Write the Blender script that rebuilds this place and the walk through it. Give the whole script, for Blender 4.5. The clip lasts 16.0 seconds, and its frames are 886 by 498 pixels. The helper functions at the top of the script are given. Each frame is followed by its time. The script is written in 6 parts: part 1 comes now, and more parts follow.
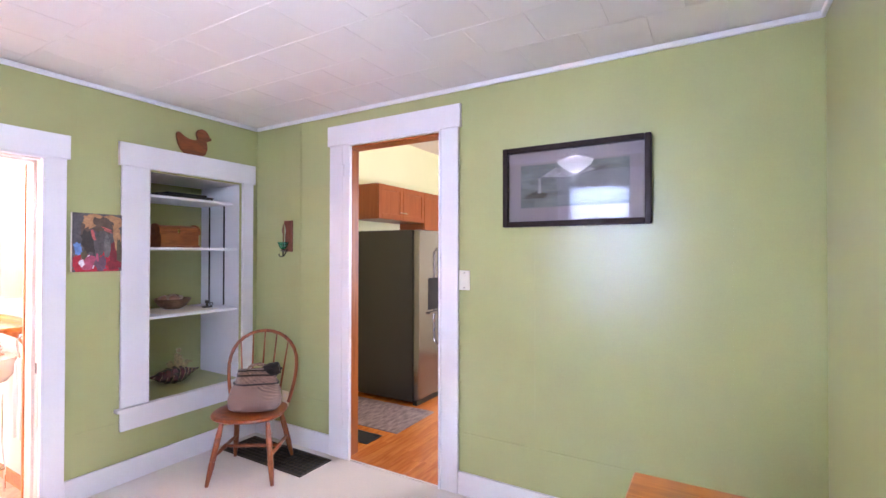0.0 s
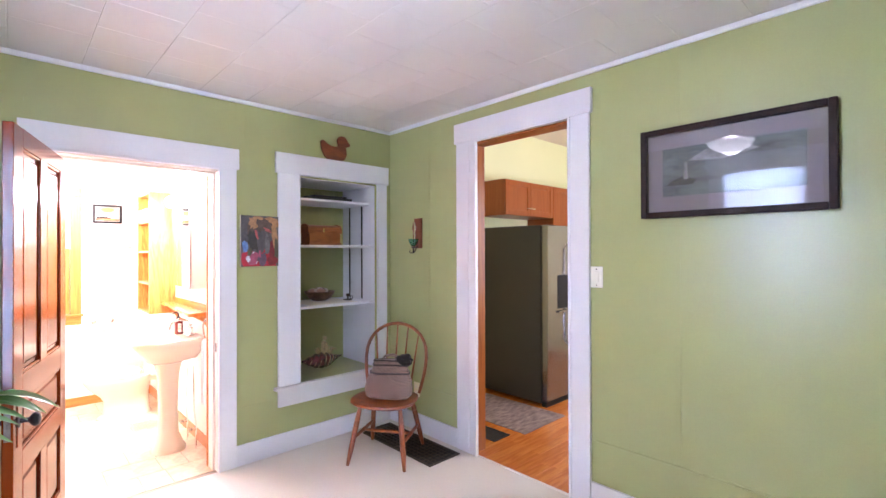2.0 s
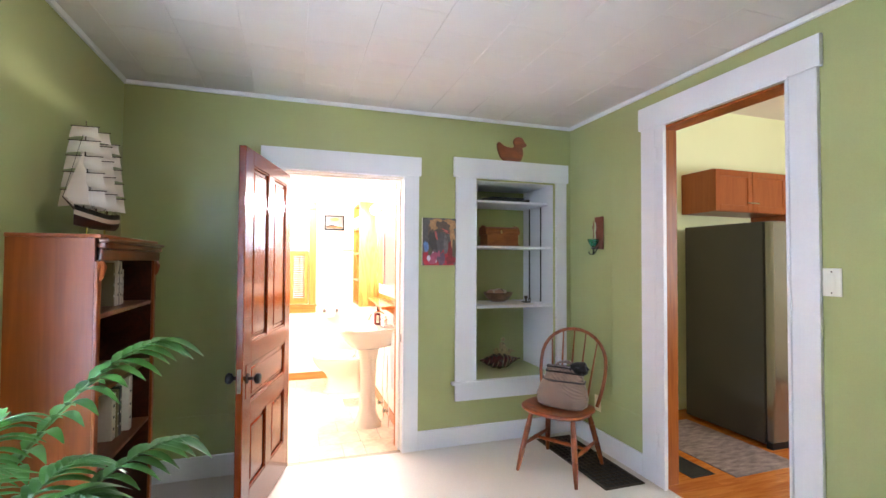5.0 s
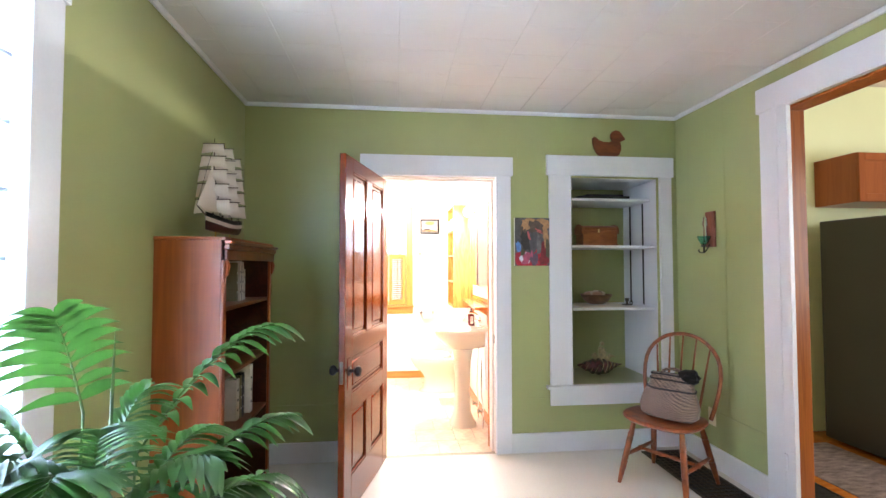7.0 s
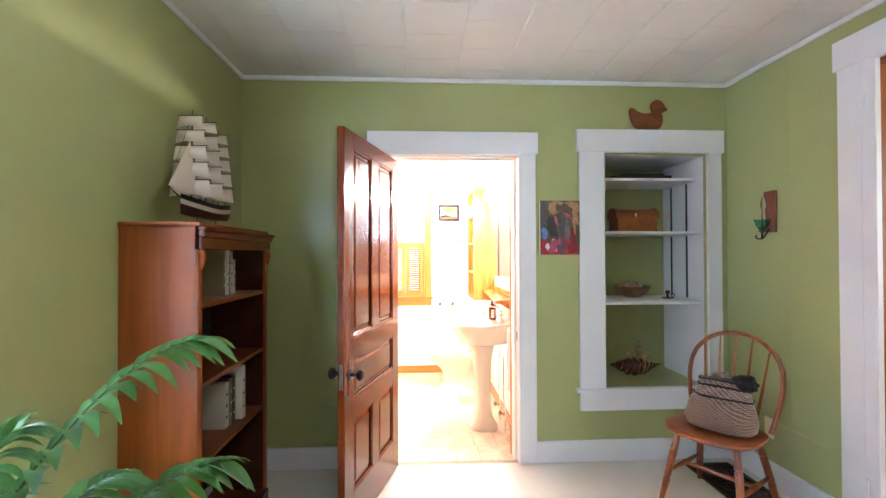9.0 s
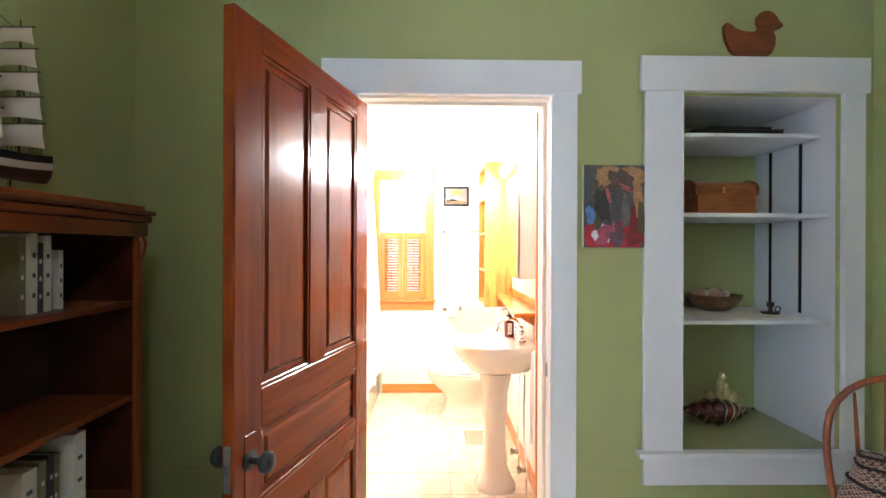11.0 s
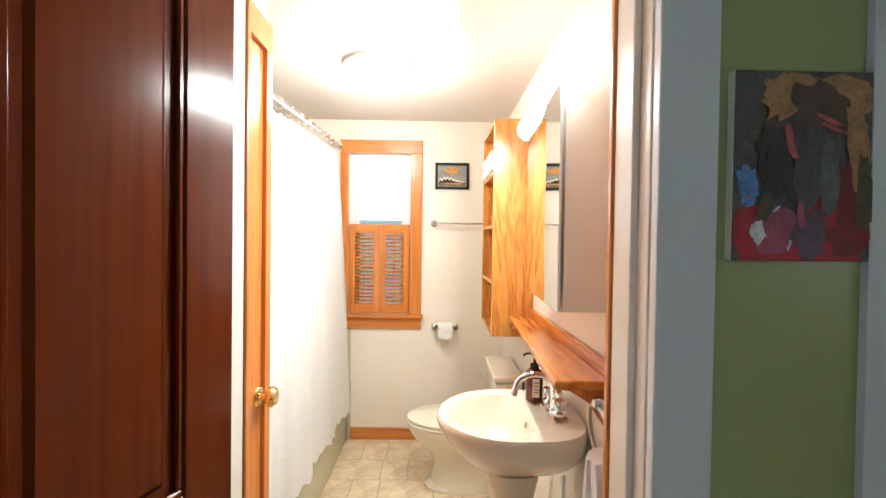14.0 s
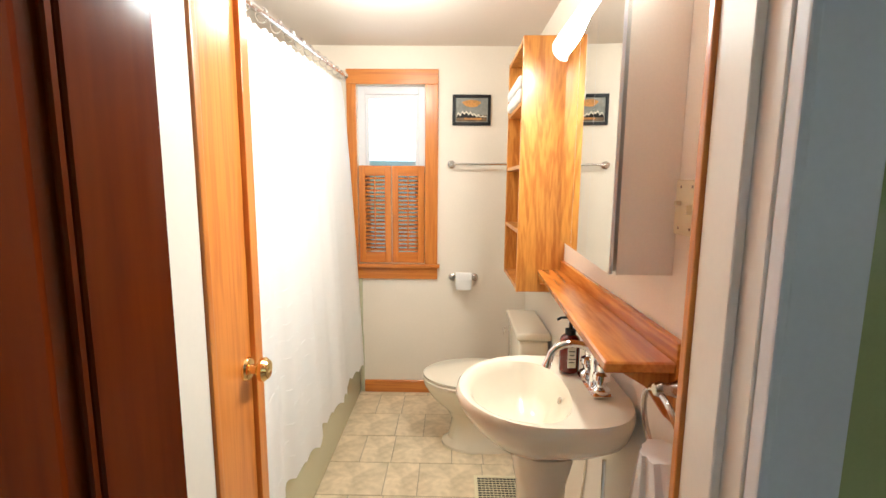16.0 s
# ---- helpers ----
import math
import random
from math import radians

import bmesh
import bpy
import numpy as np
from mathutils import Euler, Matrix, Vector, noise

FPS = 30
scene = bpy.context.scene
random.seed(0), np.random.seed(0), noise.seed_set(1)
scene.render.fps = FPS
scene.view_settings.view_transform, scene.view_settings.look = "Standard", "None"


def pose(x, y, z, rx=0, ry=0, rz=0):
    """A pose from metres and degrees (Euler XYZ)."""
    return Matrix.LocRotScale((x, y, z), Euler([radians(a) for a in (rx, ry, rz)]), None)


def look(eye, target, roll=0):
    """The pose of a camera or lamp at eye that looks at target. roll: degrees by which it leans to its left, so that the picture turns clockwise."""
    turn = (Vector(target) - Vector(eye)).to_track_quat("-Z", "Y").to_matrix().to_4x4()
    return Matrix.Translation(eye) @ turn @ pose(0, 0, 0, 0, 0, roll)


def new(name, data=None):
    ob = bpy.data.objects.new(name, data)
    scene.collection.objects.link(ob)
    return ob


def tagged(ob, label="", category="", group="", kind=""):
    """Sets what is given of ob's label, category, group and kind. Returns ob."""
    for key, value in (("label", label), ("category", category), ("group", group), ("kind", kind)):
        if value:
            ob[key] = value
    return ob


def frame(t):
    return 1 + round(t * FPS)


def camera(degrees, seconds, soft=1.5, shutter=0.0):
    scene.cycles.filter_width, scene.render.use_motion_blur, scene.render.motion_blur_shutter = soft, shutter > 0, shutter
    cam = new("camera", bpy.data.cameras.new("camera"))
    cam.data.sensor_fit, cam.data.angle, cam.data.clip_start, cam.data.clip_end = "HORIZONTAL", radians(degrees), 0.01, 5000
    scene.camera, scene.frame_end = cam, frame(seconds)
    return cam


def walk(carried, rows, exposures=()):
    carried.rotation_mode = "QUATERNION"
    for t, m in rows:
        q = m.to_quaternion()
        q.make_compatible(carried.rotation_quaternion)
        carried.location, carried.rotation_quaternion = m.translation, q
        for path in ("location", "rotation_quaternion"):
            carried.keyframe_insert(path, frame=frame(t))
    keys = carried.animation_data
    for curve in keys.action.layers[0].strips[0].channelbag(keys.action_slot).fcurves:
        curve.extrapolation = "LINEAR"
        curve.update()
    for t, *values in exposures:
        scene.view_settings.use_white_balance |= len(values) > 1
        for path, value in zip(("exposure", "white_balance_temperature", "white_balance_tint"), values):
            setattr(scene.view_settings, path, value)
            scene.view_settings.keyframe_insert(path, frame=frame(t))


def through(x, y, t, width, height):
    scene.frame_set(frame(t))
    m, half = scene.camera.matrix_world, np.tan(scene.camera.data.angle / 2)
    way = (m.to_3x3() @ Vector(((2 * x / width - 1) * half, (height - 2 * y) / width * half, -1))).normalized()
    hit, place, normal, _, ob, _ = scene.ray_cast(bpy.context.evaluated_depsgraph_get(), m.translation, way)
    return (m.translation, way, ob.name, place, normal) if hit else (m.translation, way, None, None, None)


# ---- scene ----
cam = camera(87.9, 16.0)
# seconds, eye, target, roll
PATH = [
    (0, (3.305, 0.710, 1.487), (2.288, 2.432, 1.507), 0.1),
    (0.5, (3.283, 0.690, 1.49), (2.160, 2.345, 1.506), -0.1),
    (1, (3.282, 0.692, 1.486), (2.048, 2.266, 1.505), -0.2),
    (1.5, (3.294, 0.724, 1.476), (1.943, 2.199, 1.495), -0.1),
    (2, (3.282, 0.770, 1.471), (1.830, 2.146, 1.483), -0.2),
    (2.5, (3.285, 0.836, 1.461), (1.736, 2.101, 1.474), -0.4),
    (3, (3.284, 0.890, 1.458), (1.643, 2.033, 1.475), -0.4),
    (3.5, (3.300, 0.936, 1.435), (1.580, 1.957, 1.461), -0.2),
    (4, (3.323, 0.979, 1.442), (1.534, 1.872, 1.467), -0.2),
    (4.5, (3.337, 1.009, 1.435), (1.487, 1.770, 1.467), -0.1),
    (5, (3.335, 1.014, 1.407), (1.436, 1.637, 1.458), 0.3),
    (7.5, (3.349, 1.059, 1.366), (1.358, 1.229, 1.445), -0.2),
    (8, (3.332, 1.078, 1.355), (1.339, 1.226, 1.438), -0.2),
    (8.5, (3.206, 1.094, 1.38), (1.211, 1.226, 1.432), -0.3),
    (9, (3.016, 1.134, 1.378), (1.019, 1.242, 1.4), -0.2),
    (11.5, (1.752, 1.335, 1.363), (-0.247, 1.364, 1.365), 0.2),
    (12, (1.523, 1.373, 1.364), (-0.476, 1.414, 1.375), -0.1),
    (12.5, (1.315, 1.389, 1.359), (-0.685, 1.430, 1.384), 0.4),
    (13, (1.142, 1.393, 1.381), (-0.858, 1.438, 1.41), 0.6),
    (13.5, (0.999, 1.395, 1.378), (-1.001, 1.426, 1.407), 0.8),
    (14, (0.879, 1.380, 1.399), (-1.121, 1.415, 1.367), 0.8),
    (14.5, (0.789, 1.400, 1.391), (-1.209, 1.423, 1.298), 0.5),
    (15, (0.718, 1.401, 1.392), (-1.275, 1.414, 1.229), 0.3),
    (15.5, (0.657, 1.390, 1.401), (-1.330, 1.374, 1.173), 0.4),
    (16, (0.608, 1.374, 1.402), (-1.372, 1.340, 1.122), 0.5),
]
# seconds, stops, kelvin, tint
EXPOSURES = [(0.0, 0.64, 5420, 37), (2.5, 0.44, 5480, 29), (5.0, 0.30, 5560, 18), (7.5, 0.30, 5540, 17), (9.0, 0.24, 5620, 15), (11.5, -0.30, 5500, 11), (12.5, -0.97, 5480, 7), (13.5, -1.42, 5450, 4), (14.5, -1.72, 5500, 2), (16.0, -1.84, 5600, 2)]
walk(cam, [(t, look(eye, target, roll)) for t, eye, target, roll in PATH], EXPOSURES)

# room sizes (metres): the dining room's west and south walls are x = 0 and y = 0
RX, RY, RZ = 3.72, 3.235, 2.535
BX, BY, BZ = -2.353, 1.867, 2.24
SUN_DAY, LAMP_ROOM, LAMP_BATH, LAMP_VANITY, WINDOW_ROOM, WINDOW_KITCHEN = 3.0, 12.0, 74.0, 84.0, 340.0, 54.0

# ---- world and lights ----
world = bpy.data.worlds.new("world")
scene.world = world
world.use_nodes = True
wn = world.node_tree
sky = wn.nodes.new("ShaderNodeTexSky")
sky.sky_type, sky.sun_disc, sky.sun_elevation, sky.sun_rotation = "NISHITA", False, radians(40), radians(150)
wn.links.new(sky.outputs[0], wn.nodes["Background"].inputs[0])
wn.nodes["Background"].inputs[1].default_value = 0.12
sun = new("sun", bpy.data.lights.new("sun", "SUN"))
sun.data.energy, sun.data.angle, sun.data.color = SUN_DAY, radians(0.5), (1.0, 0.95, 0.86)
sun.matrix_world = look((0, 0, 10), (4.0, 7.0, 0))


def area(name, eye, target, w, h, power, colour):
    ob = new(name, bpy.data.lights.new(name, "AREA"))
    ob.data.shape, ob.data.size, ob.data.size_y, ob.data.energy, ob.data.color = "RECTANGLE", w, h, power, colour
    ob.matrix_world = look(eye, target)
    return ob


def bulb(name, at, radius, power, colour):
    ob = new(name, bpy.data.lights.new(name, "POINT"))
    ob.data.shadow_soft_size, ob.data.energy, ob.data.color = radius, power, colour
    ob.location = at
    return ob


# daylight that comes in at the window openings
area("window_light_room", (2.30, -0.105, 1.42), (2.30, 1.0, 1.40), 0.68, 1.52, WINDOW_ROOM, (0.74, 0.89, 1.0))
area("window_light_kitchen", (2.9, 5.2, 1.6), (0.5, 5.0, 1.3), 1.2, 1.3, WINDOW_KITCHEN, (1.0, 0.97, 0.86))
area("window_light_bath", (BX - 0.12, 0.99, 1.76), (0.0, 1.2, 1.5), 0.36, 0.42, 5.0, (0.80, 0.92, 1.0))
bulb("bulb_room", (2.29, 1.32, 2.25), 0.08, LAMP_ROOM, (1.0, 0.94, 0.88))
bulb("bulb_bath", (-1.33, 1.09, 2.09), 0.09, LAMP_BATH, (1.0, 0.90, 0.77))


# ---- materials ----
def material(name, base, rough=0.5, metal=0.0, vary=0.08, scale=3.0, fine=60.0, bump=0.15, depth=0.002, stretch=(1, 1, 1), dark=None, coat=0.0, spec=0.5, sheen=0.0):
    """A procedural surface: two scales of colour variation and a fine relief."""
    m = bpy.data.materials.new(name)
    m.use_nodes = True
    n, k = m.node_tree.nodes, m.node_tree.links
    p = n["Principled BSDF"]
    tc = n.new("ShaderNodeTexCoord")
    mp = n.new("ShaderNodeMapping")
    mp.inputs["Scale"].default_value = stretch
    k.new(tc.outputs["Object"], mp.inputs[0])
    n1 = n.new("ShaderNodeTexNoise")
    n1.inputs["Scale"].default_value, n1.inputs["Detail"].default_value = scale, 5
    n2 = n.new("ShaderNodeTexNoise")
    n2.inputs["Scale"].default_value, n2.inputs["Detail"].default_value = fine, 4
    k.new(mp.outputs[0], n1.inputs[0])
    k.new(mp.outputs[0], n2.inputs[0])
    mix = n.new("ShaderNodeMix")
    mix.data_type = "RGBA"
    dk = dark or tuple(c * (1 - 2 * vary) for c in base)
    mix.inputs[6].default_value = (*dk, 1)
    mix.inputs[7].default_value = (*[min(1, c * (1 + vary * 0.6)) for c in base], 1)
    ad = n.new("ShaderNodeMath")
    ad.operation = "MULTIPLY_ADD"
    ad.inputs[1].default_value = 0.35
    k.new(n2.outputs[0], ad.inputs[0])
    ml = n.new("ShaderNodeMath")
    ml.operation = "MULTIPLY"
    ml.inputs[1].default_value = 0.75
    k.new(n1.outputs[0], ml.inputs[0])
    k.new(ml.outputs[0], ad.inputs[2])
    ramp = n.new("ShaderNodeMapRange")
    ramp.inputs[1].default_value, ramp.inputs[2].default_value = 0.35, 0.72
    k.new(ad.outputs[0], ramp.inputs[0])
    k.new(ramp.outputs[0], mix.inputs[0])
    k.new(mix.outputs[2], p.inputs["Base Color"])
    rr = n.new("ShaderNodeMapRange")
    rr.inputs[3].default_value, rr.inputs[4].default_value = rough * 0.94, min(1, rough * 1.08)
    k.new(n1.outputs[0], rr.inputs[0])
    k.new(rr.outputs[0], p.inputs["Roughness"])
    p.inputs["Metallic"].default_value = metal
    p.inputs["Coat Weight"].default_value = coat
    p.inputs["Coat Roughness"].default_value = 0.12
    p.inputs["Specular IOR Level"].default_value = spec
    p.inputs["Sheen Weight"].default_value = sheen
    if bump:
        b = n.new("ShaderNodeBump")
        b.inputs["Strength"].default_value, b.inputs["Distance"].default_value = bump, depth
        k.new(n2.outputs[0], b.inputs["Height"])
        k.new(b.outputs[0], p.inputs["Normal"])
    return m


def wood(name, base, dark, grain=(14, 14, 1.0), rough=0.35, coat=0.0, ring=2.2, bump=0.12, spec=0.5):
    """Wood: long wavering grain bands over fine pores. grain: the scale in x, y, z (small along the boards)."""
    m = bpy.data.materials.new(name)
    m.use_nodes = True
    n, k = m.node_tree.nodes, m.node_tree.links
    p = n["Principled BSDF"]
    tc, mp = n.new("ShaderNodeTexCoord"), n.new("ShaderNodeMapping")
    info = n.new("ShaderNodeObjectInfo")
    off = n.new("ShaderNodeVectorMath")
    off.operation = "MULTIPLY_ADD"
    comb = n.new("ShaderNodeCombineXYZ")
    for i in range(3):
        k.new(info.outputs["Random"], comb.inputs[i])
    off.inputs[1].default_value = (7, 5, 9)
    k.new(comb.outputs[0], off.inputs[0])
    k.new(tc.outputs["Object"], off.inputs[2])
    k.new(off.outputs[0], mp.inputs[0])
    mp.inputs["Scale"].default_value = grain
    n1 = n.new("ShaderNodeTexNoise")
    n1.inputs["Scale"].default_value, n1.inputs["Detail"].default_value, n1.inputs["Distortion"].default_value = 0.9, 3, ring * 0.35
    k.new(mp.outputs[0], n1.inputs[0])
    w = n.new("ShaderNodeMath")
    w.operation = "MULTIPLY"
    w.inputs[1].default_value = 26
    s = n.new("ShaderNodeMath")
    s.operation = "SINE"
    k.new(n1.outputs[0], w.inputs[0])
    k.new(w.outputs[0], s.inputs[0])
    n2 = n.new("ShaderNodeTexNoise")
    n2.inputs["Scale"].default_value, n2.inputs["Detail"].default_value = 9, 6
    k.new(mp.outputs[0], n2.inputs[0])
    h = n.new("ShaderNodeMath")
    h.operation = "MULTIPLY_ADD"
    h.inputs[1].default_value = 0.22
    k.new(s.outputs[0], h.inputs[0])
    k.new(n2.outputs[0], h.inputs[2])
    r = n.new("ShaderNodeMapRange")
    r.inputs[1].default_value, r.inputs[2].default_value = 0.2, 0.8
    k.new(h.outputs[0], r.inputs[0])
    mix = n.new("ShaderNodeMix")
    mix.data_type = "RGBA"
    mix.inputs[6].default_value, mix.inputs[7].default_value = (*dark, 1), (*base, 1)
    k.new(r.outputs[0], mix.inputs[0])
    k.new(mix.outputs[2], p.inputs["Base Color"])
    p.inputs["Roughness"].default_value, p.inputs["Specular IOR Level"].default_value = rough, spec
    p.inputs["Coat Weight"].default_value, p.inputs["Coat Roughness"].default_value = coat, 0.15
    b = n.new("ShaderNodeBump")
    b.inputs["Strength"].default_value, b.inputs["Distance"].default_value = bump, 0.001
    k.new(h.outputs[0], b.inputs["Height"])
    k.new(b.outputs[0], p.inputs["Normal"])
    return m


def glow(name, colour, strength):
    m = bpy.data.materials.new(name)
    m.use_nodes = True
    p = m.node_tree.nodes["Principled BSDF"]
    p.inputs["Base Color"].default_value = (*colour, 1)
    p.inputs["Emission Color"].default_value = (*colour, 1)
    p.inputs["Emission Strength"].default_value = strength
    p.inputs["Roughness"].default_value = 0.3
    return m


GREEN = material("green_wall_paint", (0.356, 0.368, 0.146), 0.28, vary=0.05, scale=1.3, fine=180, bump=0.06, depth=0.001)
WHITE = material("white_trim_paint", (0.78, 0.78, 0.80), 0.34, vary=0.03, scale=2, fine=90, bump=0.08, depth=0.001)
CEILING = material("ceiling_tile_paint", (0.74, 0.71, 0.67), 0.6, vary=0.03, scale=1.5, fine=220, bump=0.12, depth=0.001)
FLOOR = material("painted_floor", (0.72, 0.68, 0.60), 0.38, vary=0.05, scale=1.8, fine=70, bump=0.1)
BATHWALL = material("bathroom_wall_paint", (0.87, 0.79, 0.67), 0.5, vary=0.03, scale=1.5, fine=160, bump=0.08, depth=0.001)
BATHCEIL = material("bathroom_ceiling_paint", (0.78, 0.69, 0.60), 0.7, vary=0.03, scale=1.5, fine=120, bump=0.08, depth=0.001)
KITCHENWALL = material("kitchen_wall_paint", (0.82, 0.83, 0.50), 0.5, vary=0.03, scale=1.5, fine=120, bump=0.06, depth=0.001)
VINYL = material("vinyl_tile", (0.76, 0.63, 0.44), 0.30, vary=0.2, scale=9, fine=32, bump=0.08, dark=(0.50, 0.40, 0.24))
JAMBPAINT = material("cream_jamb_paint", (0.86, 0.81, 0.72), 0.36, vary=0.02, scale=2, fine=90, bump=0.06, depth=0.001)
GROUT = material("vinyl_joint", (0.44, 0.36, 0.25), 0.6)
DOORWOOD = wood("dark_varnished_fir", (0.135, 0.0195, 0.0016), (0.092, 0.012, 0.001), (7, 7, 0.45), 0.20, 0.35, bump=0.02, spec=0.12)
DOORWOOD_H = wood("dark_varnished_fir_rail", (0.135, 0.0195, 0.0016), (0.092, 0.012, 0.001), (0.45, 7, 7), 0.20, 0.35, bump=0.02, spec=0.12)
CASEWOOD = wood("honey_fir_trim", (0.62, 0.225, 0.036), (0.49, 0.15, 0.021), (18, 18, 1.0), 0.32, 0.3)
CASEWOOD_H = wood("honey_fir_trim_rail", (0.62, 0.225, 0.036), (0.49, 0.15, 0.021), (18, 1.0, 18), 0.32, 0.3)
JAMBWOOD = wood("brown_fir_jamb", (0.34, 0.105, 0.016), (0.23, 0.062, 0.008), (18, 18, 1.0), 0.36, 0.0, spec=0.25)
OAK = wood("golden_oak", (0.66, 0.30, 0.055), (0.44, 0.155, 0.022), (13, 13, 1.6), 0.38, 0.2, ring=4)
SHELFWOOD = wood("golden_pine_shelf", (0.62, 0.22, 0.035), (0.42, 0.12, 0.016), (1.2, 12, 12), 0.25, 0.4)
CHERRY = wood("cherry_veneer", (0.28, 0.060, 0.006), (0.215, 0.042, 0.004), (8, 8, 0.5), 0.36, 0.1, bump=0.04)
# dark cherry, deepened so the bookcase inside holds its shade; the plinth shares it
CHERRYDARK_SHADE = wood("dark_cherry_and_shade", (0.052, 0.009, 0.002), (0.024, 0.005, 0.0015), (1.0, 10, 10), 0.3, 0.3)
CHERRYMID = wood("cherry_moulding", (0.15, 0.032, 0.005), (0.10, 0.020, 0.003), (1.0, 10, 10), 0.34, 0.15)
CHAIRWOOD = wood("chair_maple", (0.27, 0.064, 0.008), (0.15, 0.030, 0.003), (12, 12, 2.0), 0.3, 0.3)
TABLEWOOD = wood("orange_table_wood", (0.50, 0.15, 0.018), (0.36, 0.09, 0.012), (1.5, 14, 14), 0.3, 0.3)
KITWOOD = wood("kitchen_cabinet_cherry", (0.29, 0.076, 0.016), (0.25, 0.060, 0.012), (10, 10, 1.0), 0.34, 0.1, spec=0.25)
PINE = wood("pine_floor_board", (0.56, 0.19, 0.030), (0.40, 0.105, 0.014), (9, 0.9, 9), 0.25, 0.4)
BLACK = material("black_iron", (0.015, 0.014, 0.014), 0.45, 0.6, bump=0.05)
DARK = material("dark_void", (0.02, 0.018, 0.016), 0.8)
BRASS = material("polished_brass", (0.90, 0.68, 0.32), 0.10, 1.0, vary=0.02, bump=0)
CHROME = material("chrome", (0.82, 0.82, 0.84), 0.08, 1.0, vary=0.02, bump=0)
NICKEL = material("brushed_nickel", (0.50, 0.46, 0.42), 0.25, 1.0, vary=0.04, bump=0)
WORNSTEEL = material("worn_steel", (0.16, 0.14, 0.12), 0.45, 0.8, vary=0.2, scale=30)
PORCELAIN = material("bisque_porcelain", (0.80, 0.73, 0.58), 0.09, vary=0.01, bump=0, coat=0.3)
TUB = material("tub_enamel", (0.55, 0.53, 0.36), 0.2, vary=0.02, bump=0)
STEEL = material("fridge_steel", (0.24, 0.22, 0.22), 0.17, 0.9, vary=0.01, bump=0.0)
FRIDGESIDE = material("fridge_side_grey", (0.040, 0.034, 0.031), 0.40, 0.0, vary=0.04, fine=300, bump=0.2, spec=0.3)
PLASTIC = material("cream_plastic", (0.76, 0.68, 0.46), 0.35, vary=0.01, bump=0)
IVORY = material("ivory_plastic", (0.80, 0.77, 0.66), 0.3, vary=0.01, bump=0)
PAPER = material("paper", (0.78, 0.72, 0.60), 0.8, vary=0.04)
CLOTHWHITE = material("white_cotton", (0.80, 0.78, 0.74), 0.9, vary=0.03, fine=500, bump=0.4, sheen=0.2)
CANE = material("bronze_register", (0.05, 0.035, 0.02), 0.5, 0.4)


# ---- building tools ----
ORIGIN = {}


def box(bm, x0, x1, y0, y1, z0, z1):
    vs = [bm.verts.new((x, y, z)) for x in (x0, x1) for y in (y0, y1) for z in (z0, z1)]
    for f in ((0, 1, 3, 2), (4, 6, 7, 5), (0, 4, 5, 1), (2, 3, 7, 6), (0, 2, 6, 4), (1, 5, 7, 3)):
        bm.faces.new([vs[i] for i in f])
    return vs


def bevel(bm, width, segments=1):
    bmesh.ops.bevel(bm, geom=list(bm.edges), offset=width, segments=segments, affect="EDGES", profile=0.6)


def lathe(bm, profile, at=(0, 0, 0), n=24, m=None):
    """Turns (radius, height) pairs about z."""
    rings = []
    for r, z in profile:
        ring = []
        for i in range(n):
            a = 2 * math.pi * i / n
            v = Vector((r * math.cos(a), r * math.sin(a), z))
            ring.append(bm.verts.new((m @ v if m else v) + Vector(at)))
        rings.append(ring)
    for a, b in zip(rings, rings[1:]):
        for i in range(n):
            bm.faces.new((a[i], a[(i + 1) % n], b[(i + 1) % n], b[i]))
    bm.faces.new(rings[0][::-1])
    bm.faces.new(rings[-1])


def sweep(bm, pts, radii, n=8, flat=1.0, closed=False):
    """A round bar along points; radii: one or one for each point."""
    pts = [Vector(p) for p in pts]
    if not hasattr(radii, "__len__"):
        radii = [radii] * len(pts)
    rings, up = [], None
    for i, p in enumerate(pts):
        a = pts[i - 1] if (i or closed) else p
        b = pts[(i + 1) % len(pts)] if (i < len(pts) - 1 or closed) else p
        t = (b - a).normalized()
        if up is None:
            up = t.orthogonal().normalized()
        up = (up - up.dot(t) * t).normalized()
        side = t.cross(up)
        rings.append([bm.verts.new(p + radii[i] * (math.cos(2 * math.pi * j / n) * up + flat * math.sin(2 * math.pi * j / n) * side)) for j in range(n)])
    pairs = list(zip(rings, rings[1:])) + ([(rings[-1], rings[0])] if closed else [])
    for a, b in pairs:
        for j in range(n):
            bm.faces.new((a[j], a[(j + 1) % n], b[(j + 1) % n], b[j]))
    if not closed:
        bm.faces.new(rings[0][::-1])
        bm.faces.new(rings[-1])


def thing(name, at, label, category, group="", kind=""):
    ob = new(name)
    ob.location = at
    ORIGIN[ob] = Vector(at)
    return tagged(ob, label, category, group, kind)


def part(name, bm, mat, parent=None, label="", smooth=False, at=None, kind=""):
    """Links a bmesh, given in world places, as one mesh under its thing."""
    o = ORIGIN.get(parent, Vector((0, 0, 0)))
    own = Vector(at) if at is not None else o
    bmesh.ops.recalc_face_normals(bm, faces=bm.faces)
    bm.transform(Matrix.Translation(-own))
    me = bpy.data.meshes.new(name)
    bm.to_mesh(me)
    bm.free()
    if smooth:
        for poly in me.polygons:
            poly.use_smooth = True
        me.set_sharp_from_angle(angle=radians(40))
    me.materials.append(mat)
    ob = new(name, me)
    ob.parent = parent
    ob.location = own - o if parent else own
    ORIGIN[ob] = own
    if label:
        ob["label"] = label
    if kind:
        ob["kind"] = kind
    return ob


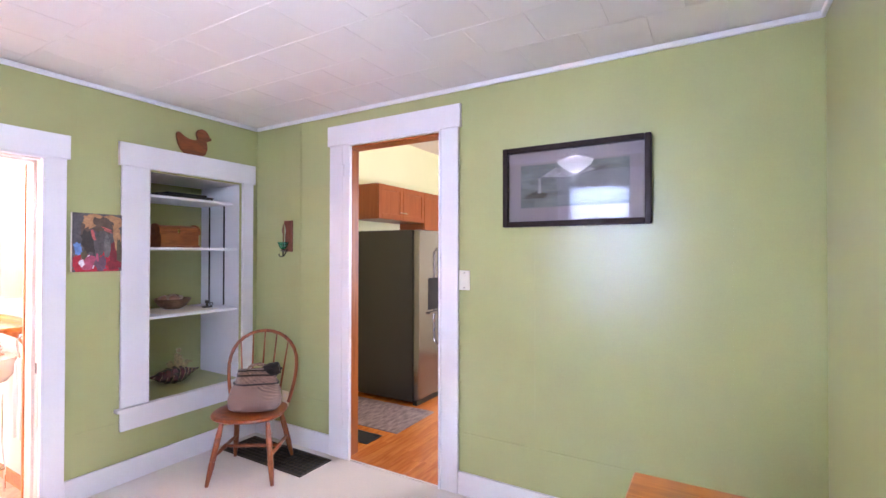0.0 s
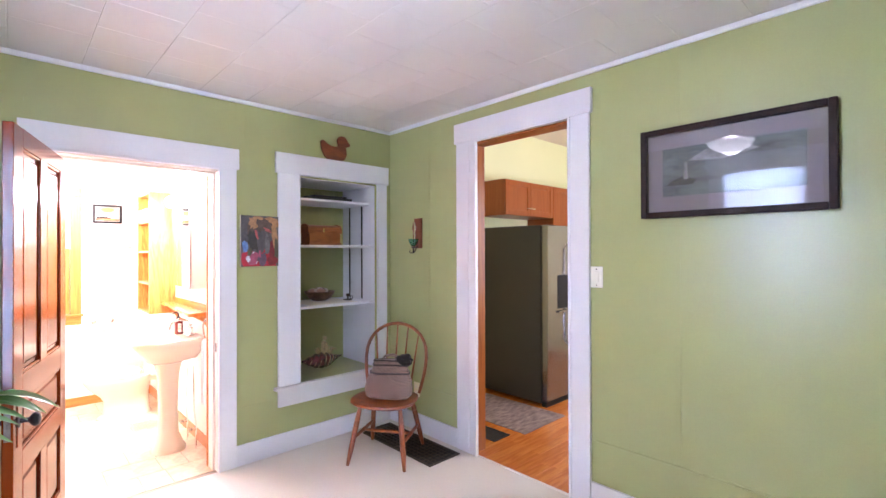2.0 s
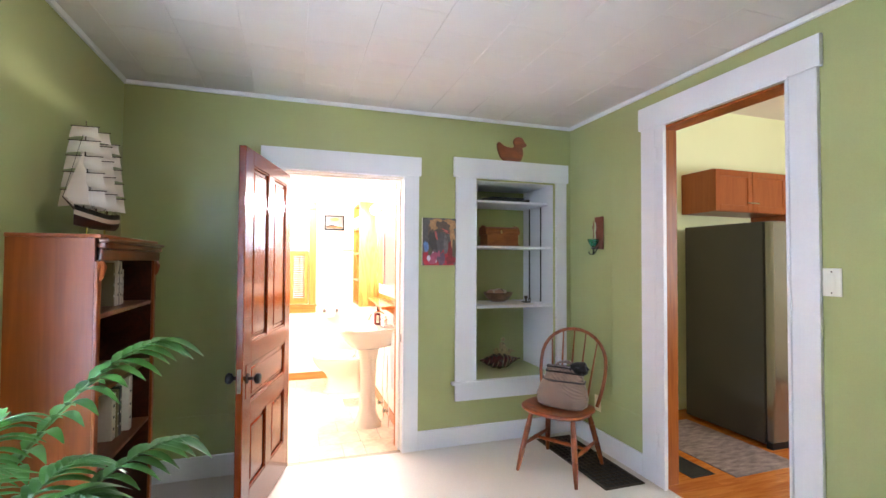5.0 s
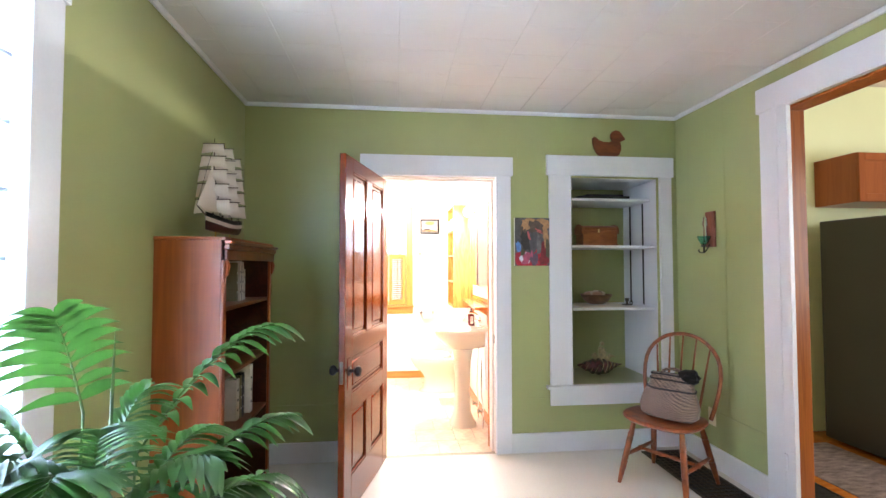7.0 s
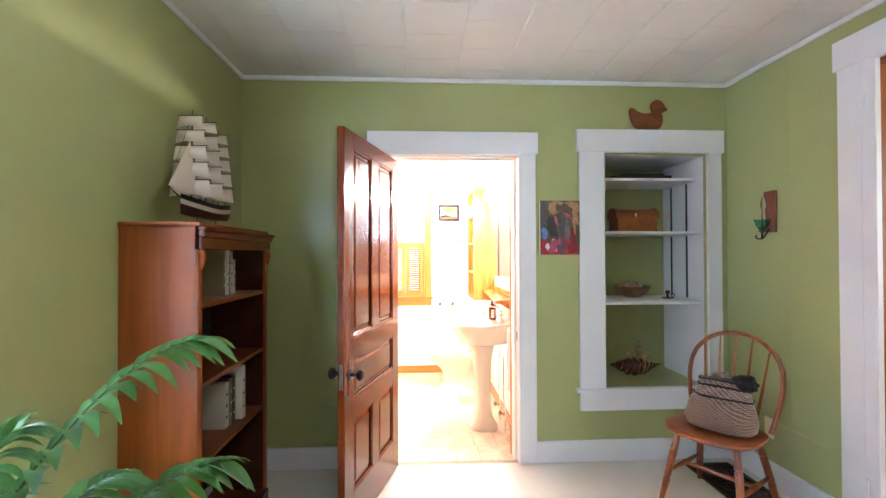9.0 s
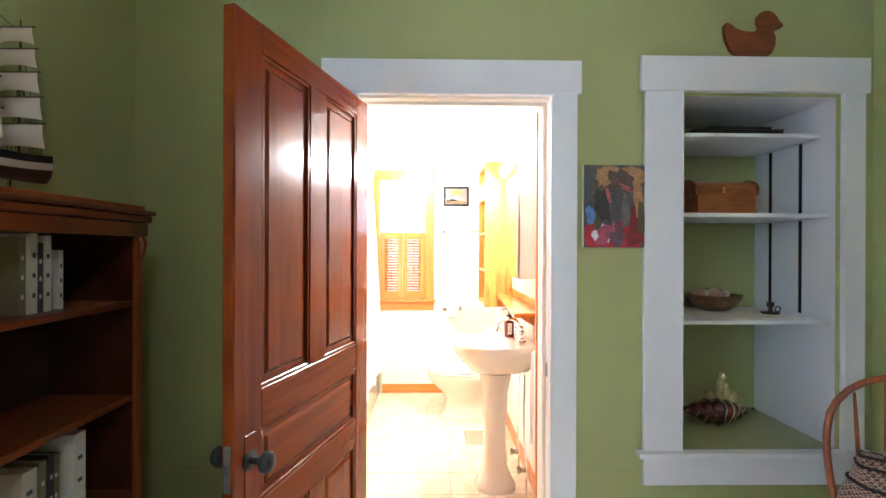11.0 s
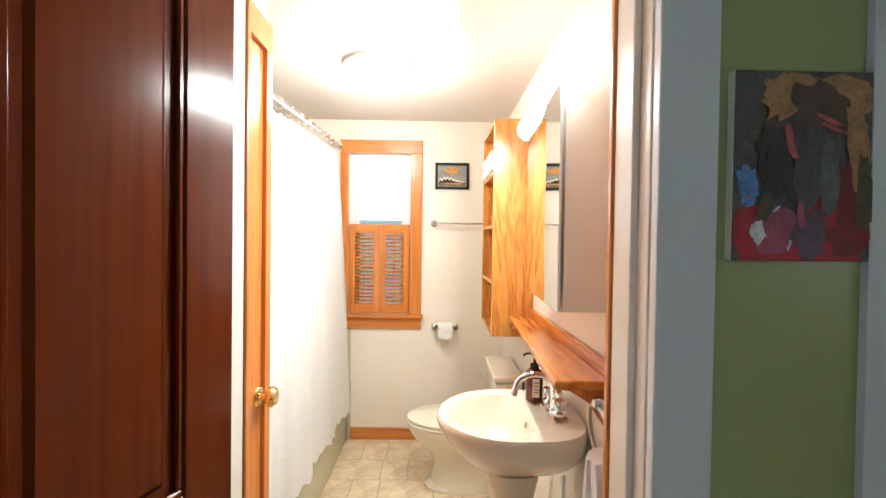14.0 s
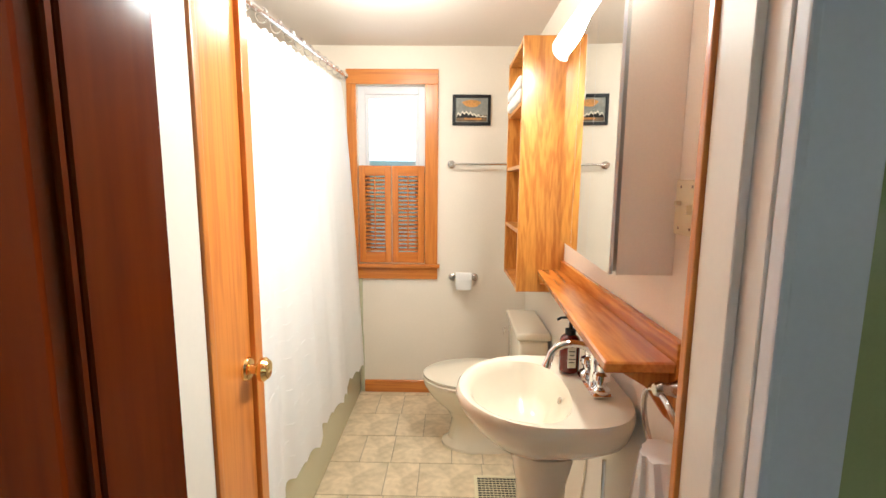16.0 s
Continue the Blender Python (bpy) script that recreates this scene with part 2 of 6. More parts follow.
def block(name, x0, x1, y0, y1, z0, z1, mat, parent=None, r=0.002, label="", kind=""):
    bm = bmesh.new()
    box(bm, x0, x1, y0, y1, z0, z1)
    if r:
        bevel(bm, r)
    return part(name, bm, mat, parent, label, kind=kind)


def structure(ob, label=""):
    return tagged(ob, label, kind="structure")


def grid_wall(name, axis, at, thick, span, high, holes, mat, label, low=0.0):
    """A wall with thickness; axis: the one it faces; holes: (a0, a1, z0, z1) along it."""
    bm = bmesh.new()
    us = sorted({span[0], span[1], *[h[0] for h in holes], *[h[1] for h in holes]})
    zs = sorted({low, high, *[h[2] for h in holes], *[h[3] for h in holes]})
    us, zs = [u for u in us if span[0] <= u <= span[1]], [z for z in zs if low <= z <= high]
    solid = {}
    for i, (a, b) in enumerate(zip(us, us[1:])):
        for j, (c, d) in enumerate(zip(zs, zs[1:])):
            solid[i, j] = not any(h[0] <= (a + b) / 2 <= h[1] and h[2] <= (c + d) / 2 <= h[3] for h in holes)
    V = {}

    def vert(k, i, j):
        if (k, i, j) not in V:
            w = at + k * thick
            V[k, i, j] = bm.verts.new((w, us[i], zs[j]) if axis == "x" else (us[i], w, zs[j]))
        return V[k, i, j]

    for (i, j), s in solid.items():
        if not s:
            continue
        for k in (0, 1):
            bm.faces.new([vert(k, i, j), vert(k, i + 1, j), vert(k, i + 1, j + 1), vert(k, i, j + 1)])
        for di, dj, e in ((-1, 0, ((i, j), (i, j + 1))), (1, 0, ((i + 1, j), (i + 1, j + 1))), (0, -1, ((i, j), (i + 1, j))), (0, 1, ((i, j + 1), (i + 1, j + 1)))):
            if not solid.get((i + di, j + dj), False):
                (a, b), (c, d) = e
                bm.faces.new([vert(0, a, b), vert(0, c, d), vert(1, c, d), vert(1, a, b)])
    return structure(part(name, bm, mat), label)


# ---- dining room shell ----
DOOR = (0.950, 1.803, 0.0, 2.03)
NICHE = (2.388, 3.068, 0.485, 2.040)
KDOOR = (0.99, 1.83, 0.0, 2.266)
WIN = (1.94, 2.66, 0.62, 2.20)
grid_wall("wall_west", "x", 0.0, -0.065, (0, RY), RZ + 0.1, [DOOR, (NICHE[0] - 0.02, NICHE[1] + 0.02, NICHE[2] - 0.02, NICHE[3] + 0.02)], GREEN, "green painted west wall with door and niche openings")
grid_wall("wall_north", "y", RY, 0.065, (-0.065, RX), RZ + 0.1, [KDOOR], GREEN, "green painted north wall with the kitchen opening")
grid_wall("wall_south", "y", 0.0, -0.12, (-0.065, RX), RZ + 0.1, [WIN], GREEN, "green painted south wall with a window")
grid_wall("wall_east", "x", RX, 0.12, (-0.12, RY + 0.065), RZ + 0.1, [], GREEN, "green painted east wall")
structure(block("floor", 0.0, RX, 0.0, RY, -0.1, 0.0, FLOOR, r=0), "off-white painted floor")


def panel_seams():
    """Thin raised paint seams between the wall panels."""
    rows = [("x", 0.05 + 0.78, 2.19, 2.50), ("x", 1.97, 2.19, 2.50), ("x", 0.62, 0.13, 2.5)]
    for axis, u, z0, z1 in rows:
        structure(block("trim", 0.0, 0.0012, u, u + 0.003, z0, z1, GREEN, r=0), "painted panel seam")
    for u in (2.42, 3.38, 0.52):
        structure(block("trim", u, u + 0.003, RY - 0.0012, RY, 0.43, 2.5, GREEN, r=0), "painted panel seam")
    structure(block("trim", 1.95, RX, RY - 0.005, RY, 0.372, 0.384, GREEN, r=0.002), "painted horizontal panel joint")
    structure(block("trim", 0.0, 0.83, RY - 0.004, RY, 0.372, 0.380, GREEN, r=0.0015), "painted horizontal panel joint")
    structure(block("trim", 0.0, 0.004, 0.0, 0.83, 0.392, 0.398, GREEN, r=0.0015), "painted horizontal panel joint")
    structure(block("trim", 0.0, 0.003, 1.95, 2.21, 0.392, 0.396, GREEN, r=0.001), "painted horizontal panel joint")


panel_seams()


def tiled_ceiling():
    bm = bmesh.new()
    w, gap = 0.305, 0.0022
    k = 0
    y = 1.07 - 4 * w
    while y < RY:
        x = -w * (0.5 if k % 2 else 0.0)
        while x < RX:
            a, b, c, d = max(x + gap, 0), min(x + w - gap, RX), max(y + gap, 0), min(y + w - gap, RY)
            if b - a > 0.01 and d - c > 0.01:
                h = RZ + random.uniform(0, 0.0016)
                t = [bm.verts.new((px, py, h)) for px, py in ((a, c), (b, c), (b, d), (a, d))]
                e = 0.004
                u = [bm.verts.new((px, py, h + 0.006)) for px, py in ((a - e, c - e), (b + e, c - e), (b + e, d + e), (a - e, d + e))]
                bm.faces.new(t)
                for i in range(4):
                    bm.faces.new((t[i], t[(i + 1) % 4], u[(i + 1) % 4], u[i]))
            x += w
        y += w
        k += 1
    box(bm, 0, RX, 0, RY, RZ + 0.007, RZ + 0.1)
    return structure(part("ceiling", bm, CEILING), "white ceiling of square fibre tiles in running bond")


tiled_ceiling()


def crown():
    s = 0.02
    for _, x0, x1, y0, y1 in (("w", 0, s, 0, RY), ("n", s, RX, RY - s, RY), ("s", s, RX, 0, s), ("e", RX - s, RX, s, RY - s)):
        bm = bmesh.new()
        box(bm, x0, x1, y0, y1, RZ - 0.032, RZ - 0.002)
        bevel(bm, 0.008, 2)
        structure(part("trim", bm, WHITE), "white crown moulding")


crown()


def baseboards():
    t, h = 0.018, 0.14
    for x0, x1, y0, y1 in ((0, t, 0, 0.83), (0, t, 1.913, RY), (t, 0.845, RY - t, RY), (1.935, RX, RY - t, RY), (t, RX, 0, t), (RX - t, RX, t, RY - t)):
        bm = bmesh.new()
        box(bm, x0, x1, y0, y1, 0, h)
        bevel(bm, 0.004, 2)
        structure(part("baseboard", bm, WHITE), "white painted baseboard")


baseboards()


def white_casing(name, axis, at, out, a0, a1, z1, head=0.15, side=0.13, z0=0.0, sill=False, label="", bead=0.012):
    """Flat casing boards round an opening on a wall; out: which way they stand proud; a wider head that oversails."""
    ob = thing(name, (at, (a0 + a1) / 2, z0) if axis == "x" else ((a0 + a1) / 2, at, z0), label, "", kind="structure")

    left, right = side if isinstance(side, tuple) else (side, side)

    def board(nm, u0, u1, c, d, thick, r=0.003):
        bm = bmesh.new()
        lo, hi = sorted((at, at + out * thick))
        box(bm, *((lo, hi, u0, u1) if axis == "x" else (u0, u1, lo, hi)), c, d)
        bevel(bm, r, 2)
        part(nm, bm, WHITE, ob)

    board("casing_side", a0 - left, a0, z0, z1, 0.02)
    board("casing_side", a1, a1 + right, z0, z1, 0.02)
    board("casing_head", a0 - left - 0.018, a1 + right + 0.016, z1, z1 + head, 0.026)
    board("inner_bead", a0 - 0.004, a0 + bead, z0, z1 - bead, 0.028, 0.004)
    board("inner_bead", a1 - bead, a1 + 0.004, z0, z1 - bead, 0.028, 0.004)
    board("inner_bead", a0 - 0.004, a1 + 0.004, z1 - bead, z1 + 0.004, 0.030, 0.004)
    if sill:
        board("stool", a0 - left - 0.03, a1 + right + 0.016, z0 - 0.022, z0, 0.05)
        board("apron", a0 - left, a1 + right, z0 - 0.15, z0 - 0.022, 0.02)
    return ob


def lining(name, axis, a0, a1, z1, w0, w1, mat, z0=0.0, label="", stop=False):
    """Jamb boards that line an opening through a wall."""
    ob = thing(name, ((w0 + w1) / 2, (a0 + a1) / 2, z0) if axis == "x" else ((a0 + a1) / 2, (w0 + w1) / 2, z0), label, "", kind="structure")

    def board(nm, u0, u1, c, d):
        bm = bmesh.new()
        box(bm, *((w0, w1, u0, u1) if axis == "x" else (u0, u1, w0, w1)), c, d)
        bevel(bm, 0.002)
        part(nm, bm, mat, ob)

    board("jamb", a0 - 0.0, a0 + 0.012, z0, z1 - 0.012)
    board("jamb", a1 - 0.012, a1, z0, z1 - 0.012)
    board("jamb_head", a0, a1, z1 - 0.012, z1)
    if stop:
        w0, w1 = w0 + 0.002, w1 - 0.044
        board("door_stop", a1 - 0.028, a1 - 0.0125, z0, z1 - 0.028)
        board("door_stop", a0 + 0.0125, a1 - 0.0125, z1 - 0.0275, z1 - 0.0125)
    return ob


white_casing("door_casing", "x", 0.0, 1, 0.952, 1.806, 2.04, side=(0.130, 0.106), head=0.14, label="white painted casing of the bathroom doorway")
lining("door_jamb", "x", 0.950, 1.803, 2.03, -0.135, -0.001, JAMBPAINT, label="cream-white painted bathroom door jamb", stop=True)
block("strike_plate", -0.036, -0.008, 1.7892, 1.7908, 0.80, 0.86, NICKEL, thing("door_strike", (-0.02, 1.78, 0.83), "dark steel strike plate let into the door jamb", "strike plate"), r=0)
white_casing("kitchen_casing", "y", RY, -1, 1.035, 1.807, 2.278, side=(0.187, 0.125), head=0.145, label="white painted casing of the kitchen doorway")
for hz in (0.289, 2.09):
    structure(block("painted_hinge", 0.975, 0.999, RY - 0.034, RY - 0.0245, hz - 0.045, hz + 0.045, WHITE, r=0.004), "painted-over hinge leaf on the doorway casing")
structure(block("casing_bead", 0.962, 0.974, RY - 0.024, RY - 0.0205, 0.0, 2.262, WHITE, r=0.001), "white moulded bead on the doorway casing")
lining("kitchen_jamb", "y", 0.99, 1.83, 2.266, RY + 0.002, RY + 0.128, JAMBWOOD, label="varnished brown kitchen door jamb")


# ---- niche with shelves ----
def niche():
    y0, y1, z0, z1, d = NICHE[0], NICHE[1], NICHE[2], NICHE[3], -0.515
    white_casing("niche_casing", "x", 0.0, 1, y0 - 0.014, y1 + 0.020, z1 + 0.015, side=(0.168, 0.097), head=0.152, z0=z0, sill=True, label="white painted casing round the wall niche", bead=0.001)
    for a, b, c, e in ((y0 - 0.014, y0, z0, z1 + 0.014), (y1, y1 + 0.019, z0, z1 + 0.014), (y0, y1, z1, z1 + 0.014)):
        structure(block("niche_edge", -0.0009, 0.0012, a, b, c, e, GREEN, r=0), "green painted edge strip round the niche")
    bm = bmesh.new()
    box(bm, d - 0.02, d, y0 - 0.02, y1 + 0.02, z0 - 0.02, z1 + 0.02)
    structure(part("niche_back", bm, GREEN), "green painted back of the niche")
    for a, b in ((y0 - 0.02, y0), (y1, y1 + 0.02)):
        structure(block("niche_side", d, -0.001, a, b, z0, z1, WHITE, r=0), "white painted side of the niche")
    structure(block("niche_top", d, -0.001, y0, y1, z1, z1 + 0.02, WHITE, r=0), "white painted top of the niche")
    structure(block("niche_floor", d, -0.001, y0, y1, z0 - 0.02, z0, GREEN, r=0), "green painted floor of the niche")
    for z, x1, ya, yb in ((1.898, -0.075, y0 + 0.004, y1 - 0.004), (1.528, -0.02, y0 + 0.004, y1 - 0.004), (1.050, -0.012, y0 + 0.004, y1 - 0.004)):
        structure(block("shelf", d + 0.002, x1, ya, yb, z - 0.018, z, WHITE, r=0.003), "white painted niche shelf")
    for x in (-0.194, -0.393):
        for za, zb in ((1.06, 1.505), (1.53, 1.876)):
            ob = thing("shelf_standard", (x, y1 - 0.004, za), "dark slotted metal shelf standard on the niche side", "shelf standard", "shelf standards")
            part("strip", (lambda b: (box(b, x - 0.007, x + 0.007, y1 - 0.006, y1 - 0.0005, za, zb), b)[1])(bmesh.new()), BLACK, ob)


niche()

# ---- south window ----
white_casing("window_casing", "y", 0.0, 1, WIN[0], WIN[1], WIN[3], side=0.125, head=0.15, z0=WIN[2], sill=True, label="white painted window casing")
lining("window_jamb", "y", WIN[0], WIN[1], WIN[3], -0.118, -0.001, WHITE, z0=WIN[2], label="white painted window jamb")


def translucent(name, colour, through=0.5):
    m = bpy.data.materials.new(name)
    m.use_nodes = True
    n, k = m.node_tree.nodes, m.node_tree.links
    n.remove(n["Principled BSDF"])
    a, b, mix = n.new("ShaderNodeBsdfDiffuse"), n.new("ShaderNodeBsdfTranslucent"), n.new("ShaderNodeMixShader")
    a.inputs[0].default_value = b.inputs[0].default_value = (*colour, 1)
    mix.inputs[0].default_value = through
    k.new(a.outputs[0], mix.inputs[1])
    k.new(b.outputs[0], mix.inputs[2])
    k.new(mix.outputs[0], n["Material Output"].inputs[0])
    return m


SLATGREY = material("blind_batten_grey", (0.42, 0.45, 0.50), 0.6)
BLIND = translucent("blind_cloth", (0.82, 0.86, 0.90), 0.6)
CURTAIN = translucent("curtain_cloth", (0.90, 0.89, 0.87), 0.25)


def glazing(name="glass"):
    m = bpy.data.materials.new(name)
    m.use_nodes = True
    p = m.node_tree.nodes["Principled BSDF"]
    p.inputs["Base Color"].default_value = (1, 1, 1, 1)
    p.inputs["Roughness"].default_value = 0.02
    p.inputs["Transmission Weight"].default_value = 1
    p.inputs["IOR"].default_value = 1.45
    return m


GLASS = glazing()
MIRROR = material("mirror_silver", (0.88, 0.90, 0.88), 0.01, 1.0, vary=0.0, bump=0)


def south_window():
    x0, x1, z0, z1 = WIN[0] + 0.012, WIN[1] - 0.012, WIN[2], WIN[3] - 0.012
    w = thing("window_1", ((x0 + x1) / 2, -0.08, z0), "white painted double hung window behind a white blind", "window", kind="structure")
    for nm, a, b, c, d in (("window_frame", x0, x0 + 0.04, z0, z1), ("window_frame", x1 - 0.04, x1, z0, z1), ("window_frame", x0 + 0.04, x1 - 0.04, z1 - 0.04, z1), ("window_frame", x0 + 0.04, x1 - 0.04, z0, z0 + 0.06), ("meeting_rail", x0 + 0.04, x1 - 0.04, 1.38, 1.42)):
        block(nm, a, b, -0.10, -0.065, c, d, WHITE, w)
    for c, d in ((z0 + 0.06, 1.38), (1.42, z1 - 0.04)):
        p = block("pane", x0 + 0.04, x1 - 0.04, -0.085, -0.081, c, d, GLASS, w, r=0)
        p.visible_shadow = False
    b = thing("window_blind", ((x0 + x1) / 2, -0.04, z1), "white cloth roman blind, let down over the window", "blind")
    n = 8
    step = (z1 - 0.03 - z0 - 0.02) / n
    for i in range(n):
        za = z0 + 0.02 + i * step
        bm = bmesh.new()
        rows = []
        for j in range(7):
            f = j / 6
            off = -0.035 + 0.008 * math.sin(math.pi * f)
            rows.append([bm.verts.new((x, off, za + f * (step - 0.004))) for x in (x0 + 0.006, x1 - 0.006)])
        for p, q in zip(rows, rows[1:]):
            bm.faces.new((p[0], p[1], q[1], q[0]))
        part("fold", bm, BLIND, b, smooth=True)
        block("batten", x0 + 0.006, x1 - 0.006, -0.0265, -0.019, za - 0.010, za + 0.002, SLATGREY, b, r=0.001)
    block("head_rail", x0 + 0.004, x1 - 0.004, -0.055, -0.025, z1 - 0.03, z1, WHITE, b)


south_window()


# ---- door to the bathroom, standing open ----
def room_door():
    """Five-panel door in its own frame: x along the width from the hinge, y through it, z up."""
    W, H, T = 0.850, 1.985, 0.036
    d = thing("door_1", (0, 0, 0), "dark varnished five-panel wooden door, standing open", "door", kind="structure")
    st = 0.115
    rails = ((0.012, 0.215), (0.565, 0.665), (0.865, 0.975), (1.905, H))
    for a, b in ((0, st), (W - st, W)):
        block("stile", a, b, -T, 0, 0.012, H, DOORWOOD, d, r=0.003)
    for a, b in rails:
        block("rail", st, W - st, -T, 0, a, b, DOORWOOD_H, d, r=0.0015)
    mid = W / 2
    for a, b in ((0.215, 0.565), (0.975, 1.905)):
        block("mullion", mid - 0.052, mid + 0.052, -T, 0, a, b, DOORWOOD, d, r=0.0015)
    cells = [(st, mid - 0.052, 0.215, 0.565), (mid + 0.052, W - st, 0.215, 0.565), (st, W - st, 0.665, 0.865), (st, mid - 0.052, 0.975, 1.905), (mid + 0.052, W - st, 0.975, 1.905)]
    for x0, x1, z0, z1 in cells:
        # raised field with a sloped border, sunk behind the frame on both faces
        bm = bmesh.new()
        for s, y in ((1, -0.013), (-1, -T + 0.013)):
            q = []
            for inset, yy in ((0.0, y), (0.030, y), (0.040, y + s * 0.006)):
                q.append([bm.verts.new(v) for v in ((x0 + inset, yy, z0 + inset), (x1 - inset, yy, z0 + inset), (x1 - inset, yy, z1 - inset), (x0 + inset, yy, z1 - inset))])
            for a, b in zip(q, q[1:]):
                for i in range(4):
                    bm.faces.new((a[i], a[(i + 1) % 4], b[(i + 1) % 4], b[i]))
            bm.faces.new(q[-1])
        part("panel", bm, DOORWOOD_H if x1 - x0 > 0.4 else DOORWOOD, d)
        for face in (0, 1):
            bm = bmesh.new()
            y0, y1 = ((-0.013, -0.003) if face == 0 else (-T + 0.003, -T + 0.013))
            wd = 0.012
            for a, b, c, e in ((x0, x1, z0, z0 + wd), (x0, x1, z1 - wd, z1), (x0, x0 + wd, z0 + wd, z1 - wd), (x1 - wd, x1, z0 + wd, z1 - wd)):
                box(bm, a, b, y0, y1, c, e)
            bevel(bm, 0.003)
            part("panel_moulding", bm, DOORWOOD, d)
    for s in (1, -1):
        y = 0 if s == 1 else -T
        k = part("doorknob", (lambda b: (lathe(b, [(0.028, 0), (0.027, 0.004), (0.010, 0.006), (0.009, 0.030), (0.016, 0.036), (0.027, 0.046), (0.029, 0.056), (0.024, 0.066), (0.008, 0.071)], (W - 0.062, y, 0.80), 20, Matrix.Rotation(radians(-90 * s), 3, "X")), b)[1])(bmesh.new()), BLACK, d, "black porcelain doorknob", True)
        block("key_plate", W - 0.082, W - 0.042, *((0, 0.003) if s == 1 else (-T - 0.003, -T)), 0.70, 0.87, DOORWOOD, d, r=0.001, label="worn bronze key plate")
    block("latch_plate", W, W + 0.0025, -T + 0.008, -0.008, 0.74, 0.86, WORNSTEEL, d, r=0.0008, label="steel latch plate")
    block("latch", W + 0.0025, W + 0.010, -T + 0.013, -0.013, 0.79, 0.81, WORNSTEEL, d, r=0.002)
    d.matrix_basis = pose(0.012, 1.003, 0.0, 0, 0, -14.7)


room_door()
# ---- kitchen ----
KX0, KX1, KY1, KZ = -0.16, 3.0, 6.6, 2.92
grid_wall("wall_kitchen_south", "y", RY + 0.065, 0.065, (KX0, KX1), KZ + 0.1, [KDOOR], KITCHENWALL, "pale yellow kitchen wall round the doorway")
grid_wall("wall_kitchen_west", "x", KX0, -0.1, (RY + 0.066, KY1), KZ + 0.1, [], KITCHENWALL, "pale yellow kitchen west wall")
grid_wall("wall_kitchen_north", "y", KY1, 0.1, (KX0 - 0.1, KX1), KZ + 0.1, [], KITCHENWALL, "pale yellow kitchen north wall")
grid_wall("wall_kitchen_east", "x", KX1, 0.1, (RY + 0.066, KY1 + 0.1), KZ + 0.1, [], KITCHENWALL, "pale yellow kitchen east wall")
structure(block("kitchen_ceiling", KX0, KX1, RY + 0.131, KY1, KZ, KZ + 0.1, BATHCEIL, r=0), "white kitchen ceiling")
structure(block("kitchen_subfloor", KX0, KX1, RY, KY1, -0.1, -0.016, DARK, r=0), "floor base under the kitchen boards")


def fridge():
    x0, x1, y0, y1, h = 0.02, 0.757, 4.437, 5.35, 1.722
    f = thing("refrigerator", ((x0 + x1) / 2, (y0 + y1) / 2, 0), "side-by-side steel refrigerator with dark grey side panel", "refrigerator")
    block("body", x0, x1, y0, y1, 0.03, h, FRIDGESIDE, f, r=0.006)
    block("toe_grille", x1, x1 + 0.05, y0 + 0.01, y1 - 0.01, 0.0, 0.05, BLACK, f)
    m = y0 + 0.40
    for a, b in ((y0 + 0.002, m - 0.004), (m + 0.004, y1 - 0.002)):
        dr = block("fridge_door", x1 + 0.006, x1 + 0.075, a, b, 0.055, h, STEEL, f, r=0.010, label="brushed steel refrigerator door")
    for y in (m - 0.045, m + 0.045):
        bm = bmesh.new()
        sweep(bm, [(x1 + 0.075, y, 0.55), (x1 + 0.12, y, 0.60), (x1 + 0.12, y, 1.50), (x1 + 0.075, y, 1.55)], 0.012)
        part("door_handle", bm, CHROME, f, smooth=True)
    block("ice_dispenser", x1 + 0.0755, x1 + 0.081, y0 + 0.17, y0 + 0.35, 0.92, 1.24, BLACK, f, r=0.003)
    block("dispenser_tray", x1 + 0.081, x1 + 0.10, y0 + 0.17, y0 + 0.35, 0.88, 0.90, STEEL, f)
    return f


fridge()


def kitchen_cabinet(y0, y1, z0, z1, doors, depth=0.36):
    x0, x1 = KX0 + 0.001, KX0 + depth
    c = thing("wall_cabinet", ((x0 + x1) / 2, (y0 + y1) / 2, z0), "cherry wall cabinet with framed doors above the refrigerator", "cabinet", "kitchen wall cabinets")
    block("body", x0, x1, y0 + 0.001, y1 - 0.001, z0, z1, KITWOOD, c)
    n = doors
    w = (y1 - y0) / n
    for i in range(n):
        a, b = y0 + i * w + 0.002, y0 + (i + 1) * w - 0.002
        dr = block("door", x1 + 0.001, x1 + 0.012, a + 0.05, b - 0.05, z0 + 0.06, z1 - 0.06, KITWOOD, c, r=0.001)
        for nm, p in (("door_stile", (a, a + 0.055, z0 + 0.004, z1 - 0.004)), ("door_stile", (b - 0.055, b, z0 + 0.004, z1 - 0.004)), ("door_rail", (a + 0.055, b - 0.055, z0 + 0.004, z0 + 0.062)), ("door_rail", (a + 0.055, b - 0.055, z1 - 0.062, z1 - 0.004))):
            block(nm, x1 + 0.001, x1 + 0.020, *p, KITWOOD, c, r=0.002)
        s = b - 0.03 if i % 2 == 0 else a + 0.03
        bm = bmesh.new()
        sweep(bm, [(x1 + 0.02, s - 0.03, z0 + 0.09), (x1 + 0.04, s - 0.02, z0 + 0.085), (x1 + 0.04, s + 0.02, z0 + 0.085), (x1 + 0.02, s + 0.03, z0 + 0.09)], 0.005)
        part("handle", bm, CHROME, c, smooth=True)


kitchen_cabinet(4.585, 5.48, 1.862, 2.245, 2)
kitchen_cabinet(5.485, 6.35, 1.60, 2.245, 2)
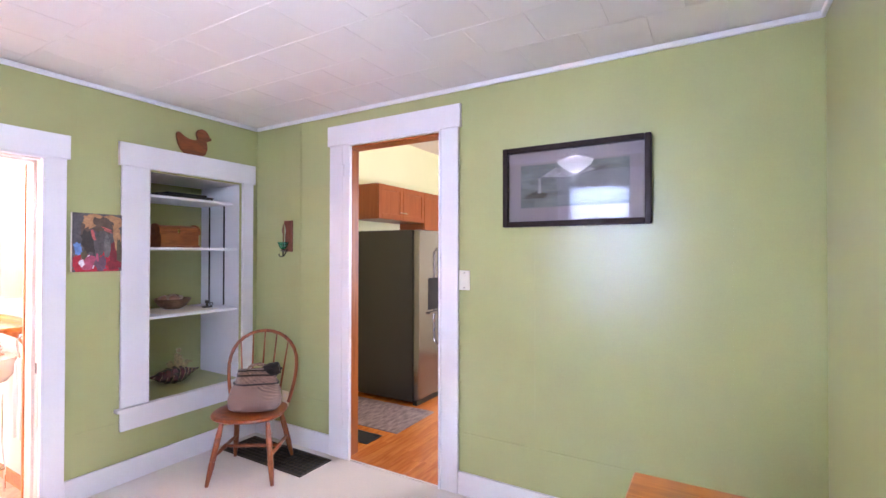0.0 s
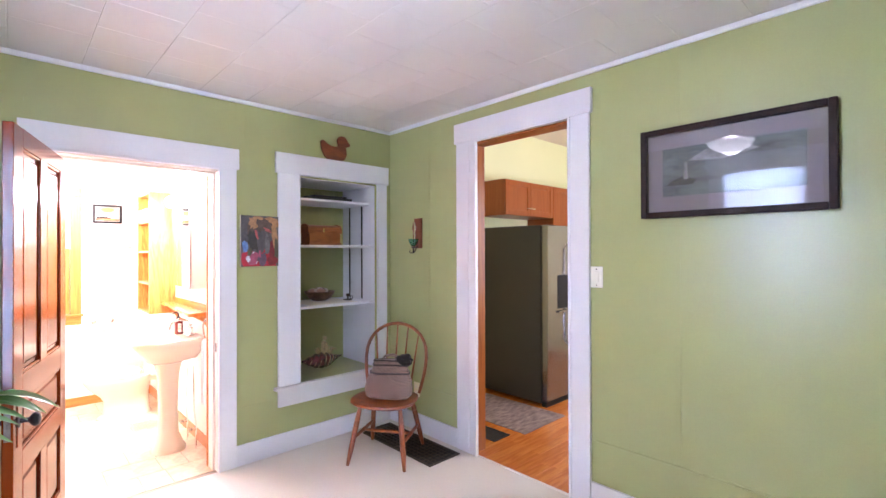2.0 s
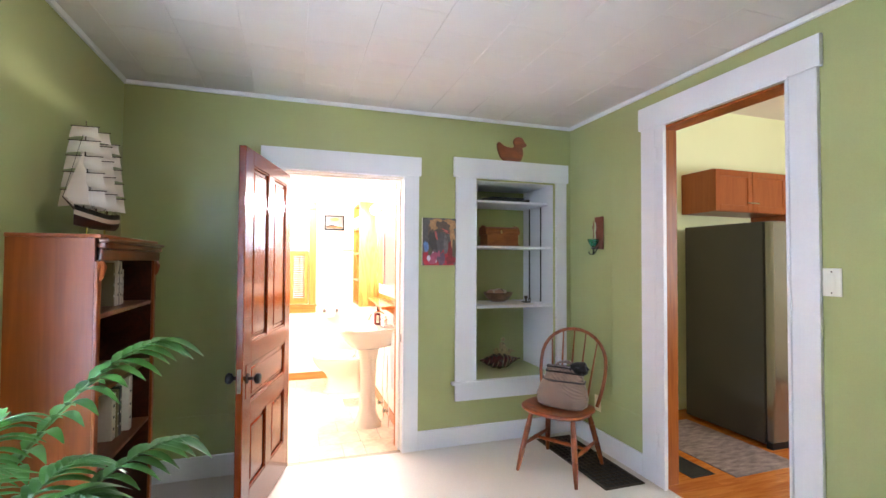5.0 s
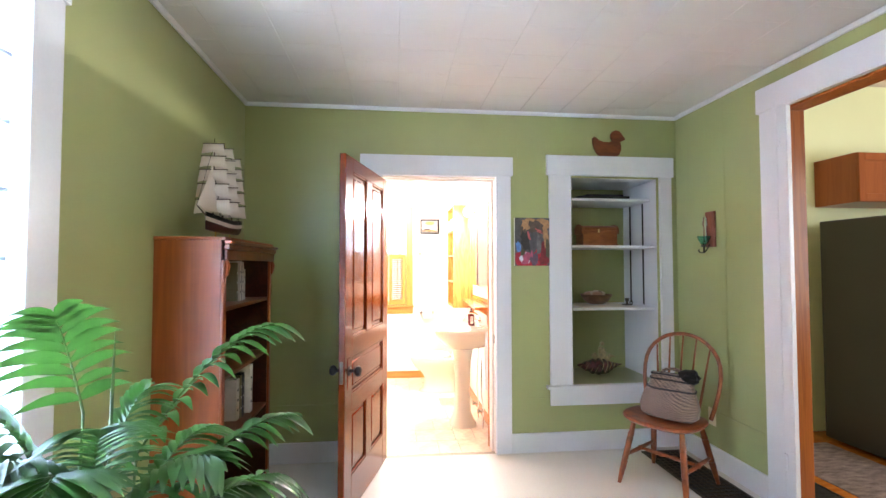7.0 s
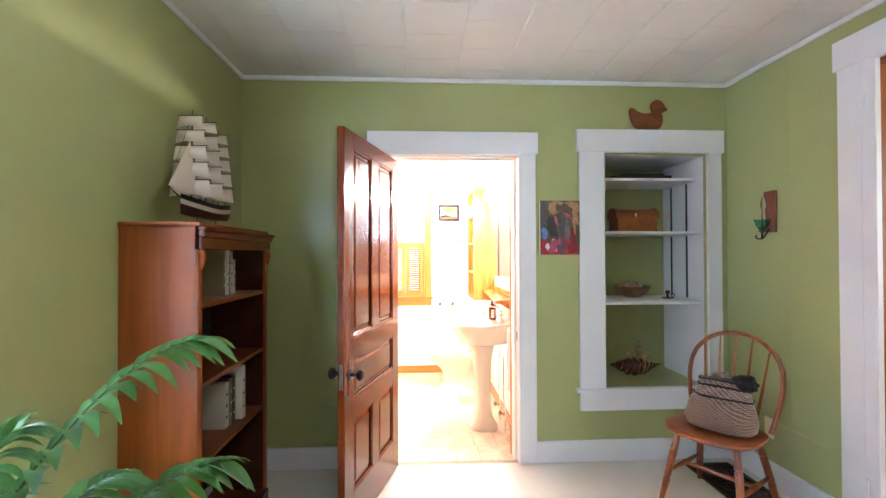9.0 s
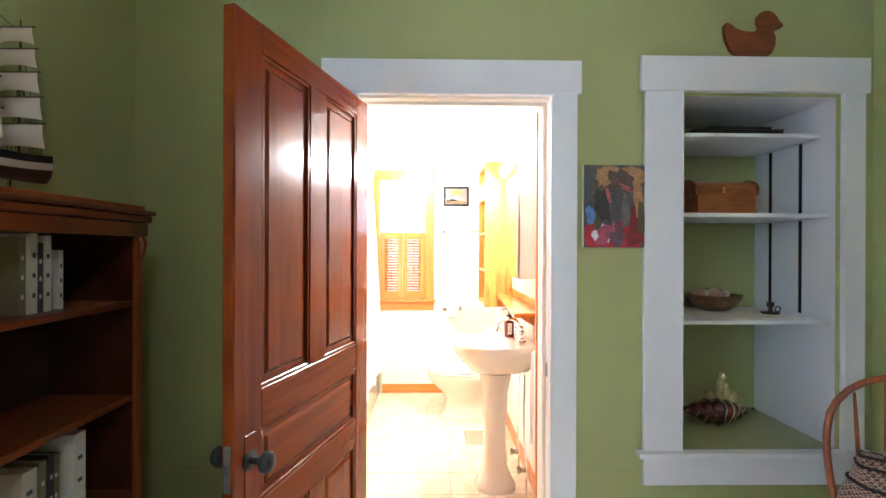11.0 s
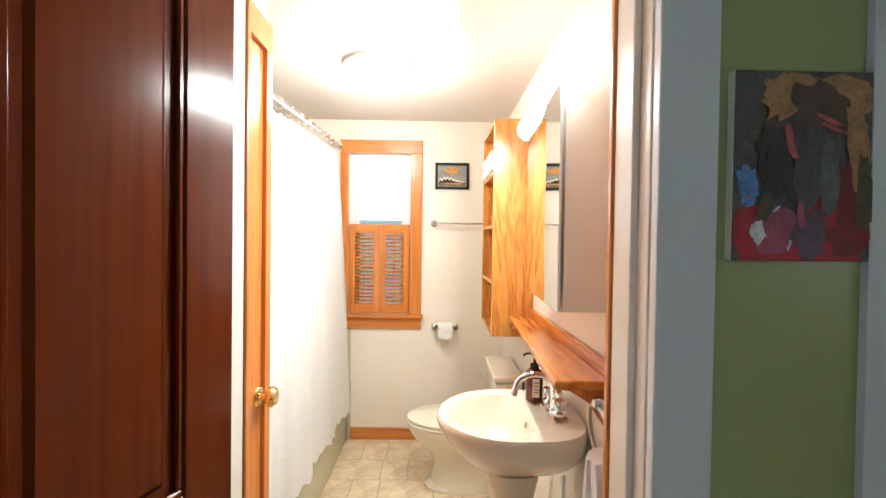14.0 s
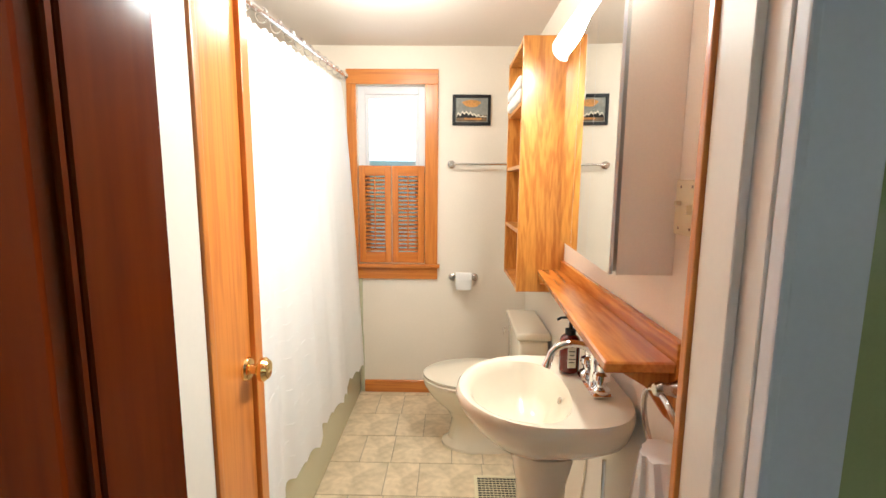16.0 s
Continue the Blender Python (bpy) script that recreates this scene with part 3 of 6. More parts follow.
# ---- bathroom shell ----
BWIN = (0.775, 1.205, 0.885, 2.01)
CLOSET = (-0.578, -0.20, 0.0, 1.99)
grid_wall("wall_bath_east", "x", -0.065, -0.065, (0.70, BY), BZ, [DOOR], BATHWALL, "cream bathroom wall round the doorway")
grid_wall("wall_bath_north", "y", BY, 0.1, (BX - 0.1, -0.13), BZ, [], BATHWALL, "cream bathroom north wall")
grid_wall("wall_bath_west", "x", BX, -0.1, (-0.1, BY), BZ, [BWIN], BATHWALL, "cream bathroom west wall with a window")
grid_wall("wall_bath_closet", "y", 0.83, -0.08, (-0.624, -0.13), BZ, [CLOSET], BATHWALL, "cream wall with the linen closet door")
grid_wall("wall_tub_end", "x", -0.624, 0.08, (0.0, 0.75), BZ, [], BATHWALL, "cream wall at the end of the tub")
grid_wall("wall_tub_south", "y", 0.0, -0.1, (BX, -0.066), BZ, [], BATHWALL, "cream wall behind the tub")
structure(block("bath_ceiling", BX, -0.13, 0.0, BY, BZ, BZ + 0.1, BATHCEIL, r=0), "warm white bathroom ceiling")
structure(block("bath_subfloor", BX - 0.1, 0.0, -0.1, BY + 0.1, -0.1, -0.004, GROUT, r=0), "joint bed under the bathroom tiles")


def wood_casing(name, axis, at, out, a0, a1, z0, z1, side, label, sill=False, head=None, overhang=0.0):
    ob = thing(name, (at, (a0 + a1) / 2, z0) if axis == "x" else ((a0 + a1) / 2, at, z0), label, "", kind="structure")
    head = head or side

    def board(nm, u0, u1, c, d, thick, mat):
        bm = bmesh.new()
        lo, hi = sorted((at, at + out * thick))
        box(bm, *((lo, hi, u0, u1) if axis == "x" else (u0, u1, lo, hi)), c, d)
        bevel(bm, 0.003, 2)
        part(nm, bm, mat, ob)

    board("casing_side", a0 - side[0], a0, z0, z1, 0.018, CASEWOOD)
    board("casing_side", a1, a1 + side[1], z0, z1, 0.018, CASEWOOD)
    board("casing_head", a0 - side[0] - overhang, a1 + side[1] + overhang, z1, z1 + side[2], 0.020, CASEWOOD_H)
    if sill:
        board("stool", a0 - side[0] - 0.015, a1 + side[1] + 0.015, z0 - 0.022, z0, 0.045, CASEWOOD_H)
        board("apron", a0 - side[0], a1 + side[1], z0 - 0.10, z0 - 0.022, 0.018, CASEWOOD_H)
    return ob


wood_casing("bath_window_casing", "x", BX, 1, BWIN[0], BWIN[1], BWIN[2], BWIN[3], (0.06, 0.082, 0.09), "honey-coloured fir window casing", True)
wood_casing("bath_door_casing", "x", -0.1355, -1, 0.968, 1.768, 0.0, 2.01, (0.10, 0.092, 0.10), "honey-coloured fir door casing on the bathroom side")
wood_casing("closet_casing", "y", 0.83, 1, CLOSET[0], CLOSET[1], 0.0, 1.99, (0.045, 0.05, 0.09), "honey-coloured fir casing of the linen closet")


def closet_door():
    d = thing("door_2", (-0.4, 0.82, 0), "honey-coloured fir linen closet door, shut", "door", kind="structure")
    block("slab", CLOSET[0] + 0.003, CLOSET[1] - 0.003, 0.80, 0.836, 0.01, 1.985, CASEWOOD, d, r=0.002)
    bm = bmesh.new()
    lathe(bm, [(0.032, 0), (0.032, 0.004), (0.028, 0.010), (0.013, 0.013), (0.012, 0.028), (0.021, 0.032), (0.031, 0.040), (0.032, 0.050), (0.024, 0.060), (0.007, 0.063)], (CLOSET[0] + 0.034, 0.836, 0.912), 24, Matrix.Rotation(radians(-90), 3, "X"))
    part("doorknob", bm, BRASS, d, "polished brass doorknob", True)


closet_door()


# ---- bathroom fixtures ----
def bath_window():
    y0, y1, z0, z1 = BWIN
    w = thing("window_2", (BX - 0.06, (y0 + y1) / 2, z0), "white sash window with a clear pane in the bathroom", "window", kind="structure")
    for nm, a, b, c, d in (("window_frame", y0, y0 + 0.045, z0, z1), ("window_frame", y1 - 0.045, y1, z0, z1), ("window_frame", y0 + 0.045, y1 - 0.045, z1 - 0.05, z1), ("window_frame", y0 + 0.045, y1 - 0.045, z0, z0 + 0.05), ("meeting_rail", y0 + 0.045, y1 - 0.045, 1.46, 1.50)):
        block(nm, BX - 0.085, BX - 0.045, a, b, c, d, WHITE, w)
    for nm, a, b, c, d in (("sash", y0 + 0.045, y0 + 0.067, z0 + 0.05, z1 - 0.05), ("sash", y1 - 0.067, y1 - 0.045, z0 + 0.05, z1 - 0.05), ("sash", y0 + 0.067, y1 - 0.067, z1 - 0.075, z1 - 0.05)):
        block(nm, BX - 0.080, BX - 0.055, a, b, c, d, WHITE, w)
    p = block("pane", BX - 0.072, BX - 0.068, y0 + 0.045, y1 - 0.045, z0 + 0.05, z1 - 0.05, GLASS, w, r=0)
    p.visible_shadow = False
    m = (y0 + y1) / 2
    for i, (a, b) in enumerate(((y0 + 0.004, m - 0.002), (m + 0.002, y1 - 0.004))):
        s = thing("window_shutter", (BX - 0.01, (a + b) / 2, z0), "honey-coloured louvred shutter, shut over the lower sash", "shutter", "window shutters")
        xa, xb = BX - 0.022, BX - 0.002
        block("shutter_stile", xa, xb, a, a + 0.042, z0 + 0.004, 1.515, CASEWOOD, s)
        block("shutter_stile", xa, xb, b - 0.042, b, z0 + 0.004, 1.515, CASEWOOD, s)
        block("shutter_rail", xa, xb, a + 0.042, b - 0.042, z0 + 0.004, z0 + 0.075, CASEWOOD_H, s)
        block("shutter_rail", xa, xb, a + 0.042, b - 0.042, 1.45, 1.515, CASEWOOD_H, s)
        n = 19
        for j in range(n):
            z = z0 + 0.09 + j * (1.45 - z0 - 0.105) / (n - 1)
            bm = bmesh.new()
            box(bm, -0.014, 0.014, a + 0.043, b - 0.043, -0.0025, 0.0025)
            bm.transform(Matrix.Translation((BX - 0.012, 0, z)) @ Matrix.Rotation(radians(24), 4, "Y"))
            part("louvre", bm, CASEWOOD_H, s)
        block("tilt_rod", BX + 0.003, BX + 0.010, (a + b) / 2 - 0.004, (a + b) / 2 + 0.004, z0 + 0.10, 1.47, CASEWOOD, s)
    bm = bmesh.new()
    lathe(bm, [(0.006, 0), (0.006, 0.01), (0.011, 0.014), (0.009, 0.022)], (BX - 0.002, m + 0.02, 1.19), 12, Matrix.Rotation(radians(90), 3, "Y"))
    k = thing("shutter_knob", (BX, m + 0.02, 1.19), "small wooden shutter knob", "knob")
    part("knob", bm, CASEWOOD, k, smooth=True)


bath_window()


def outdoors():
    """Plain backdrop of trees and sky outside the bathroom window."""
    m = bpy.data.materials.new("outdoor_backdrop")
    m.use_nodes = True
    n, k = m.node_tree.nodes, m.node_tree.links
    n.remove(n["Principled BSDF"])
    e, no, r, tc = n.new("ShaderNodeEmission"), n.new("ShaderNodeTexNoise"), n.new("ShaderNodeValToRGB"), n.new("ShaderNodeTexCoord")
    no.inputs["Scale"].default_value, no.inputs["Detail"].default_value = 0.8, 4
    k.new(tc.outputs["Object"], no.inputs[0])
    k.new(no.outputs[0], r.inputs[0])
    r.color_ramp.elements[0].color, r.color_ramp.elements[0].position = (0.50, 0.74, 0.66, 1), 0.35
    r.color_ramp.elements[1].color, r.color_ramp.elements[1].position = (0.72, 0.90, 0.98, 1), 0.62
    k.new(r.outputs[0], e.inputs[0])
    e.inputs[1].default_value = 2.0
    k.new(e.outputs[0], n["Material Output"].inputs[0])
    structure(block("backdrop", BX - 6.1, BX - 6.0, -5, 7, -1, 8, m, r=0), "blurred trees and pale sky outside")


outdoors()


def outline(cx, cy, rx, front, back, z, n=40, square=2.0):
    """A ring, round at the front (-y) and squarer at the back (+y)."""
    pts = []
    for i in range(n):
        a = 2 * math.pi * i / n
        c, s = math.cos(a), math.sin(a)
        if s > 0:
            e = 2.0 / square
            pts.append((cx + rx * math.copysign(abs(c) ** e, c), cy + back * abs(s) ** e, z))
        else:
            pts.append((cx + rx * c, cy + front * s, z))
    return pts


def skin(bm, rings, cap0=True, cap1=True):
    vs = [[bm.verts.new(p) for p in r] for r in rings]
    n = len(vs[0])
    for a, b in zip(vs, vs[1:]):
        for i in range(n):
            bm.faces.new((a[i], a[(i + 1) % n], b[(i + 1) % n], b[i]))
    if cap0:
        bm.faces.new(vs[0][::-1])
    if cap1:
        bm.faces.new(vs[-1])


def sink():
    cx, cy = -0.640, 1.63
    s = thing("pedestal_sink", (cx, cy, 0), "bisque porcelain pedestal sink with a wide oval bowl", "sink")
    bm = bmesh.new()
    o = lambda r, f, b, z, q=3.2: outline(cx, cy, r, f, b, z, square=q)
    skin(bm, [o(0.070, 0.09, 0.12, 0.650, 2), o(0.10, 0.125, 0.21, 0.668, 2.6), o(0.165, 0.175, 0.232, 0.720), o(0.208, 0.210, 0.235, 0.762), o(0.230, 0.230, 0.236, 0.797), o(0.238, 0.237, 0.236, 0.815), o(0.236, 0.235, 0.235, 0.828), o(0.234, 0.228, 0.232, 0.835), o(0.225, 0.218, 0.228, 0.835, 3.0),
              outline(cx, cy - 0.035, 0.198, 0.168, 0.115, 0.828, square=2.4), outline(cx, cy - 0.035, 0.184, 0.155, 0.105, 0.805, square=2.3), outline(cx, cy - 0.035, 0.152, 0.128, 0.088, 0.745, square=2.2), outline(cx, cy - 0.03, 0.10, 0.08, 0.058, 0.705, square=2), outline(cx, cy - 0.03, 0.024, 0.024, 0.024, 0.695, square=2)])
    part("basin", bm, PORCELAIN, s, smooth=True)
    bm = bmesh.new()
    skin(bm, [outline(cx, cy + 0.01, r, r, r * 1.1, z, square=2.6) for r, z in ((0.110, 0), (0.110, 0.02), (0.094, 0.05), (0.068, 0.12), (0.060, 0.30), (0.068, 0.55), (0.088, 0.655))])
    part("pedestal", bm, PORCELAIN, s, smooth=True)
    bm = bmesh.new()
    lathe(bm, [(0.023, 0.6955), (0.021, 0.699), (0.012, 0.701), (0.004, 0.701)], (cx, cy - 0.03, 0), 20)
    part("drain", bm, CHROME, s, smooth=True)
    bm = bmesh.new()
    lathe(bm, [(0.008, 0), (0.011, 0.003), (0.009, 0.005)], (cx, cy + 0.062, 0.79), 14, Matrix.Rotation(radians(70), 3, "X"))
    part("overflow", bm, NICKEL, s, smooth=True)
    # faucet
    f = thing("faucet", (cx, cy + 0.165, 0.835), "chrome gooseneck faucet with two small handles on the sink", "faucet")
    y = cy + 0.155
    block("base_plate", cx - 0.082, cx + 0.082, y - 0.028, y + 0.028, 0.8355, 0.849, CHROME, f, r=0.006)
    bm = bmesh.new()
    pts = [(cx, y, 0.848), (cx, y, 0.89), (cx, y - 0.003, 0.910)] + [(cx, y - 0.065 + 0.065 * math.cos(a), 0.914 + 0.048 * math.sin(a)) for a in [k * math.pi / 8 for k in range(1, 9)]] + [(cx, y - 0.137, 0.892)]
    sweep(bm, pts, [0.015, 0.013, 0.012] + [0.0105] * (len(pts) - 4) + [0.014], 12)
    part("spout", bm, CHROME, f, smooth=True)
    for dx in (-0.058, 0.058):
        bm = bmesh.new()
        lathe(bm, [(0.024, 0.848), (0.025, 0.856), (0.014, 0.864), (0.016, 0.874), (0.024, 0.884), (0.022, 0.898), (0.011, 0.905), (0.013, 0.914), (0.012, 0.922), (0.004, 0.928)], (cx + dx, y, 0), 16)
        part("tap_handle", bm, CHROME, f, smooth=True)
    # supply pipes
    p = thing("supply_pipe", (cx + 0.1, 1.80, 0.0), "chrome water supply pipes and shut-off valves under the sink", "pipe")
    for dx in (-0.10, 0.13):
        bm = bmesh.new()
        sweep(bm, [(cx + dx, 1.80, 0.0), (cx + dx, 1.80, 0.18), (cx + dx * 0.9, 1.79, 0.30), (cx + dx * 0.6, 1.80, 0.66)], 0.006, 8)
        part("pipe", bm, CHROME, p, smooth=True)
        bm = bmesh.new()
        lathe(bm, [(0.010, 0), (0.013, 0.006), (0.013, 0.03), (0.020, 0.036), (0.018, 0.05)], (cx + dx, 1.80, 0.15), 12, Matrix.Rotation(radians(90), 3, "X"))
        part("valve", bm, NICKEL, p, smooth=True)


sink()


def toilet():
    cx = -1.75
    t = thing("toilet", (cx, 1.55, 0), "bisque porcelain toilet with its lid down", "toilet")
    bm = bmesh.new()
    skin(bm, [outline(cx, 1.53, r, f, b, z, square=2.6) for r, f, b, z in ((0.120, 0.195, 0.22, 0.0), (0.120, 0.195, 0.22, 0.015), (0.100, 0.16, 0.21, 0.04), (0.092, 0.14, 0.20, 0.15), (0.108, 0.17, 0.20, 0.20), (0.165, 0.25, 0.21, 0.275), (0.194, 0.288, 0.21, 0.335), (0.198, 0.295, 0.21, 0.355), (0.196, 0.292, 0.208, 0.367))])
    part("bowl", bm, PORCELAIN, t, smooth=True)
    for nm, za, zb, e in (("seat", 0.369, 0.384, 0.0), ("lid", 0.387, 0.405, -0.003)):
        bm = bmesh.new()
        skin(bm, [outline(cx, 1.53, r + e, f + e, 0.13, z, square=2.6) for r, f, z in ((0.196, 0.292, za), (0.203, 0.300, za + 0.004), (0.203, 0.300, zb - 0.005), (0.196, 0.292, zb))])
        part(nm, bm, PORCELAIN, t, smooth=True)
    for dx in (-0.07, 0.07):
        block("seat_hinge", cx + dx - 0.018, cx + dx + 0.018, 1.662, 1.685, 0.369, 0.40, PORCELAIN, t, r=0.004)
    bm = bmesh.new()
    box(bm, cx - 0.20, cx + 0.215, 1.71, 1.855, 0.36, 0.655)
    bevel(bm, 0.02, 3)
    part("tank", bm, PORCELAIN, t, smooth=True)
    bm = bmesh.new()
    box(bm, cx - 0.213, cx + 0.230, 1.695, 1.862, 0.656, 0.694)
    bevel(bm, 0.014, 3)
    part("tank_lid", bm, PORCELAIN, t, smooth=True)
    block("tank_neck", cx - 0.12, cx + 0.12, 1.68, 1.84, 0.30, 0.362, PORCELAIN, t, r=0.01)
    bm = bmesh.new()
    sweep(bm, [(cx - 0.15, 1.69, 0.60), (cx - 0.15, 1.675, 0.60), (cx - 0.09, 1.672, 0.592)], 0.006, 8)
    part("flush_lever", bm, CHROME, t, smooth=True)


toilet()


def soap():
    x, y, z = -0.752, 1.742, 0.8355
    s = thing("soap_bottle", (x, y, z), "dark amber soap pump bottle with a pale label", "bottle")
    AMBER = material("amber_plastic", (0.10, 0.010, 0.006), 0.12, vary=0.02, bump=0)
    bm = bmesh.new()
    lathe(bm, [(0.027, z), (0.030, z + 0.003), (0.0305, z + 0.098), (0.027, z + 0.108), (0.016, z + 0.116)], (x, y, 0), 28)
    part("bottle_body", bm, AMBER, s, smooth=True)
    block("bottle_label", x + 0.0270, x + 0.0308, y - 0.012, y + 0.012, z + 0.02, z + 0.085, PAPER, s, r=0)
    for i, (w, zz) in enumerate(((0.014, 0.070), (0.010, 0.058), (0.015, 0.046), (0.012, 0.036))):
        block("label_print", x + 0.0309, x + 0.0312, y - w * 0.65, y + w * 0.65, z + zz, z + zz + 0.003, DARK, s, r=0)
    bm = bmesh.new()
    lathe(bm, [(0.016, z + 0.114), (0.016, z + 0.132), (0.006, z + 0.134), (0.005, z + 0.160), (0.010, z + 0.161), (0.010, z + 0.172), (0.004, z + 0.174)], (x, y, 0), 16)
    part("pump", bm, BLACK, s, smooth=True)
    bm = bmesh.new()
    sweep(bm, [(x, y, z + 0.168), (x, y - 0.03, z + 0.168), (x, y - 0.042, z + 0.160)], 0.004, 8)
    part("nozzle", bm, BLACK, s, smooth=True)


soap()


def ledge():
    s = thing("wall_shelf", (-0.85, 1.80, 1.0), "golden pine ledge shelf with a back rail above the sink", "shelf")
    bm = bmesh.new()
    for v in box(bm, -1.365, -0.312, 1.697, 1.846, 1.013, 1.038):
        if v.co.x < -1 and v.co.y < 1.8:
            v.co.y = 1.752
    bevel(bm, 0.004)
    part("ledge_board", bm, SHELFWOOD, s)
    block("back_rail", -1.365, -0.312, 1.8465, 1.866, 0.975, 1.080, SHELFWOOD, s, r=0.003)
    for x in (-0.36, -1.2):
        bm = bmesh.new()
        a = [(x, 1.846, 1.0125), (x, 1.73, 1.0125), (x, 1.80, 0.97), (x, 1.846, 0.90)]
        f = [bm.verts.new(p) for p in a]
        g = [bm.verts.new((p[0] + 0.018, p[1], p[2])) for p in a]
        bm.faces.new(f)
        bm.faces.new(g[::-1])
        for i in range(4):
            bm.faces.new((f[i], f[(i + 1) % 4], g[(i + 1) % 4], g[i]))
        part("bracket", bm, CASEWOOD, s)
    block("wall_cleat", -0.345, -0.314, 1.8465, 1.866, 0.90, 0.974, CASEWOOD, s)


ledge()


def mirror_cabinet():
    """Three mirrored doors that stand a little askew on a shallow cabinet."""
    x0, x1, z0, z1 = -1.060, -0.400, 1.205, 1.855
    m = thing("mirror_cabinet", (-0.93, 1.83, z0), "white medicine cabinet with three mirrored doors", "mirror cabinet")
    bm = bmesh.new()
    xb = x1 - 0.004
    a = [(xb, 1.742), (x0, 1.783), (x0, 1.866), (xb, 1.866)]
    f = [bm.verts.new((x, y, z0)) for x, y in a]
    g = [bm.verts.new((x, y, z1)) for x, y in a]
    bm.faces.new(f)
    bm.faces.new(g[::-1])
    for i in range(4):
        bm.faces.new((f[i], f[(i + 1) % 4], g[(i + 1) % 4], g[i]))
    part("body", bm, BATHWALL, m)
    for i, (a, b) in enumerate(((-1.060, -0.841), (-0.839, -0.621), (-0.619, -0.400))):
        tilt, mid = (0.071, 0.067, 0.064)[i], (1.765, 1.750, 1.7355)[i]
        c = (a + b) / 2
        bm = bmesh.new()
        for x in (a, b):
            y = mid - tilt * (x - c)
            for z in (z0 + 0.002, z1 - 0.002):
                for d in (-0.004, 0.004):
                    bm.verts.new((x, y + d, z))
        bmesh.ops.convex_hull(bm, input=bm.verts)
        dr = part("mirror_door", bm, MIRROR, m)
        dr.data.materials.append(WHITE)
        for poly in dr.data.polygons:
            poly.material_index = 0 if poly.normal.y < -0.9 else 1


mirror_cabinet()
BATHGLOW = glow("bath_lamp_glass", (1.0, 0.92, 0.82), 14.0)
ROOMGLOW = glow("room_lamp_glass", (1.0, 0.95, 0.88), 3.5)


def vanity_light():
    v = thing("vanity_light", (-0.75, 1.82, 1.93), "bright white vanity light bar above the mirror", "light fixture")
    block("back_plate", -1.16, -0.32, 1.836, 1.866, 1.870, 1.950, CHROME, v, r=0.004)
    bm = bmesh.new()
    sweep(bm, [(-1.19, 1.793, 1.908), (-0.30, 1.793, 1.908)], 0.050, 20)
    part("diffuser", bm, BATHGLOW, v, smooth=True)
    area("vanity_lamp", (-0.75, 1.735, 1.90), (-0.75, 1.2, 1.5), 0.8, 0.07, LAMP_VANITY, (1.0, 0.90, 0.77))


vanity_light()


def dome_light(name, x, y, z, r, mat, label):
    d = thing(name, (x, y, z), label, "ceiling light")
    bm = bmesh.new()
    lathe(bm, [(r * 1.05, z), (r * 1.05, z - 0.018), (r * 0.98, z - 0.024), (r * 0.9, z - 0.024)], (x, y, 0), 36)
    part("rim", bm, WHITE, d, smooth=True)
    bm = bmesh.new()
    lathe(bm, [(r * 0.97, z - 0.024), (r * 0.95, z - 0.04), (r * 0.80, z - 0.07), (r * 0.5, z - 0.09), (r * 0.1, z - 0.097)], (x, y, 0), 36)
    o = part("shade", bm, mat, d, smooth=True)
    o.visible_shadow = False
    return d


dome_light("bath_ceiling_light", -1.33, 1.09, BZ, 0.15, BATHGLOW, "lit white dome ceiling light in the bathroom")


def oak_cabinet():
    x0, x1, y0, y1, z0, z1 = -1.85, -1.37, 1.662, 1.866, 0.936, 2.005
    c = thing("oak_shelf_cabinet", ((x0 + x1) / 2, (y0 + y1) / 2, z0), "golden oak open shelf cabinet above the toilet", "cabinet")
    block("side", x1 - 0.019, x1, y0, y1, z0, z1, OAK, c)
    block("side", x0, x0 + 0.019, y0, y1, z0, z1, OAK, c)
    block("back", x0 + 0.019, x1 - 0.019, y1 - 0.008, y1, z0 + 0.002, z1 - 0.002, OAK, c, r=0)
    for z in (z0 + 0.001, 1.19, 1.47, 1.735, z1 - 0.019):
        block("shelf_board", x0 + 0.0195, x1 - 0.0195, y0 + 0.003, y1 - 0.009, z, z + 0.018, OAK, c, r=0.0015)
    for z, k in ((1.7535, 2),):
        for i in range(k):
            t = thing("folded_towel", (-1.60, 1.77, z), "folded white towel on the oak shelf", "towel", "folded towels")
            bm = bmesh.new()
            a = z + i * 0.055
            box(bm, -1.80, -1.41, y0 - 0.012, y1 - 0.02, a, a + 0.053)
            bevel(bm, 0.022, 4)
            part("towel", bm, CLOTHWHITE, t, smooth=True)


oak_cabinet()


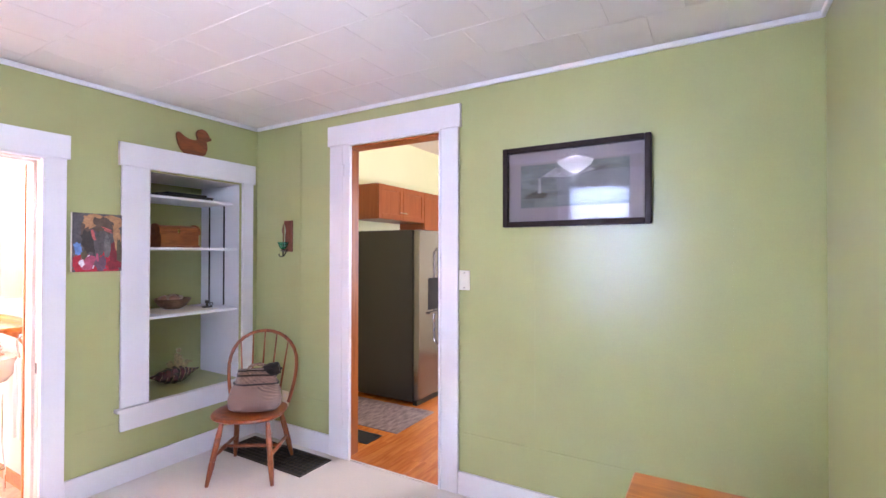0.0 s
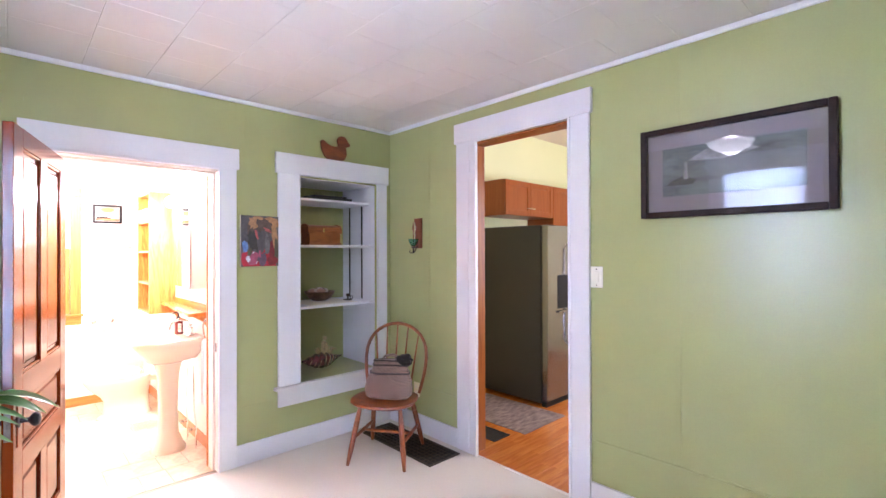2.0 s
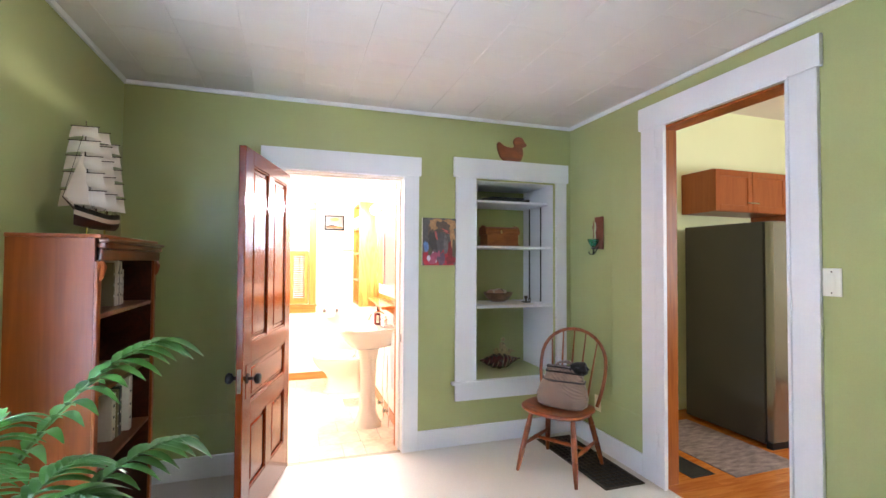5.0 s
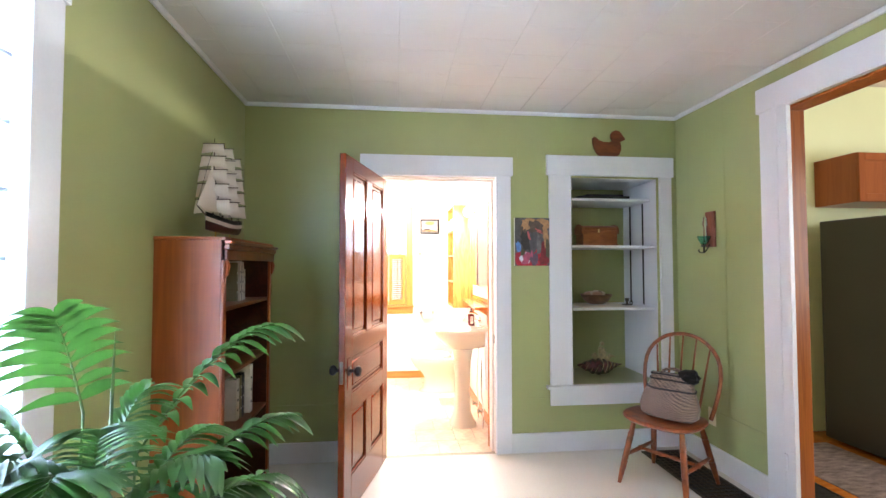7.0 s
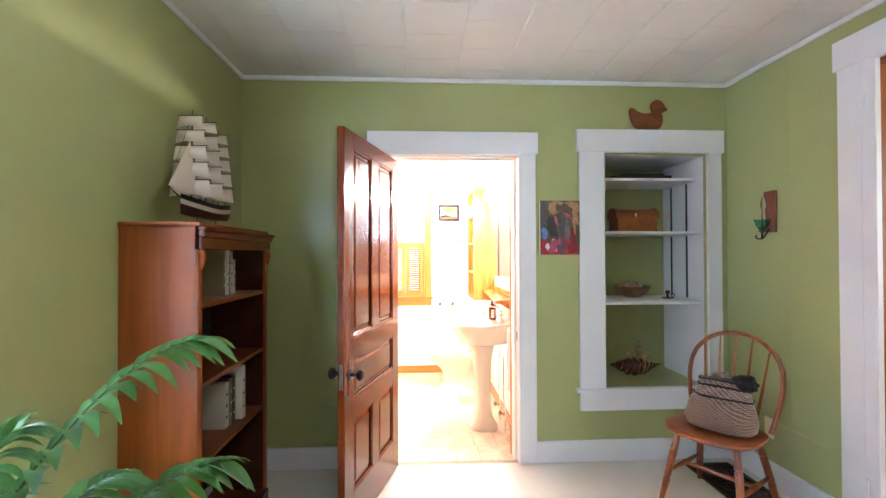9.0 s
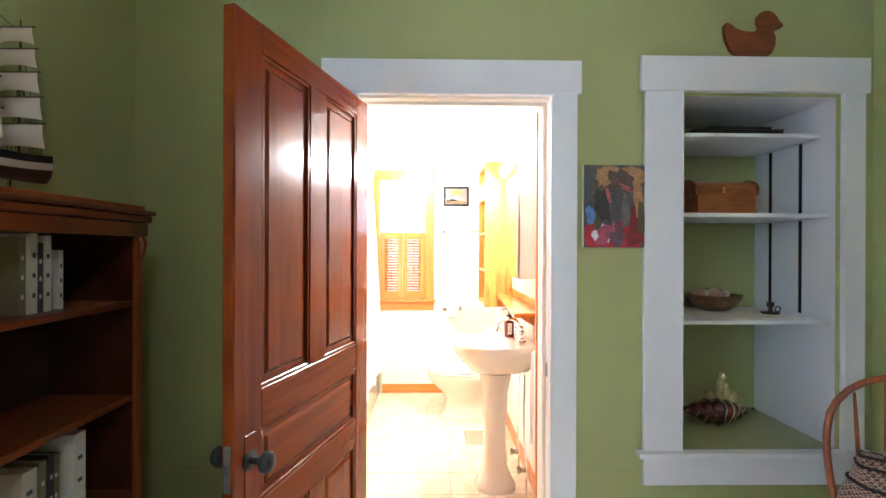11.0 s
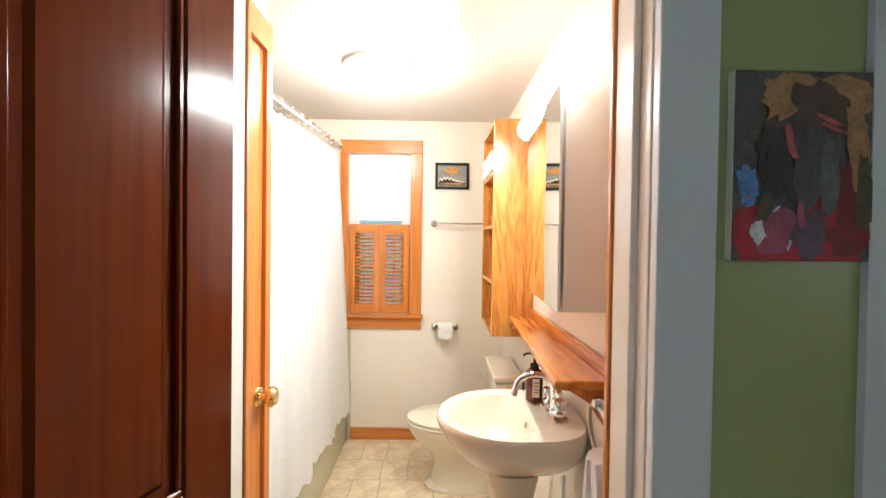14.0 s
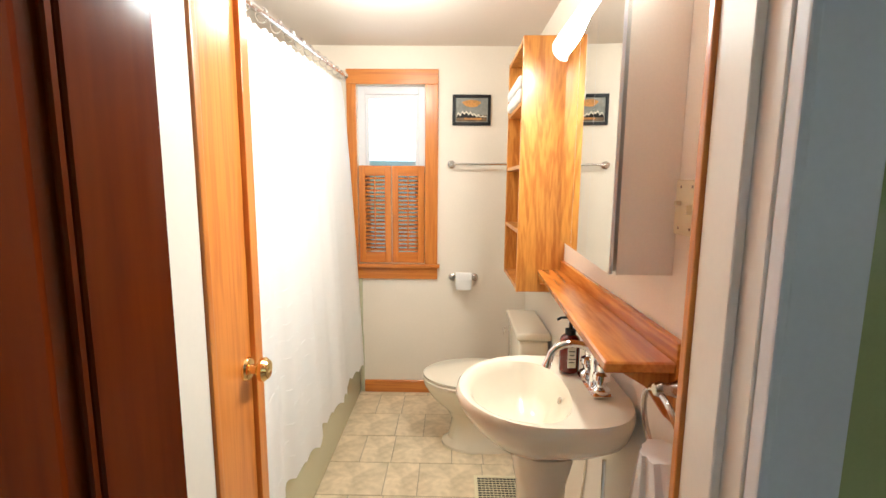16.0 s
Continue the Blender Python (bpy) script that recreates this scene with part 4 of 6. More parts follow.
def switch(name, axis, at, out, u, z, w, h, toggles, mat, label):
    s = thing(name, (at, u, z) if axis == "x" else (u, at, z), label, "light switch")

    def bit(nm, a, b, c, d, t0, t1, m, r=0.001):
        lo, hi = sorted((at + out * t0, at + out * t1))
        bm = bmesh.new()
        box(bm, *((lo, hi, a, b) if axis == "x" else (a, b, lo, hi)), c, d)
        bevel(bm, r)
        part(nm, bm, m, s)

    bit("plate", u - w / 2, u + w / 2, z - h / 2, z + h / 2, 0.0002, 0.006, mat, 0.002)
    for i in range(toggles):
        c = u + (i - (toggles - 1) / 2) * 0.046
        if toggles == 1:
            bit("rocker", c - 0.016, c + 0.016, z - 0.033, z + 0.033, 0.0062, 0.010, mat, 0.002)
        else:
            bit("toggle", c - 0.004, c + 0.004, z - 0.004 + 0.008 * (-1) ** i, z + 0.010 + 0.004 * (-1) ** i, 0.006, 0.018, mat)
        for dz in (-0.045, 0.045):
            bit("screw", c - 0.003, c + 0.003, z + dz * h / 0.12 - 0.003, z + dz * h / 0.12 + 0.003, 0.0062, 0.0072, NICKEL, 0.0005)
    return s


switch("bath_switch", "y", BY, -1, -0.36, 1.357, 0.115, 0.116, 2, PLASTIC, "cream two-toggle switch plate on the bathroom wall")
switch("rocker_switch", "y", RY, -1, 1.970, 1.322, 0.076, 0.122, 1, IVORY, "cream rocker switch on the green wall")


def towel_ring():
    x, z = -0.300, 0.985
    t = thing("towel_ring", (x, BY, z), "brushed nickel towel ring on the bathroom wall", "towel ring")
    bm = bmesh.new()
    lathe(bm, [(0.034, 0), (0.033, 0.008), (0.018, 0.022), (0.012, 0.045), (0.017, 0.058), (0.012, 0.070)], (x, BY, z), 18, Matrix.Rotation(radians(90), 3, "X"))
    part("post", bm, NICKEL, t, smooth=True)
    bm = bmesh.new()
    sweep(bm, [(x + 0.088 * math.sin(a), BY - 0.060 + 0.012 * (1 - math.cos(a)), z - 0.093 + 0.088 * math.cos(a)) for a in [k * math.pi / 16 for k in range(32)]], 0.0065, 8, closed=True)
    part("ring", bm, NICKEL, t, smooth=True)
    w = thing("hand_towel", (x, BY - 0.04, 0.5), "white cotton hand towel through the ring", "towel")
    bm = bmesh.new()
    rows = []
    for j in range(21):
        f = j / 20
        z1 = 0.848 - 0.46 * f
        half = 0.045 + 0.065 * min(1, f * 2.5) ** 0.7
        ring = []
        for i in range(48):
            a = 2 * math.pi * i / 48
            wob = (0.009 * math.sin(7 * a + 1.3 + f) + 0.004 * math.sin(15 * a + 3 * f)) * min(1, f * 2 + 0.5)
            ring.append((x + half * math.cos(a) + wob * 0.7, BY - 0.050 + (0.032 + wob) * math.sin(a), z1 + 0.01 * math.sin(a)))
        rows.append(ring)
    skin(bm, rows)
    part("towel", bm, CLOTHWHITE, w, smooth=True)


towel_ring()


def wall_bars():
    t = thing("towel_bar", (BX + 0.05, 1.6, 1.525), "chrome towel bar with round end posts", "towel bar")
    bm = bmesh.new()
    sweep(bm, [(BX + 0.06, 1.375, 1.525), (BX + 0.06, 1.845, 1.525)], 0.008, 12)
    part("bar", bm, CHROME, t, smooth=True)
    for y in (1.372, 1.84):
        bm = bmesh.new()
        lathe(bm, [(0.025, 0), (0.024, 0.008), (0.012, 0.014), (0.011, 0.055), (0.016, 0.06), (0.012, 0.072)], (BX, y, 1.525), 18, Matrix.Rotation(radians(90), 3, "Y"))
        part("end_post", bm, NICKEL, t, smooth=True)
    p = thing("paper_holder", (BX + 0.05, 1.46, 0.80), "nickel toilet paper holder on the wall", "paper holder")
    for y in (1.385, 1.53):
        bm = bmesh.new()
        lathe(bm, [(0.024, 0), (0.023, 0.008), (0.011, 0.014), (0.010, 0.05), (0.016, 0.056), (0.012, 0.068)], (BX, y, 0.80), 18, Matrix.Rotation(radians(90), 3, "Y"))
        part("end_post", bm, NICKEL, p, smooth=True)
    r = thing("toilet_roll", (BX + 0.06, 1.4575, 0.76), "white toilet paper roll in the holder", "toilet roll")
    bm = bmesh.new()
    sweep(bm, [(BX + 0.060, 1.408, 0.795), (BX + 0.060, 1.508, 0.795)], 0.045, 24)
    part("roll", bm, CLOTHWHITE, r, smooth=True)
    block("loose_sheet", BX + 0.1035, BX + 0.1045, 1.410, 1.506, 0.735, 0.79, CLOTHWHITE, r, r=0)


wall_bars()


def framed_picture():
    y0, y1, z0, z1 = 1.375, 1.612, 1.766, 1.950
    p = thing("small_picture", (BX + 0.01, (y0 + y1) / 2, z0), "small black-framed sunset landscape print", "picture")
    f = 0.018
    for a, b, c, d in ((y0, y0 + f, z0, z1), (y1 - f, y1, z0, z1), (y0 + f, y1 - f, z0, z0 + f), (y0 + f, y1 - f, z1 - f, z1)):
        block("frame", BX + 0.001, BX + 0.020, a, b, c, d, BLACK, p)
    SKY2 = material("print_sky", (0.30, 0.30, 0.26), 0.5, vary=0.2, scale=12)
    SUNSET = material("print_sunset", (0.62, 0.28, 0.05), 0.5, vary=0.25, scale=30)
    LAND = material("print_land", (0.20, 0.12, 0.05), 0.5, vary=0.4, scale=40)
    block("print_sky", BX + 0.001, BX + 0.008, y0 + f, y1 - f, z0 + f, z1 - f, SKY2, p, r=0)
    block("print_land", BX + 0.0082, BX + 0.009, y0 + f + 0.006, y1 - f - 0.006, z0 + f + 0.006, z0 + 0.062, LAND, p, r=0)
    bm = bmesh.new()
    vs = [bm.verts.new((BX + 0.009, (y0 + y1) / 2 + 0.055 * math.cos(a) * (1 + 0.15 * math.sin(3 * a)), z1 - 0.052 + 0.022 * math.sin(a))) for a in [k * math.pi / 12 for k in range(24)]]
    bm.faces.new(vs)
    part("print_sunset", bm, SUNSET, p)
    rnd = random.Random(5)
    pts = [(y0 + f + 0.006, z0 + 0.050)] + [(y0 + f + 0.012 + 0.0068 * i, z0 + 0.070 + 0.010 * math.sin(i * 1.7) * rnd.uniform(0.4, 1) + 0.012 * math.sin(i * 0.2)) for i in range(27)] + [(y1 - f - 0.006, z0 + 0.050)]
    for name, up, x, mat in (("print_peaks", 0.0, 0.0092, PAPER), ("print_foothills", -0.012, 0.0096, DARK)):
        bm = bmesh.new()
        bm.faces.new([bm.verts.new((BX + x, u, max(z0 + 0.046, h + up))) for u, h in pts[::-1]])
        part(name, bm, mat, p)
    block("print_foreground", BX + 0.0092, BX + 0.0100, y0 + 0.075, y1 - 0.055, z0 + 0.034, z0 + 0.046, SUNSET, p, r=0)


framed_picture()


def tub():
    x0, x1, y0, y1, h = BX + 0.002, -0.626, 0.002, 0.775, 0.40
    t = thing("bathtub", ((x0 + x1) / 2, 0.39, 0), "pale green-beige enamel bathtub behind the curtain", "bathtub")
    bm = bmesh.new()
    rings = [[(x0, y0, 0), (x1, y0, 0), (x1, y1, 0), (x0, y1, 0)], [(x0, y0, h), (x1, y0, h), (x1, y1, h), (x0, y1, h)],
             [(x0 + 0.08, y0 + 0.06, h), (x1 - 0.08, y0 + 0.06, h), (x1 - 0.08, y1 - 0.08, h), (x0 + 0.08, y1 - 0.08, h)],
             [(x0 + 0.16, y0 + 0.12, 0.08), (x1 - 0.2, y0 + 0.12, 0.08), (x1 - 0.2, y1 - 0.14, 0.08), (x0 + 0.16, y1 - 0.14, 0.08)]]
    skin(bm, rings)
    bevel(bm, 0.012, 3)
    part("tub_body", bm, TUB, t, smooth=True)
    s = thing("tub_surround", (BX, 0.4, h), "pale green-beige wall panel round the tub", "wall panel", kind="structure")
    block("end_panel", BX + 0.001, BX + 0.008, 0.01, 0.795, h + 0.002, 0.84, TUB, s)
    block("end_strip", BX + 0.001, BX + 0.010, 0.776, 0.800, 0.0, h, TUB, s)


tub()


def shower():
    a, b = Vector((-0.628, 0.767, 1.920)), Vector((BX + 0.002, 0.705, 2.058))
    r = thing("curtain_rod", (a + b) / 2, "chrome shower curtain rod across the tub", "curtain rod")
    bm = bmesh.new()
    sweep(bm, [a, b], 0.0135, 14)
    part("rod", bm, CHROME, r, smooth=True)
    bm = bmesh.new()
    sweep(bm, [b + (a - b).normalized() * 0.02, b], [0.024, 0.032], 18)
    part("rod_flange", bm, CHROME, r, smooth=True)
    for i in range(12):
        p = a.lerp(b, 0.03 + i * 0.081)
        bm = bmesh.new()
        sweep(bm, [p + Vector((0.004 * math.sin(t), 0.022 * math.sin(t), 0.024 * math.cos(t) - 0.008)) for t in [k * math.pi / 8 for k in range(16)]], 0.0025, 6, closed=True)
        part("curtain_ring", bm, CHROME, r, smooth=True)
    c = thing("shower_curtain", (-1.45, 0.80, 0.2), "white textured cotton shower curtain, drawn shut", "shower curtain")
    bm = bmesh.new()
    n, m = 180, 44
    grid = []
    for i in range(n + 1):
        u = i / n
        p = a.lerp(b, 0.01 + 0.915 * u)
        col = []
        for j in range(m + 1):
            v = j / m
            top, low = p.z - 0.045, 0.325 - 0.075 * u + 0.022 * abs(math.sin(u * 46))
            drop = 0.010 * math.sin(u * math.pi * 24) ** 2 * (1 - v)
            fold = (0.006 + 0.003 * v) * math.sin(u * 2 * math.pi * 9 + 1.6 * math.sin(u * 9)) * (0.4 + 0.6 * math.sin(u * 5)) + 0.014 * v * math.sin(u * 2 * math.pi * 3.3 + 1)
            y = p.y + (0.815 - p.y) * v ** 0.7 + fold
            col.append(bm.verts.new((p.x + 0.03 * v * (0.5 - u), y, top - drop + (low - top) * v)))
        grid.append(col)
    for i in range(n):
        for j in range(m):
            bm.faces.new((grid[i][j], grid[i + 1][j], grid[i + 1][j + 1], grid[i][j + 1]))
    part("cloth", bm, CURTAIN, c, smooth=True)
    bm = bmesh.new()
    rnd = random.Random(12)
    for row in range(24):
        for col in range(20):
            u, v = (col + 0.5 * (row % 2) + rnd.uniform(0.05, 0.35)) / 20.5, (row + 1.0 + rnd.uniform(-0.06, 0.06)) / 25.5
            wide = rnd.uniform(0.022, 0.036)
            if rnd.random() < 0.12 or u + wide > 0.995:
                continue
            for q in range(4):
                pa, pb = drape(u + wide * q / 4, v, a, b), drape(u + wide * (q + 1) / 4, v, a, b)
                bm.faces.new([bm.verts.new(w) for w in ((pa[0], pa[1] + 0.0018, pa[2] + 0.0018), (pb[0], pb[1] + 0.0018, pb[2] + 0.0018), (pb[0], pb[1] + 0.0032, pb[2] - 0.0012), (pa[0], pa[1] + 0.0032, pa[2] - 0.0012))])
    part("woven_tuck", bm, CURTAIN, c, kind="stuff")


def drape(u, v, a, b):
    p = a.lerp(b, 0.01 + 0.915 * u)
    top, low = p.z - 0.045, 0.325 - 0.075 * u + 0.022 * abs(math.sin(u * 46))
    drop = 0.010 * math.sin(u * math.pi * 24) ** 2 * (1 - v)
    fold = (0.006 + 0.003 * v) * math.sin(u * 2 * math.pi * 9 + 1.6 * math.sin(u * 9)) * (0.4 + 0.6 * math.sin(u * 5)) + 0.014 * v * math.sin(u * 2 * math.pi * 3.3 + 1)
    return (p.x + 0.03 * v * (0.5 - u), p.y + (0.815 - p.y) * v ** 0.7 + fold, top - drop + (low - top) * v)


shower()
for x0, x1, y0, y1 in ((BX, BX + 0.014, 0.802, BY), (BX + 0.014, -0.15, BY - 0.014, BY)):
    structure(block("baseboard", x0, x1, y0, y1, 0.0, 0.085, CASEWOOD_H, r=0.003), "honey-coloured fir baseboard")


def register(name, x0, x1, y0, y1, z, nx, ny, frame_mat, slat_mat, label, raise_=0.006, bar=0.0018):
    """A floor register: a dark pit under a frame with crossing slats."""
    r = thing(name, ((x0 + x1) / 2, (y0 + y1) / 2, z), label, "floor register")
    w = 0.018
    block("pit", x0 + w, x1 - w, y0 + w, y1 - w, z + 0.0005, z + 0.0015, DARK, r, r=0)
    for a, b, c, d in ((x0, x1, y0, y0 + w), (x0, x1, y1 - w, y1), (x0, x0 + w, y0 + w, y1 - w), (x1 - w, x1, y0 + w, y1 - w)):
        block("rim", a, b, c, d, z, z + raise_, frame_mat, r)
    for i in range(1, nx):
        x = x0 + w + (x1 - x0 - 2 * w) * i / nx
        block("slat", x - bar, x + bar, y0 + w, y1 - w, z + 0.0016, z + raise_ - 0.001, slat_mat, r, r=0)
    for i in range(1, ny):
        y = y0 + w + (y1 - y0 - 2 * w) * i / ny
        block("slat", x0 + w, x1 - w, y - bar, y + bar, z + 0.0016, z + raise_ - 0.002, slat_mat, r, r=0)


register("bath_register", -1.45, -1.16, 1.495, 1.74, 0.0, 15, 12, PLASTIC, PLASTIC, "cream metal floor register with a fine grid", bar=0.0015)
register("dining_register", 0.090, 0.935, 2.862, 3.158, 0.0, 20, 7, CANE, CANE, "dark bronze floor register behind the chair", 0.008)
register("kitchen_register", 0.62, 0.97, 3.50, 3.70, 0.0, 10, 5, BLACK, BLACK, "black metal floor register in the kitchen boards", 0.004)


# ---- dining room things ----
def posed(ob, m):
    ob.matrix_basis = m
    return ob


def chair():
    """Bow-back side chair in its own frame: the seat's front is -y."""
    c = thing("windsor_chair", (0, 0, 0), "maple bow-back wooden chair with turned legs in the corner", "chair")
    ring = lambda z, k: [(0.235 * k * math.copysign(abs(math.cos(a)) ** 0.8, math.cos(a)) * (1 + 0.10 * -math.sin(a)), 0.212 * k * math.copysign(abs(math.sin(a)) ** 0.75, math.sin(a)) - 0.012, z + (0.006 * math.cos(2 * a))) for a in [2 * math.pi * i / 36 for i in range(36)]]
    bm = bmesh.new()
    skin(bm, [ring(0.392, 0.86), ring(0.398, 0.95), ring(0.410, 1.0), ring(0.420, 0.99), ring(0.424, 0.95), ring(0.418, 0.80), ring(0.412, 0.5)])
    part("seat", bm, CHAIRWOOD, c, smooth=True)
    for sx in (-1, 1):
        for sy, foot in ((-1, -0.215), (1, 0.235)):
            top, low = Vector((sx * 0.145, sy * 0.125, 0.400)), Vector((sx * 0.206, foot, 0.0))
            bm = bmesh.new()
            fs = [0, 0.10, 0.24, 0.26, 0.28, 0.30, 0.45, 0.60, 0.62, 0.64, 0.66, 0.85, 1.0]
            rs = [0.013, 0.015, 0.018, 0.0205, 0.016, 0.0195, 0.0185, 0.0185, 0.0205, 0.016, 0.0195, 0.016, 0.011]
            sweep(bm, [top.lerp(low, f) for f in fs], rs, 12)
            part("leg", bm, CHAIRWOOD, c, smooth=True)
    at = lambda sx, sy, z: Vector((sx * 0.145, sy * 0.125, 0.400)).lerp(Vector((sx * 0.206, -0.215 if sy < 0 else 0.235, 0)), (0.400 - z) / 0.400)
    for sx in (-1, 1):
        bm = bmesh.new()
        p, q = at(sx, -1, 0.17), at(sx, 1, 0.17)
        sweep(bm, [p.lerp(q, f) for f in (0, 0.25, 0.47, 0.5, 0.53, 0.75, 1)], [0.009, 0.012, 0.014, 0.017, 0.014, 0.012, 0.009], 10)
        part("stretcher", bm, CHAIRWOOD, c, smooth=True)
    bm = bmesh.new()
    p, q = at(-1, -1, 0.17).lerp(at(-1, 1, 0.17), 0.5), at(1, -1, 0.17).lerp(at(1, 1, 0.17), 0.5)
    sweep(bm, [p.lerp(q, f) for f in (0, 0.2, 0.35, 0.38, 0.41, 0.59, 0.62, 0.65, 0.8, 1)], [0.009, 0.012, 0.013, 0.016, 0.012, 0.012, 0.016, 0.013, 0.012, 0.009], 10)
    part("stretcher", bm, CHAIRWOOD, c, smooth=True)
    back = lambda x, z: (x, 0.155 + (z - 0.42) * 0.21, z)
    hoop = []
    for i in range(29):
        f = i / 28
        if f < 0.25:
            z, x = 0.415 + f / 0.25 * 0.26, -0.200 - 0.042 * math.sin(f / 0.25 * 1.57)
        elif f > 0.75:
            z, x = 0.415 + (1 - f) / 0.25 * 0.26, 0.200 + 0.042 * math.sin((1 - f) / 0.25 * 1.57)
        else:
            a = math.pi * (1 - (f - 0.25) / 0.5)
            z, x = 0.675 + 0.240 * math.sin(a) ** 0.92, 0.242 * math.cos(a)
        hoop.append(back(x, z))
    bm = bmesh.new()
    sweep(bm, hoop, 0.0125, 12)
    part("bow", bm, CHAIRWOOD, c, smooth=True)
    for i in range(5):
        u = (i - 2) / 2
        top = 0.915 - 0.075 * u * u
        bm = bmesh.new()
        p, q = Vector(back(u * 0.125, 0.42)), Vector(back(u * 0.170, top - 0.01))
        sweep(bm, [p.lerp(q, f) for f in (0, 0.3, 0.6, 1)], [0.008, 0.0085, 0.007, 0.005], 8)
        part("spindle", bm, CHAIRWOOD, c, smooth=True)
    return posed(c, pose(0.575, 2.766, 0.0, 0, 0, 33))


chair()


def weave(name):
    m = material(name, (0.26, 0.19, 0.16), 0.9, vary=0.3, scale=40, fine=300, bump=0.6, depth=0.003, dark=(0.05, 0.04, 0.04), sheen=0.3)
    n, k = m.node_tree.nodes, m.node_tree.links
    ch, tc, mp = n.new("ShaderNodeTexChecker"), n.new("ShaderNodeTexCoord"), n.new("ShaderNodeMapping")
    mp.inputs["Rotation"].default_value = (0, 0, 0.2)
    mp.inputs["Scale"].default_value = (1.0, 1.0, 1.8)
    k.new(tc.outputs["Object"], mp.inputs[0])
    k.new(mp.outputs[0], ch.inputs[0])
    ch.inputs["Scale"].default_value = 105
    ch.inputs[1].default_value, ch.inputs[2].default_value = (0.34, 0.225, 0.155, 1), (0.035, 0.022, 0.018, 1)
    k.new(ch.outputs[0], n["Principled BSDF"].inputs["Base Color"])
    return m


def bag():
    g = thing("woven_bag", (0, 0, 0), "brown woven tote bag with black stripes on the chair", "bag")
    W = weave("bag_weave")

    def ring(z, hw, hd, lean, wob=0.0):
        return [(hw * math.copysign(abs(math.cos(a)) ** 0.6, math.cos(a)) + lean * z + wob * math.sin(3 * a + z * 20), hd * math.copysign(abs(math.sin(a)) ** 0.7, math.sin(a)) + wob * math.cos(4 * a + z * 30) + 0.25 * z, z) for a in [2 * math.pi * i / 40 for i in range(40)]]

    bm = bmesh.new()
    skin(bm, [ring(0.0, 0.125, 0.055, -0.05), ring(0.015, 0.145, 0.070, -0.05, 0.004), ring(0.06, 0.150, 0.072, -0.05, 0.007), ring(0.11, 0.140, 0.064, -0.03, 0.009), ring(0.16, 0.126, 0.050, -0.02, 0.008), ring(0.20, 0.118, 0.036, -0.02, 0.006), ring(0.225, 0.112, 0.022, -0.02, 0.004), ring(0.228, 0.100, 0.014, -0.02, 0.003)])
    part("bag_body", bm, W, g, smooth=True)
    for z, hw, hd in ((0.152, 0.131, 0.0545), (0.200, 0.120, 0.039), (0.224, 0.114, 0.026)):
        bm = bmesh.new()
        sweep(bm, [Vector(p) for p in ring(z, hw, hd, -0.02, 0.007)], 0.0052, 6, closed=True)
        part("stripe", bm, BLACK, g, smooth=True)
    for y in (-0.018, 0.018):
        bm = bmesh.new()
        sweep(bm, [(-0.055, y + 0.055, 0.22), (-0.05, y + 0.075, 0.246), (0.0, y + 0.085, 0.254), (0.045, y + 0.075, 0.242), (0.05, y + 0.055, 0.22)], 0.006, 8)
        part("handle", bm, W, g, smooth=True)
    bm = bmesh.new()
    bmesh.ops.create_icosphere(bm, subdivisions=3, radius=0.040, matrix=Matrix.Translation((0.095, 0.050, 0.226)))
    for v in bm.verts:
        v.co += v.normal * 0.016 * noise.noise(v.co * 55)
        v.co.x = 0.105 + (v.co.x - 0.105) * 1.35
    part("pompom", bm, BLACK, g, "black frilled trim", True)
    return posed(g, pose(0.605, 2.765, 0.4255, 0, 0, 38) @ Matrix.Diagonal((1.12, 1.1, 1.12, 1)))


bag()


def flat_shape(name, outline_yz, x0, x1, mat, parent, r=0.002):
    bm = bmesh.new()
    a = [bm.verts.new((x0, y, z)) for y, z in outline_yz]
    b = [bm.verts.new((x1, y, z)) for y, z in outline_yz]
    bm.faces.new(a)
    bm.faces.new(b[::-1])
    n = len(a)
    for i in range(n):
        bm.faces.new((a[i], a[(i + 1) % n], b[(i + 1) % n], b[i]))
    if r:
        bevel(bm, r)
    return part(name, bm, mat, parent)


def duck():
    z = 2.2085
    d = thing("wooden_duck", (0.015, 2.70, z), "flat cut-out wooden duck standing on the niche casing", "duck ornament")
    pts = [(2.635, 0.0), (2.770, 0.0), (2.792, 0.018), (2.806, 0.050), (2.806, 0.085), (2.795, 0.108), (2.812, 0.116), (2.836, 0.126), (2.840, 0.140), (2.822, 0.150), (2.812, 0.172), (2.792, 0.192), (2.765, 0.198), (2.738, 0.190), (2.722, 0.170), (2.720, 0.148), (2.732, 0.126), (2.728, 0.112), (2.700, 0.104), (2.660, 0.106), (2.625, 0.118), (2.600, 0.140), (2.582, 0.144), (2.572, 0.130), (2.574, 0.100), (2.584, 0.060), (2.604, 0.022)]
    flat_shape("duck_body", [(2.552 + (y - 2.572) * 0.975, z + h * 1.02) for y, h in pts], 0.004, 0.022, wood("duck_wood", (0.19, 0.045, 0.008), (0.11, 0.024, 0.004), (10, 2, 10), 0.5), d, 0.0015)


duck()


